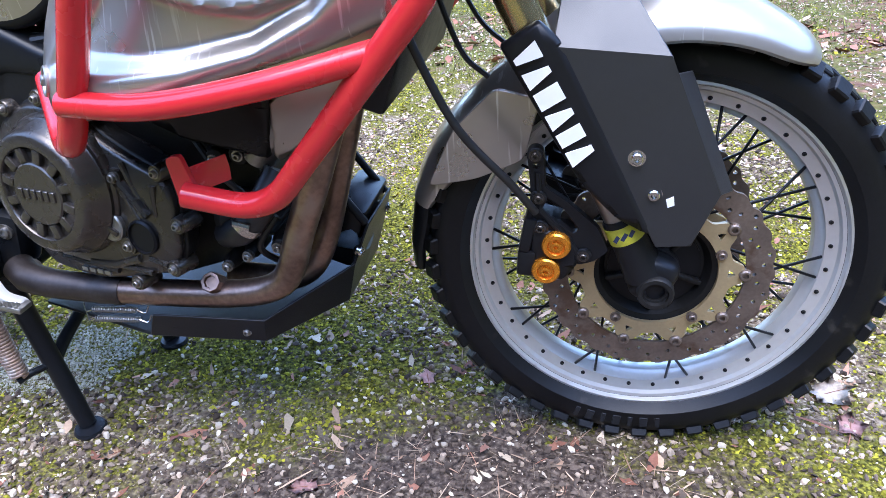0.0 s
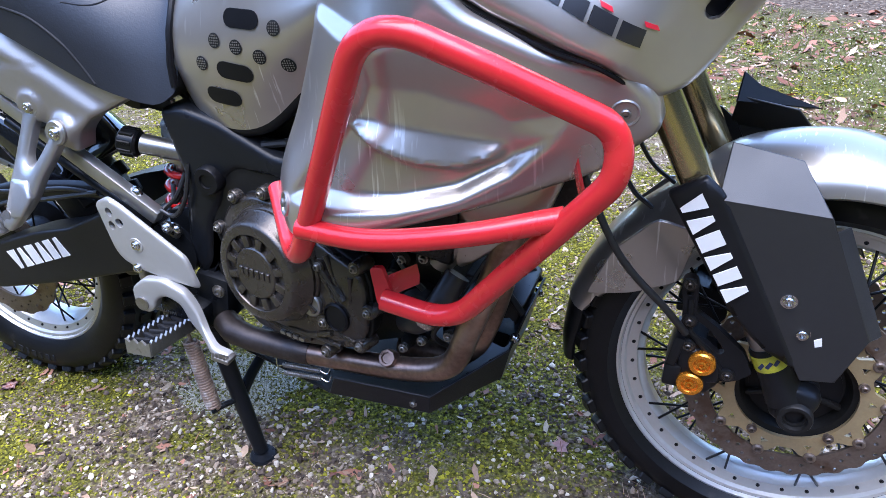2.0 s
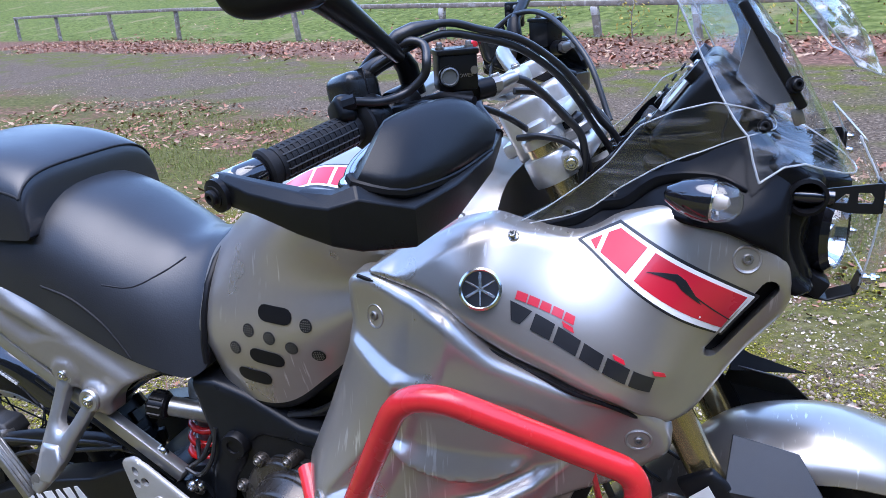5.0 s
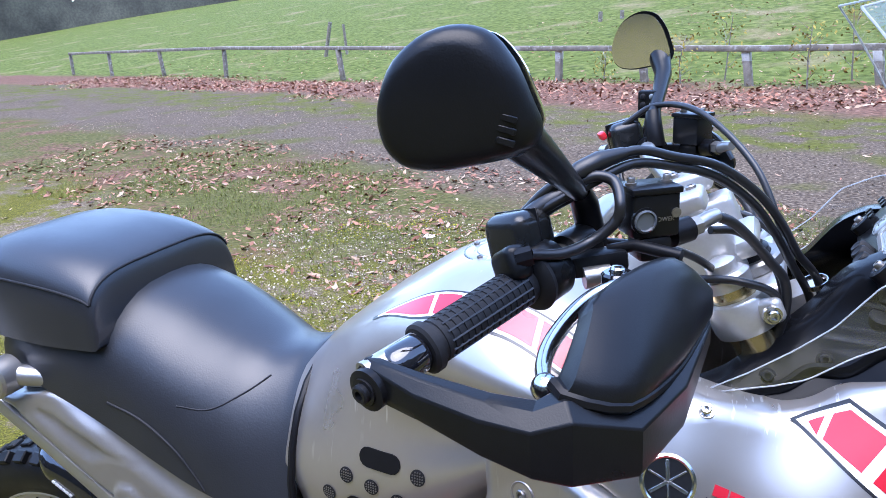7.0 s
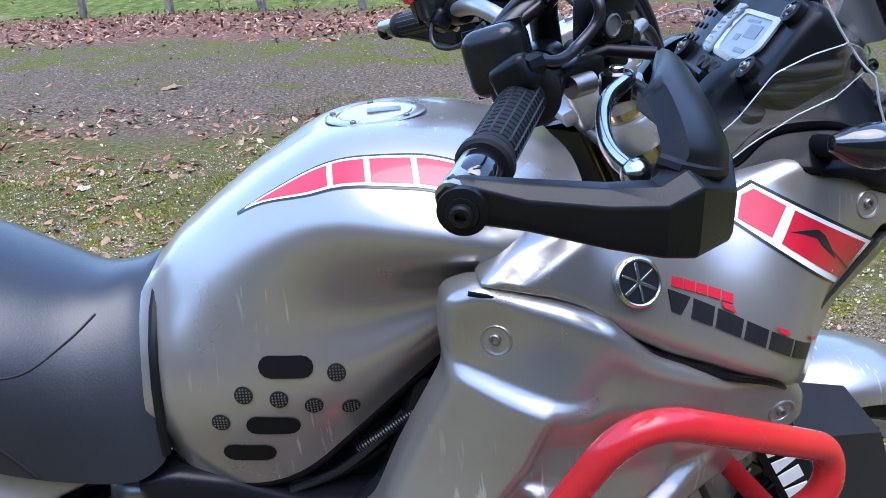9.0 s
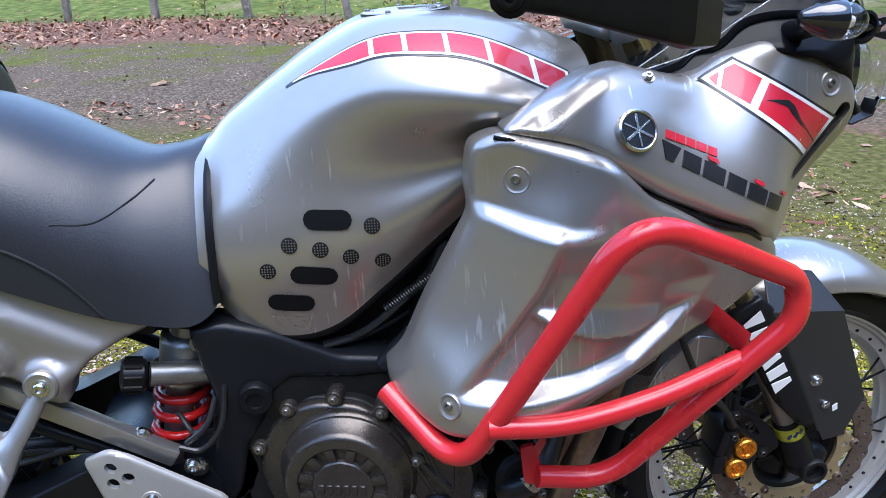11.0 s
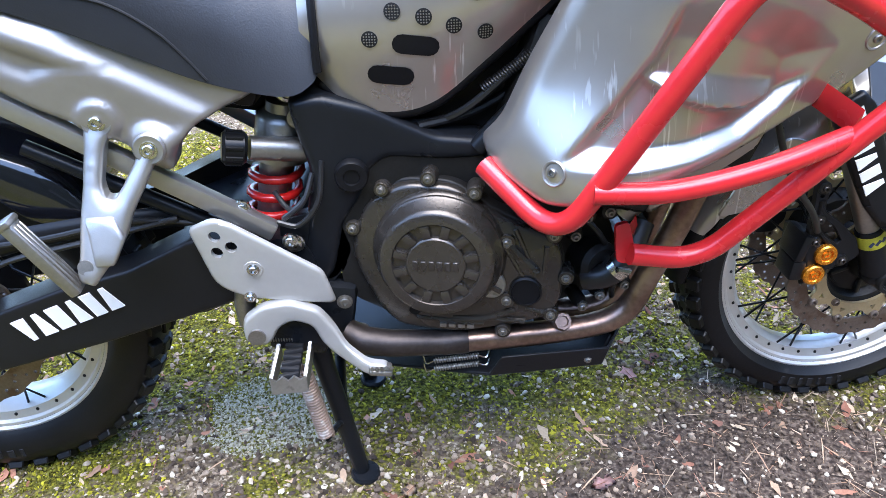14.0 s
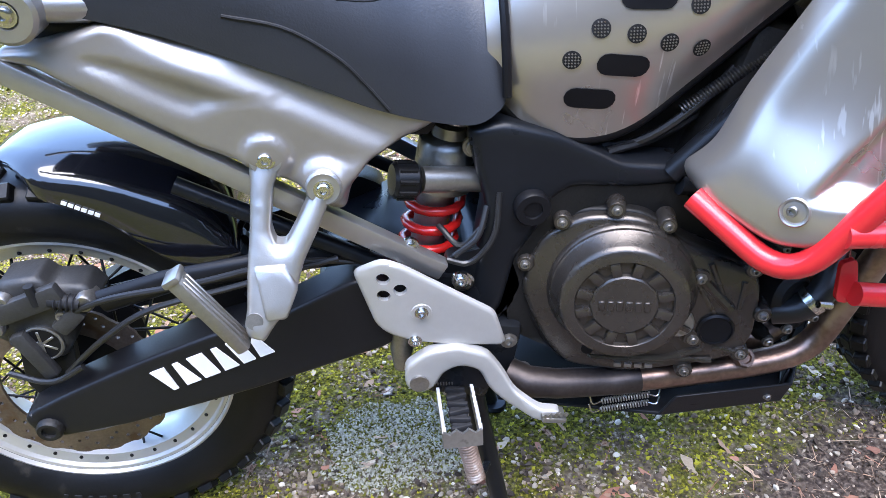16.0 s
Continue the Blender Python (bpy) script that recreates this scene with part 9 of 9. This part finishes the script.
def scatter(name, places, shape, faces, size, mats, label, category, flat=0.0, sink=0.3, tilt=0.5, squash=(0.5, 1.0)):
    """Many copies of one small shape as one mesh of kind stuff; mats get random shares."""
    shape, faces = np.array(shape, float), np.array(faces)
    n = len(places)
    s = (size[0] + (size[1] - size[0]) * rng.random(n) ** 2.2)[:, None, None]
    out = np.repeat(shape[None], n, 0) * (1 + rng.uniform(-0.36, 0.36, (n, len(shape), 3)))
    out = out * np.stack([np.ones(n), rng.uniform(*squash, n), rng.uniform(0.35, 0.75, n) if not flat else np.full(n, 1.0)], 1)[:, None]
    yaw, tx, ty = rng.uniform(0, 2 * np.pi, n), rng.normal(0, tilt, n), rng.normal(0, tilt, n)
    c, sn = np.cos(yaw), np.sin(yaw)
    zero, one = np.zeros(n), np.ones(n)
    rz = np.stack([np.stack([c, -sn, zero], 1), np.stack([sn, c, zero], 1), np.stack([zero, zero, one], 1)], 1)
    rx = np.stack([np.stack([one, zero, zero], 1), np.stack([zero, np.cos(tx), -np.sin(tx)], 1), np.stack([zero, np.sin(tx), np.cos(tx)], 1)], 1)
    ry = np.stack([np.stack([np.cos(ty), zero, np.sin(ty)], 1), np.stack([zero, one, zero], 1), np.stack([-np.sin(ty), zero, np.cos(ty)], 1)], 1)
    out = np.einsum("nij,nvj->nvi", rz @ rx @ ry, out * s)
    low = -out[:, :, 2].min(1)
    z = np.array([relief(x, y) for x, y in places]) + low * (1 - sink)
    out += np.c_[np.array(places), z][:, None]
    k = len(shape)
    allf = (faces[None] + (np.arange(n) * k)[:, None, None]).reshape(-1, faces.shape[1])
    me = bpy.data.meshes.new(name)
    me.from_pydata(out.reshape(-1, 3).tolist(), [], allf.tolist())
    for mm in mats:
        me.materials.append(mm)
    pick = np.repeat(rng.integers(0, len(mats), n), len(faces)).astype(np.int32)
    me.polygons.foreach_set("material_index", pick)
    me.polygons.foreach_set("use_smooth", np.full(len(pick), flat > 0))
    me.update()
    return tagged(new(name, me), label, category, kind="stuff")


def islands(name, a, b, rough=0.8, translucent=False):
    """A colour that varies from piece to piece."""
    m = bpy.data.materials.new(name)
    m.use_nodes = True
    nt = m.node_tree
    geo = nt.nodes.new("ShaderNodeNewGeometry")
    r = nt.nodes.new("ShaderNodeValToRGB")
    r.color_ramp.elements[0].color, r.color_ramp.elements[1].color = (*a, 1), (*b, 1)
    nt.links.new(geo.outputs["Random Per Island"], r.inputs["Fac"])
    co, n = nt.nodes.new("ShaderNodeTexCoord"), nt.nodes.new("ShaderNodeTexNoise")
    n.inputs["Scale"].default_value = 240
    nt.links.new(co.outputs["Object"], n.inputs["Vector"])
    mp = nt.nodes.new("ShaderNodeMapRange")
    mp.inputs["To Min"].default_value, mp.inputs["To Max"].default_value = 0.65, 1.25
    nt.links.new(n.outputs["Fac"], mp.inputs["Value"])
    mul = nt.nodes.new("ShaderNodeMix")
    mul.data_type, mul.blend_type = "RGBA", "MULTIPLY"
    mul.inputs["Factor"].default_value = 1.0
    nt.links.new(r.outputs[0], mul.inputs["A"]), nt.links.new(mp.outputs[0], mul.inputs["B"])
    bsdf = nt.nodes["Principled BSDF"]
    nt.links.new(mul.outputs["Result"], bsdf.inputs["Base Color"])
    bsdf.inputs["Roughness"].default_value, bsdf.inputs["Specular IOR Level"].default_value = rough, 0.2
    return m


PALE = islands("pale_pebble", (0.226, 0.175, 0.122), (0.680, 0.585, 0.455), 0.7)
BROWN = islands("brown_pebble", (0.10, 0.070, 0.048), (0.42, 0.32, 0.225), 0.75)
MOSS = islands("moss", (0.075, 0.070, 0.007), (0.40, 0.36, 0.028), 0.95)
MOSS_DARK = islands("dark_moss", (0.035, 0.034, 0.007), (0.18, 0.17, 0.024), 0.95)
LEAF = islands("brown_leaf", (0.13, 0.050, 0.030), (0.40, 0.19, 0.12), 0.7)
LEAF_PALE = islands("pale_leaf", (0.24, 0.140, 0.085), (0.50, 0.345, 0.225), 0.7)
PALE_CHIP = islands("cream_chip", (0.34, 0.255, 0.165), (0.58, 0.46, 0.32), 0.8)
BLADE = islands("grass_blade", (0.085, 0.11, 0.020), (0.25, 0.27, 0.07), 0.8)

# icosahedron for stones and cushions
G = (1 + 5 ** 0.5) / 2
ICO = np.array([(-1, G, 0), (1, G, 0), (-1, -G, 0), (1, -G, 0), (0, -1, G), (0, 1, G), (0, -1, -G), (0, 1, -G), (G, 0, -1), (G, 0, 1), (-G, 0, -1), (-G, 0, 1)]) / 1.902
ICO_F = [(0, 11, 5), (0, 5, 1), (0, 1, 7), (0, 7, 10), (0, 10, 11), (1, 5, 9), (5, 11, 4), (11, 10, 2), (10, 7, 6), (7, 1, 8), (3, 9, 4), (3, 4, 2), (3, 2, 6), (3, 6, 8), (3, 8, 9), (4, 9, 5), (2, 4, 11), (6, 2, 10), (8, 6, 7), (9, 8, 1)]


def bare(x, y):
    """How bare of moss the trodden soil before the front wheel is, 0 to 1."""
    edge = min(0.53 * (x + 0.2), -0.45 * (x + 0.2)) + 0.03 - y + 0.09 * noise.noise((x * 9, y * 9, 6)) + 0.06 * noise.noise((x * 30, y * 30, 6))
    return ease((edge + 0.06) / 0.16)


def mossy_at(x, y):
    return noise.noise((x * 2.6, y * 2.6, 1.0)) + 0.55 * noise.noise((x * 7.0, y * 7.0, 3.0)) + (0.10 if y < 0.9 else -0.1) - 1.1 * bare(x, y)


def places(n, x0, x1, y0, y1, want=None):
    out = []
    while len(out) < n:
        for x, y in zip(rng.uniform(x0, x1, n), rng.uniform(y0, y1, n)):
            rim = min(x - x0, x1 - x, y - y0, y1 - y) / (0.12 * min(x1 - x0, y1 - y0))
            if rng.random() < rim and (want is None or want(x, y)):
                out.append((x, y))
    return out[:n]


CHIP = islands("grey_grit", (0.190, 0.177, 0.132), (0.475, 0.446, 0.340), 0.85)
SOIL = islands("soil_crumb", (0.035, 0.025, 0.018), (0.13, 0.095, 0.07), 0.95)
OCTA = [(1, 0, 0), (0, 1, 0), (-1, 0, 0), (0, -1, 0), (0, 0, 1), (0.1, 0.1, -0.6)]
OCTA_F = [(0, 1, 4), (1, 2, 4), (2, 3, 4), (3, 0, 4), (1, 0, 5), (2, 1, 5), (3, 2, 5), (0, 3, 5)]


def slab_edge(x, y):
    """How far a place lies inside the worn patch of grit under the stand, with a ragged rim."""
    return 1 - (abs((x + 1.085) / 0.135) ** 3 + abs((y - 0.03) / 0.11) ** 3) + 0.5 * noise.noise((x * 22, y * 22, 4)) + 0.3 * noise.noise((x * 60, y * 60, 4))


scatter("gravel", places(30000, -2.5, 1.1, -1.0, 1.5, lambda x, y: mossy_at(x, y) < rng.uniform(-0.6, 0.9) and slab_edge(x, y) < 0 and rng.random() > 0.6 * bare(x, y)), ICO, ICO_F, (0.0016, 0.0078), [PALE, PALE, BROWN, BROWN, BROWN, SOIL], "pale and brown gravel stones lying loose", "gravel")
scatter("gravel", places(12000, -2.5, 1.1, -1.0, 1.5, lambda x, y: slab_edge(x, y) < 0), OCTA, OCTA_F, (0.001, 0.005), [PALE, BROWN], "fine pale grit between the stones", "grit")
scatter("gravel", places(15000, -3.6, 1.8, 1.0, 4.2, lambda x, y: mossy_at(x, y) < rng.uniform(-0.4, 0.6)), ICO, ICO_F, (0.003, 0.010), [PALE, BROWN], "pale and brown gravel stones lying loose", "gravel")
scatter("gravel", places(12000, -14, 4.0, 3.6, 12.0, lambda x, y: 3.6 < band(x, y) < 9.5), OCTA, OCTA_F, (0.004, 0.014), [BROWN], "stony grit of the track", "gravel", sink=0.5)
scatter("gravel", places(16000, -3.6, 2.0, 1.0, 4.6), OCTA, OCTA_F, (0.002, 0.007), [PALE, BROWN], "fine pale grit between the stones", "grit")
scatter("soil_crumbs", places(28000, -2.5, 1.1, -1.0, 1.5, lambda x, y: mossy_at(x, y) < rng.uniform(-0.6, 0.25)), OCTA, OCTA_F, (0.002, 0.009), [SOIL], "dark brown crumbs of soil between the stones", "soil", sink=0.5)
scatter("moss", places(88000, -2.5, 1.1, -1.0, 1.6, lambda x, y: mossy_at(x, y) > rng.uniform(-0.50, 0.38) and slab_edge(x, y) < 0.1), OCTA, OCTA_F, (0.0018, 0.0067), [MOSS, MOSS_DARK], "yellow-green moss cushions between the stones", "moss", sink=0.6)
scatter("moss", places(14000, -3.6, 1.8, 1.0, 4.2, lambda x, y: mossy_at(x, y) > rng.uniform(-0.1, 0.3)), OCTA, OCTA_F, (0.004, 0.011), [MOSS, MOSS_DARK], "yellow-green moss cushions between the stones", "moss", sink=0.6)
scatter("worn_grit", places(9000, -1.3, -0.88, -0.16, 0.22, lambda x, y: slab_edge(x, y) > rng.uniform(-0.1, 0.2)), OCTA, OCTA_F, (0.0012, 0.0046), [CHIP, CHIP, CHIP, MOSS_DARK], "patch of pale grey grit under the stand", "grit", sink=0.5)
BLADE_V = [(-0.06, 0, 0), (0.06, 0, 0), (0.05, 0.10, 0.5), (-0.05, 0.10, 0.5), (0.0, 0.35, 1.0)]
scatter("grass_tufts", places(26000, -7.0, 1.5, 1.6, 6.5, lambda x, y: 1.7 < y + 0.4 * x + 2.6 * noise.noise((x * 0.6, y * 0.6, 9)) < 4.0 and noise.noise((x * 1.5, y * 1.5, 4)) > -0.2), BLADE_V, [(0, 1, 2), (0, 2, 3), (3, 2, 4)], (0.010, 0.045), [BLADE], "short grass growing through the gravel", "grass", flat=1.0, sink=0.0, tilt=0.4)

# leaves: a curled blade with points
LEAF_V = [(-1.0, 0, 0.10), (-0.62, 0.34, 0.0), (-0.12, 0.52, 0.10), (0.42, 0.34, 0.02), (1.0, 0, 0.16), (0.42, -0.34, 0.08), (-0.12, -0.50, 0.02), (-0.62, -0.34, 0.12), (0.0, 0.0, 0.0)]
LEAF_F = [(8, 0, 1), (8, 1, 2), (8, 2, 3), (8, 3, 4), (8, 4, 5), (8, 5, 6), (8, 6, 7), (8, 7, 0)]
scatter("fallen_leaves", places(2200, -2.2, 1.0, -0.75, 1.6), LEAF_V, LEAF_F, (0.005, 0.022), [LEAF, LEAF_PALE, PALE_CHIP], "small fallen leaves and chips", "leaves", flat=1.0, sink=0.0, tilt=0.25)
scatter("fallen_leaves", places(6400, -9.0, 2.0, 1.6, 7.5, lambda x, y: 1.4 < y + 0.4 * x < 4.6 and noise.noise((x * 1.1, y * 1.1, 7)) > -0.15), LEAF_V, LEAF_F, (0.012, 0.048), [LEAF, LEAF, LEAF_PALE], "brown fallen leaves on the grass", "leaves", flat=1.0, sink=0.0, tilt=0.3)
scatter("fallen_leaves", places(13000, -26, 5.0, 7.0, 23.0, lambda x, y: 9.0 + 1.2 * rng.random() < band(x, y) + 1.6 * noise.noise((x * 0.4, y * 0.4, 1)) < 11.6 + 2.6 * rng.random()), LEAF_V, LEAF_F, (0.025, 0.070), [LEAF, LEAF, LEAF_PALE], "drift of brown fallen leaves along the fence", "leaves", flat=1.0, sink=0.0, tilt=0.4)
TWIG_V = [(-1, -0.03, 0.02), (1, -0.03, 0.05), (1, 0.03, 0.05), (-1, 0.03, 0.02), (0, 0.08, 0.09)]
scatter("twigs", places(900, -2.2, 1.0, -0.75, 1.4), TWIG_V, [(0, 1, 4), (1, 2, 4), (2, 3, 4), (3, 0, 4)], (0.008, 0.032), [SOIL, LEAF, LEAF_PALE], "thin dry twigs and stalks", "twigs", flat=1.0, sink=0.0, tilt=0.12)
scatter("twigs", places(1500, -0.75, 0.25, -0.70, 0.10, lambda x, y: bare(x, y) > 0.5), TWIG_V, [(0, 1, 4), (1, 2, 4), (2, 3, 4), (3, 0, 4)], (0.006, 0.030), [SOIL, BROWN, LEAF_PALE], "thin dry twigs and stalks on bare soil", "twigs", flat=1.0, sink=0.0, tilt=0.15, squash=(0.5, 0.9))
scatter("fallen_leaves", places(1500, -26, 5.0, 13.5, 28.0, lambda x, y: band(x, y) > 13.2), LEAF_V, LEAF_F, (0.03, 0.07), [LEAF, LEAF_PALE], "fallen leaves scattered over the lawn", "leaves", flat=1.0, sink=0.0, tilt=0.3)
scatter("fallen_leaves", places(260, -10, 3.0, 2.0, 12.0), LEAF_V, LEAF_F, (0.02, 0.05), [LEAF, LEAF_PALE], "scattered fallen leaves on the track", "leaves", flat=1.0, sink=0.0, tilt=0.25)


def big_leaf(x, y, size, turn, mat, label):
    """One broad fallen leaf with lobes, a midrib and a stalk."""
    b = bmesh.new()
    n = 15
    mid = b.verts.new((0, 0, 0.05 * size))
    ring = []
    for k in range(n):
        a = 2 * math.pi * k / n
        r = size * (0.85 + 0.25 * math.cos(5 * a) + 0.08 * math.sin(3 * a + x * 40))
        ring.append(b.verts.new((r * math.cos(a), 0.8 * r * math.sin(a), size * (0.18 * abs(math.sin(a * 1.5 + y * 30)) + 0.05))))
    for k in range(n):
        b.faces.new((mid, ring[k], ring[(k + 1) % n]))
    bmesh.ops.solidify(b, geom=b.faces[:], thickness=0.0008)
    leaf = part("fallen_leaf", b, mat, None, sharp=70)
    leaf.matrix_basis = pose(x, y, relief(x, y) + 0.003, 4, -3, turn)
    rib = part("leaf_stalk", tube([(-size * 1.5, 0.1 * size, 0.004), (-size * 0.8, 0, 0.05 * size), (size * 0.7, 0, 0.14 * size)], [0.0011, 0.0010, 0.0005], 6), LEAF, leaf)
    return tagged(leaf, label, "leaf", group="large fallen leaves")


PINK = islands("pinkish_leaf", (0.42, 0.24, 0.21), (0.52, 0.30, 0.26), 0.65)
CREAM = islands("cream_leaf", (0.66, 0.55, 0.44), (0.74, 0.62, 0.50), 0.6)
TAN = islands("tan_leaf", (0.40, 0.25, 0.15), (0.50, 0.33, 0.21), 0.65)
for x, y, size, turn, mat, label in (
    (0.313, 0.089, 0.042, 20, CREAM, "large cream fallen leaf beside the front wheel"), (0.325, 0.012, 0.030, 75, PINK, "dull pink fallen leaf beside the front wheel"), (-0.360, 0.052, 0.020, 110, PINK, "dull pink fallen leaf on the gravel"),
    (-0.830, -0.200, 0.018, 40, TAN, "tan curled leaf near the centre stand"), (-0.700, -0.026, 0.011, 10, TAN, "small tan curled leaf on the moss"), (-0.468, 0.446, 0.024, 150, TAN, "tan fallen leaf on the moss"),
    (-0.865, -0.313, 0.030, 60, CREAM, "cream fallen leaf on dark soil"), (-0.492, -0.225, 0.026, 200, PINK, "dull pink fallen leaf on dark soil"), (-1.093, 0.166, 0.018, 30, CREAM, "pale leaf by the stone slab"),
    (-1.349, 0.004, 0.011, 80, TAN, "small tan leaf near the rear wheel"), (-0.798, 0.013, 0.012, 120, TAN, "small tan leaf under the engine"), (-1.60, -0.14, 0.024, 45, PINK, "dull pink fallen leaf by the rear wheel"),
    (0.259, 1.172, 0.040, 20, CREAM, "pale fallen leaf beyond the front wheel"), (-2.444, 6.489, 0.11, 15, TAN, "tan fallen leaf on the track"), (-2.30, 3.437, 0.055, 65, CREAM, "pale fallen leaf on the grass"), (-3.333, 5.132, 0.06, 140, TAN, "tan fallen leaf on the grass"),
):
    big_leaf(x, y, size, turn, mat, label)

# ---- fence ----
def fence_at(x):
    return 13.05 - 0.405 * x


def fence_top(x):
    """Height of the rail, which drops towards the front of the machine."""
    return 0.66 + 0.021 * min(17.0, max(0.0, -x))


fence = tagged(new("fence"), "low weathered timber rail fence beside the track", "fence")
post_x = [-29.5, -25.5, -21.0, -16.8, -11.0, -6.05, -4.2, -2.35, -0.5, 1.4, 3.3, 5.2]
for x in post_x:
    h = fence_top(x) - 0.09
    b = box((0.13, 0.11, h + 0.15), bevel=0.012)
    for v in b.verts:
        v.co.x += 0.10 * (v.co.z / h) * math.sin(x * 3.0)
        v.co.z += h / 2 - 0.075
    moved(b, pose(x, fence_at(x), 0, 4 * math.sin(x * 2.0), 0, -22))
    post = part("post", b, WOOD, fence)
    if x > -7:
        cap = box((0.138, 0.118, 0.16), (0, 0, h - 0.09), bevel=0.012)
        for v in cap.verts:
            v.co.x += 0.10 * ((v.co.z - h / 2 + 0.075) / h) * math.sin(x * 3.0)
        part("painted_top", moved(cap, pose(x, fence_at(x), 0, 4 * math.sin(x * 2.0), 0, -22)), FENCE_WHITE, post, "flaking white paint")
for a, b2 in zip(post_x, post_x[1:]):
    p, q = Vector((a, fence_at(a), fence_top(a) - 0.045)), Vector((b2, fence_at(b2), fence_top(b2) - 0.045))
    m = Matrix.Translation((p + q) / 2) @ frame_to(q - p).to_4x4()
    part("rail", moved(box((0.10, 0.13, (q - p).length + 0.02), bevel=0.014), m), WOOD, fence)


# ---- saplings and stakes behind the fence ----
def stake(x, y, h, lean, r=0.05):
    s = part("tree_stake", tube([(x, y, -0.1), (x + lean * h, y, h)], r, 8), WOOD)
    return tagged(s, "weathered leaning tree stake on the lawn", "stake", group="tree stakes")


stake(-15.2, 23.5, 1.6, 0.28, 0.07), stake(-14.2, 23.6, 1.5, -0.05, 0.05), stake(-5.4, 25.5, 1.4, 0.02, 0.07), stake(-4.7, 25.8, 1.4, 0.0, 0.07)


def shrub(x, y, h, seed, label):
    r = random.Random(seed)
    root = part("shrub", tube([(x, y, 0), (x + r.uniform(-.05, .05), y, h * 0.5), (x + r.uniform(-.1, .1), y, h)], [0.015, 0.010, 0.004], 6), WOOD)
    for k in range(9):
        z = h * r.uniform(0.15, 0.9)
        a = r.uniform(0, 6.28)
        part("twig", tube([(x, y, z), (x + math.cos(a) * h * 0.22, y + math.sin(a) * h * 0.22, z + h * 0.18)], [0.006, 0.002], 5), WOOD, root)
    leaves = bmesh.new()
    for k in range(130):
        a, rad, z = r.uniform(0, 6.28), h * 0.32 * math.sqrt(r.random()), h * r.uniform(0.12, 1.05)
        c = Vector((x + math.cos(a) * rad, y + math.sin(a) * rad, z))
        t = pose(*c, r.uniform(-70, 70), r.uniform(-70, 70), r.uniform(0, 360))
        s = r.uniform(0.02, 0.045)
        leaves.faces.new([leaves.verts.new(t @ Vector(p)) for p in ((-s, 0, 0), (0, s * 0.5, 0.004), (s, 0, 0), (0, -s * 0.5, 0.004))])
    o = part("foliage", leaves, YELLOWING, root)
    o["kind"] = "stuff"
    return tagged(root, label, "shrub", group="yellowing shrubs")


YELLOWING = islands("yellowing_leaf", (0.20, 0.15, 0.03), (0.42, 0.34, 0.08), 0.7)
for k, (x, h) in enumerate(((-3.3, 0.7), (-1.6, 0.9), (-0.9, 1.2), (0.4, 1.0), (1.1, 1.3), (2.4, 1.1))):
    shrub(x, fence_at(x) + (-0.5 if k % 2 else 0.6), h, k, "thin yellowing shrub by the fence")


# ---- unseen dark tree ring round the clearing, added to block low skylight ----
wb = bmesh.new()
rim_low, rim_top = [], []
for k in range(180):
    a = 2 * math.pi * k / 180
    r = 125 + 14 * noise.noise((math.cos(a) * 3, math.sin(a) * 3, 0))
    hgt = 54 - 36 * math.sin(a) + 16 * math.cos(a) + 12 * noise.noise((math.cos(a) * 9, math.sin(a) * 9, 3)) + 8 * noise.noise((math.cos(a) * 40, math.sin(a) * 40, 5))
    rim_low.append(wb.verts.new((r * math.cos(a), r * math.sin(a), -1)))
    rim_top.append(wb.verts.new(((r + 4) * math.cos(a), (r + 4) * math.sin(a), hgt)))
for k in range(180):
    j = (k + 1) % 180
    wb.faces.new((rim_low[k], rim_low[j], rim_top[j], rim_top[k]))
tagged(part("backdrop", wb, material("unseen_tree_ring", (0.055, 0.055, 0.038), 0.95, vary=0.5, scale=0.25)), "unseen ring of dark trees, added to block low skylight", "woodland", kind="structure")
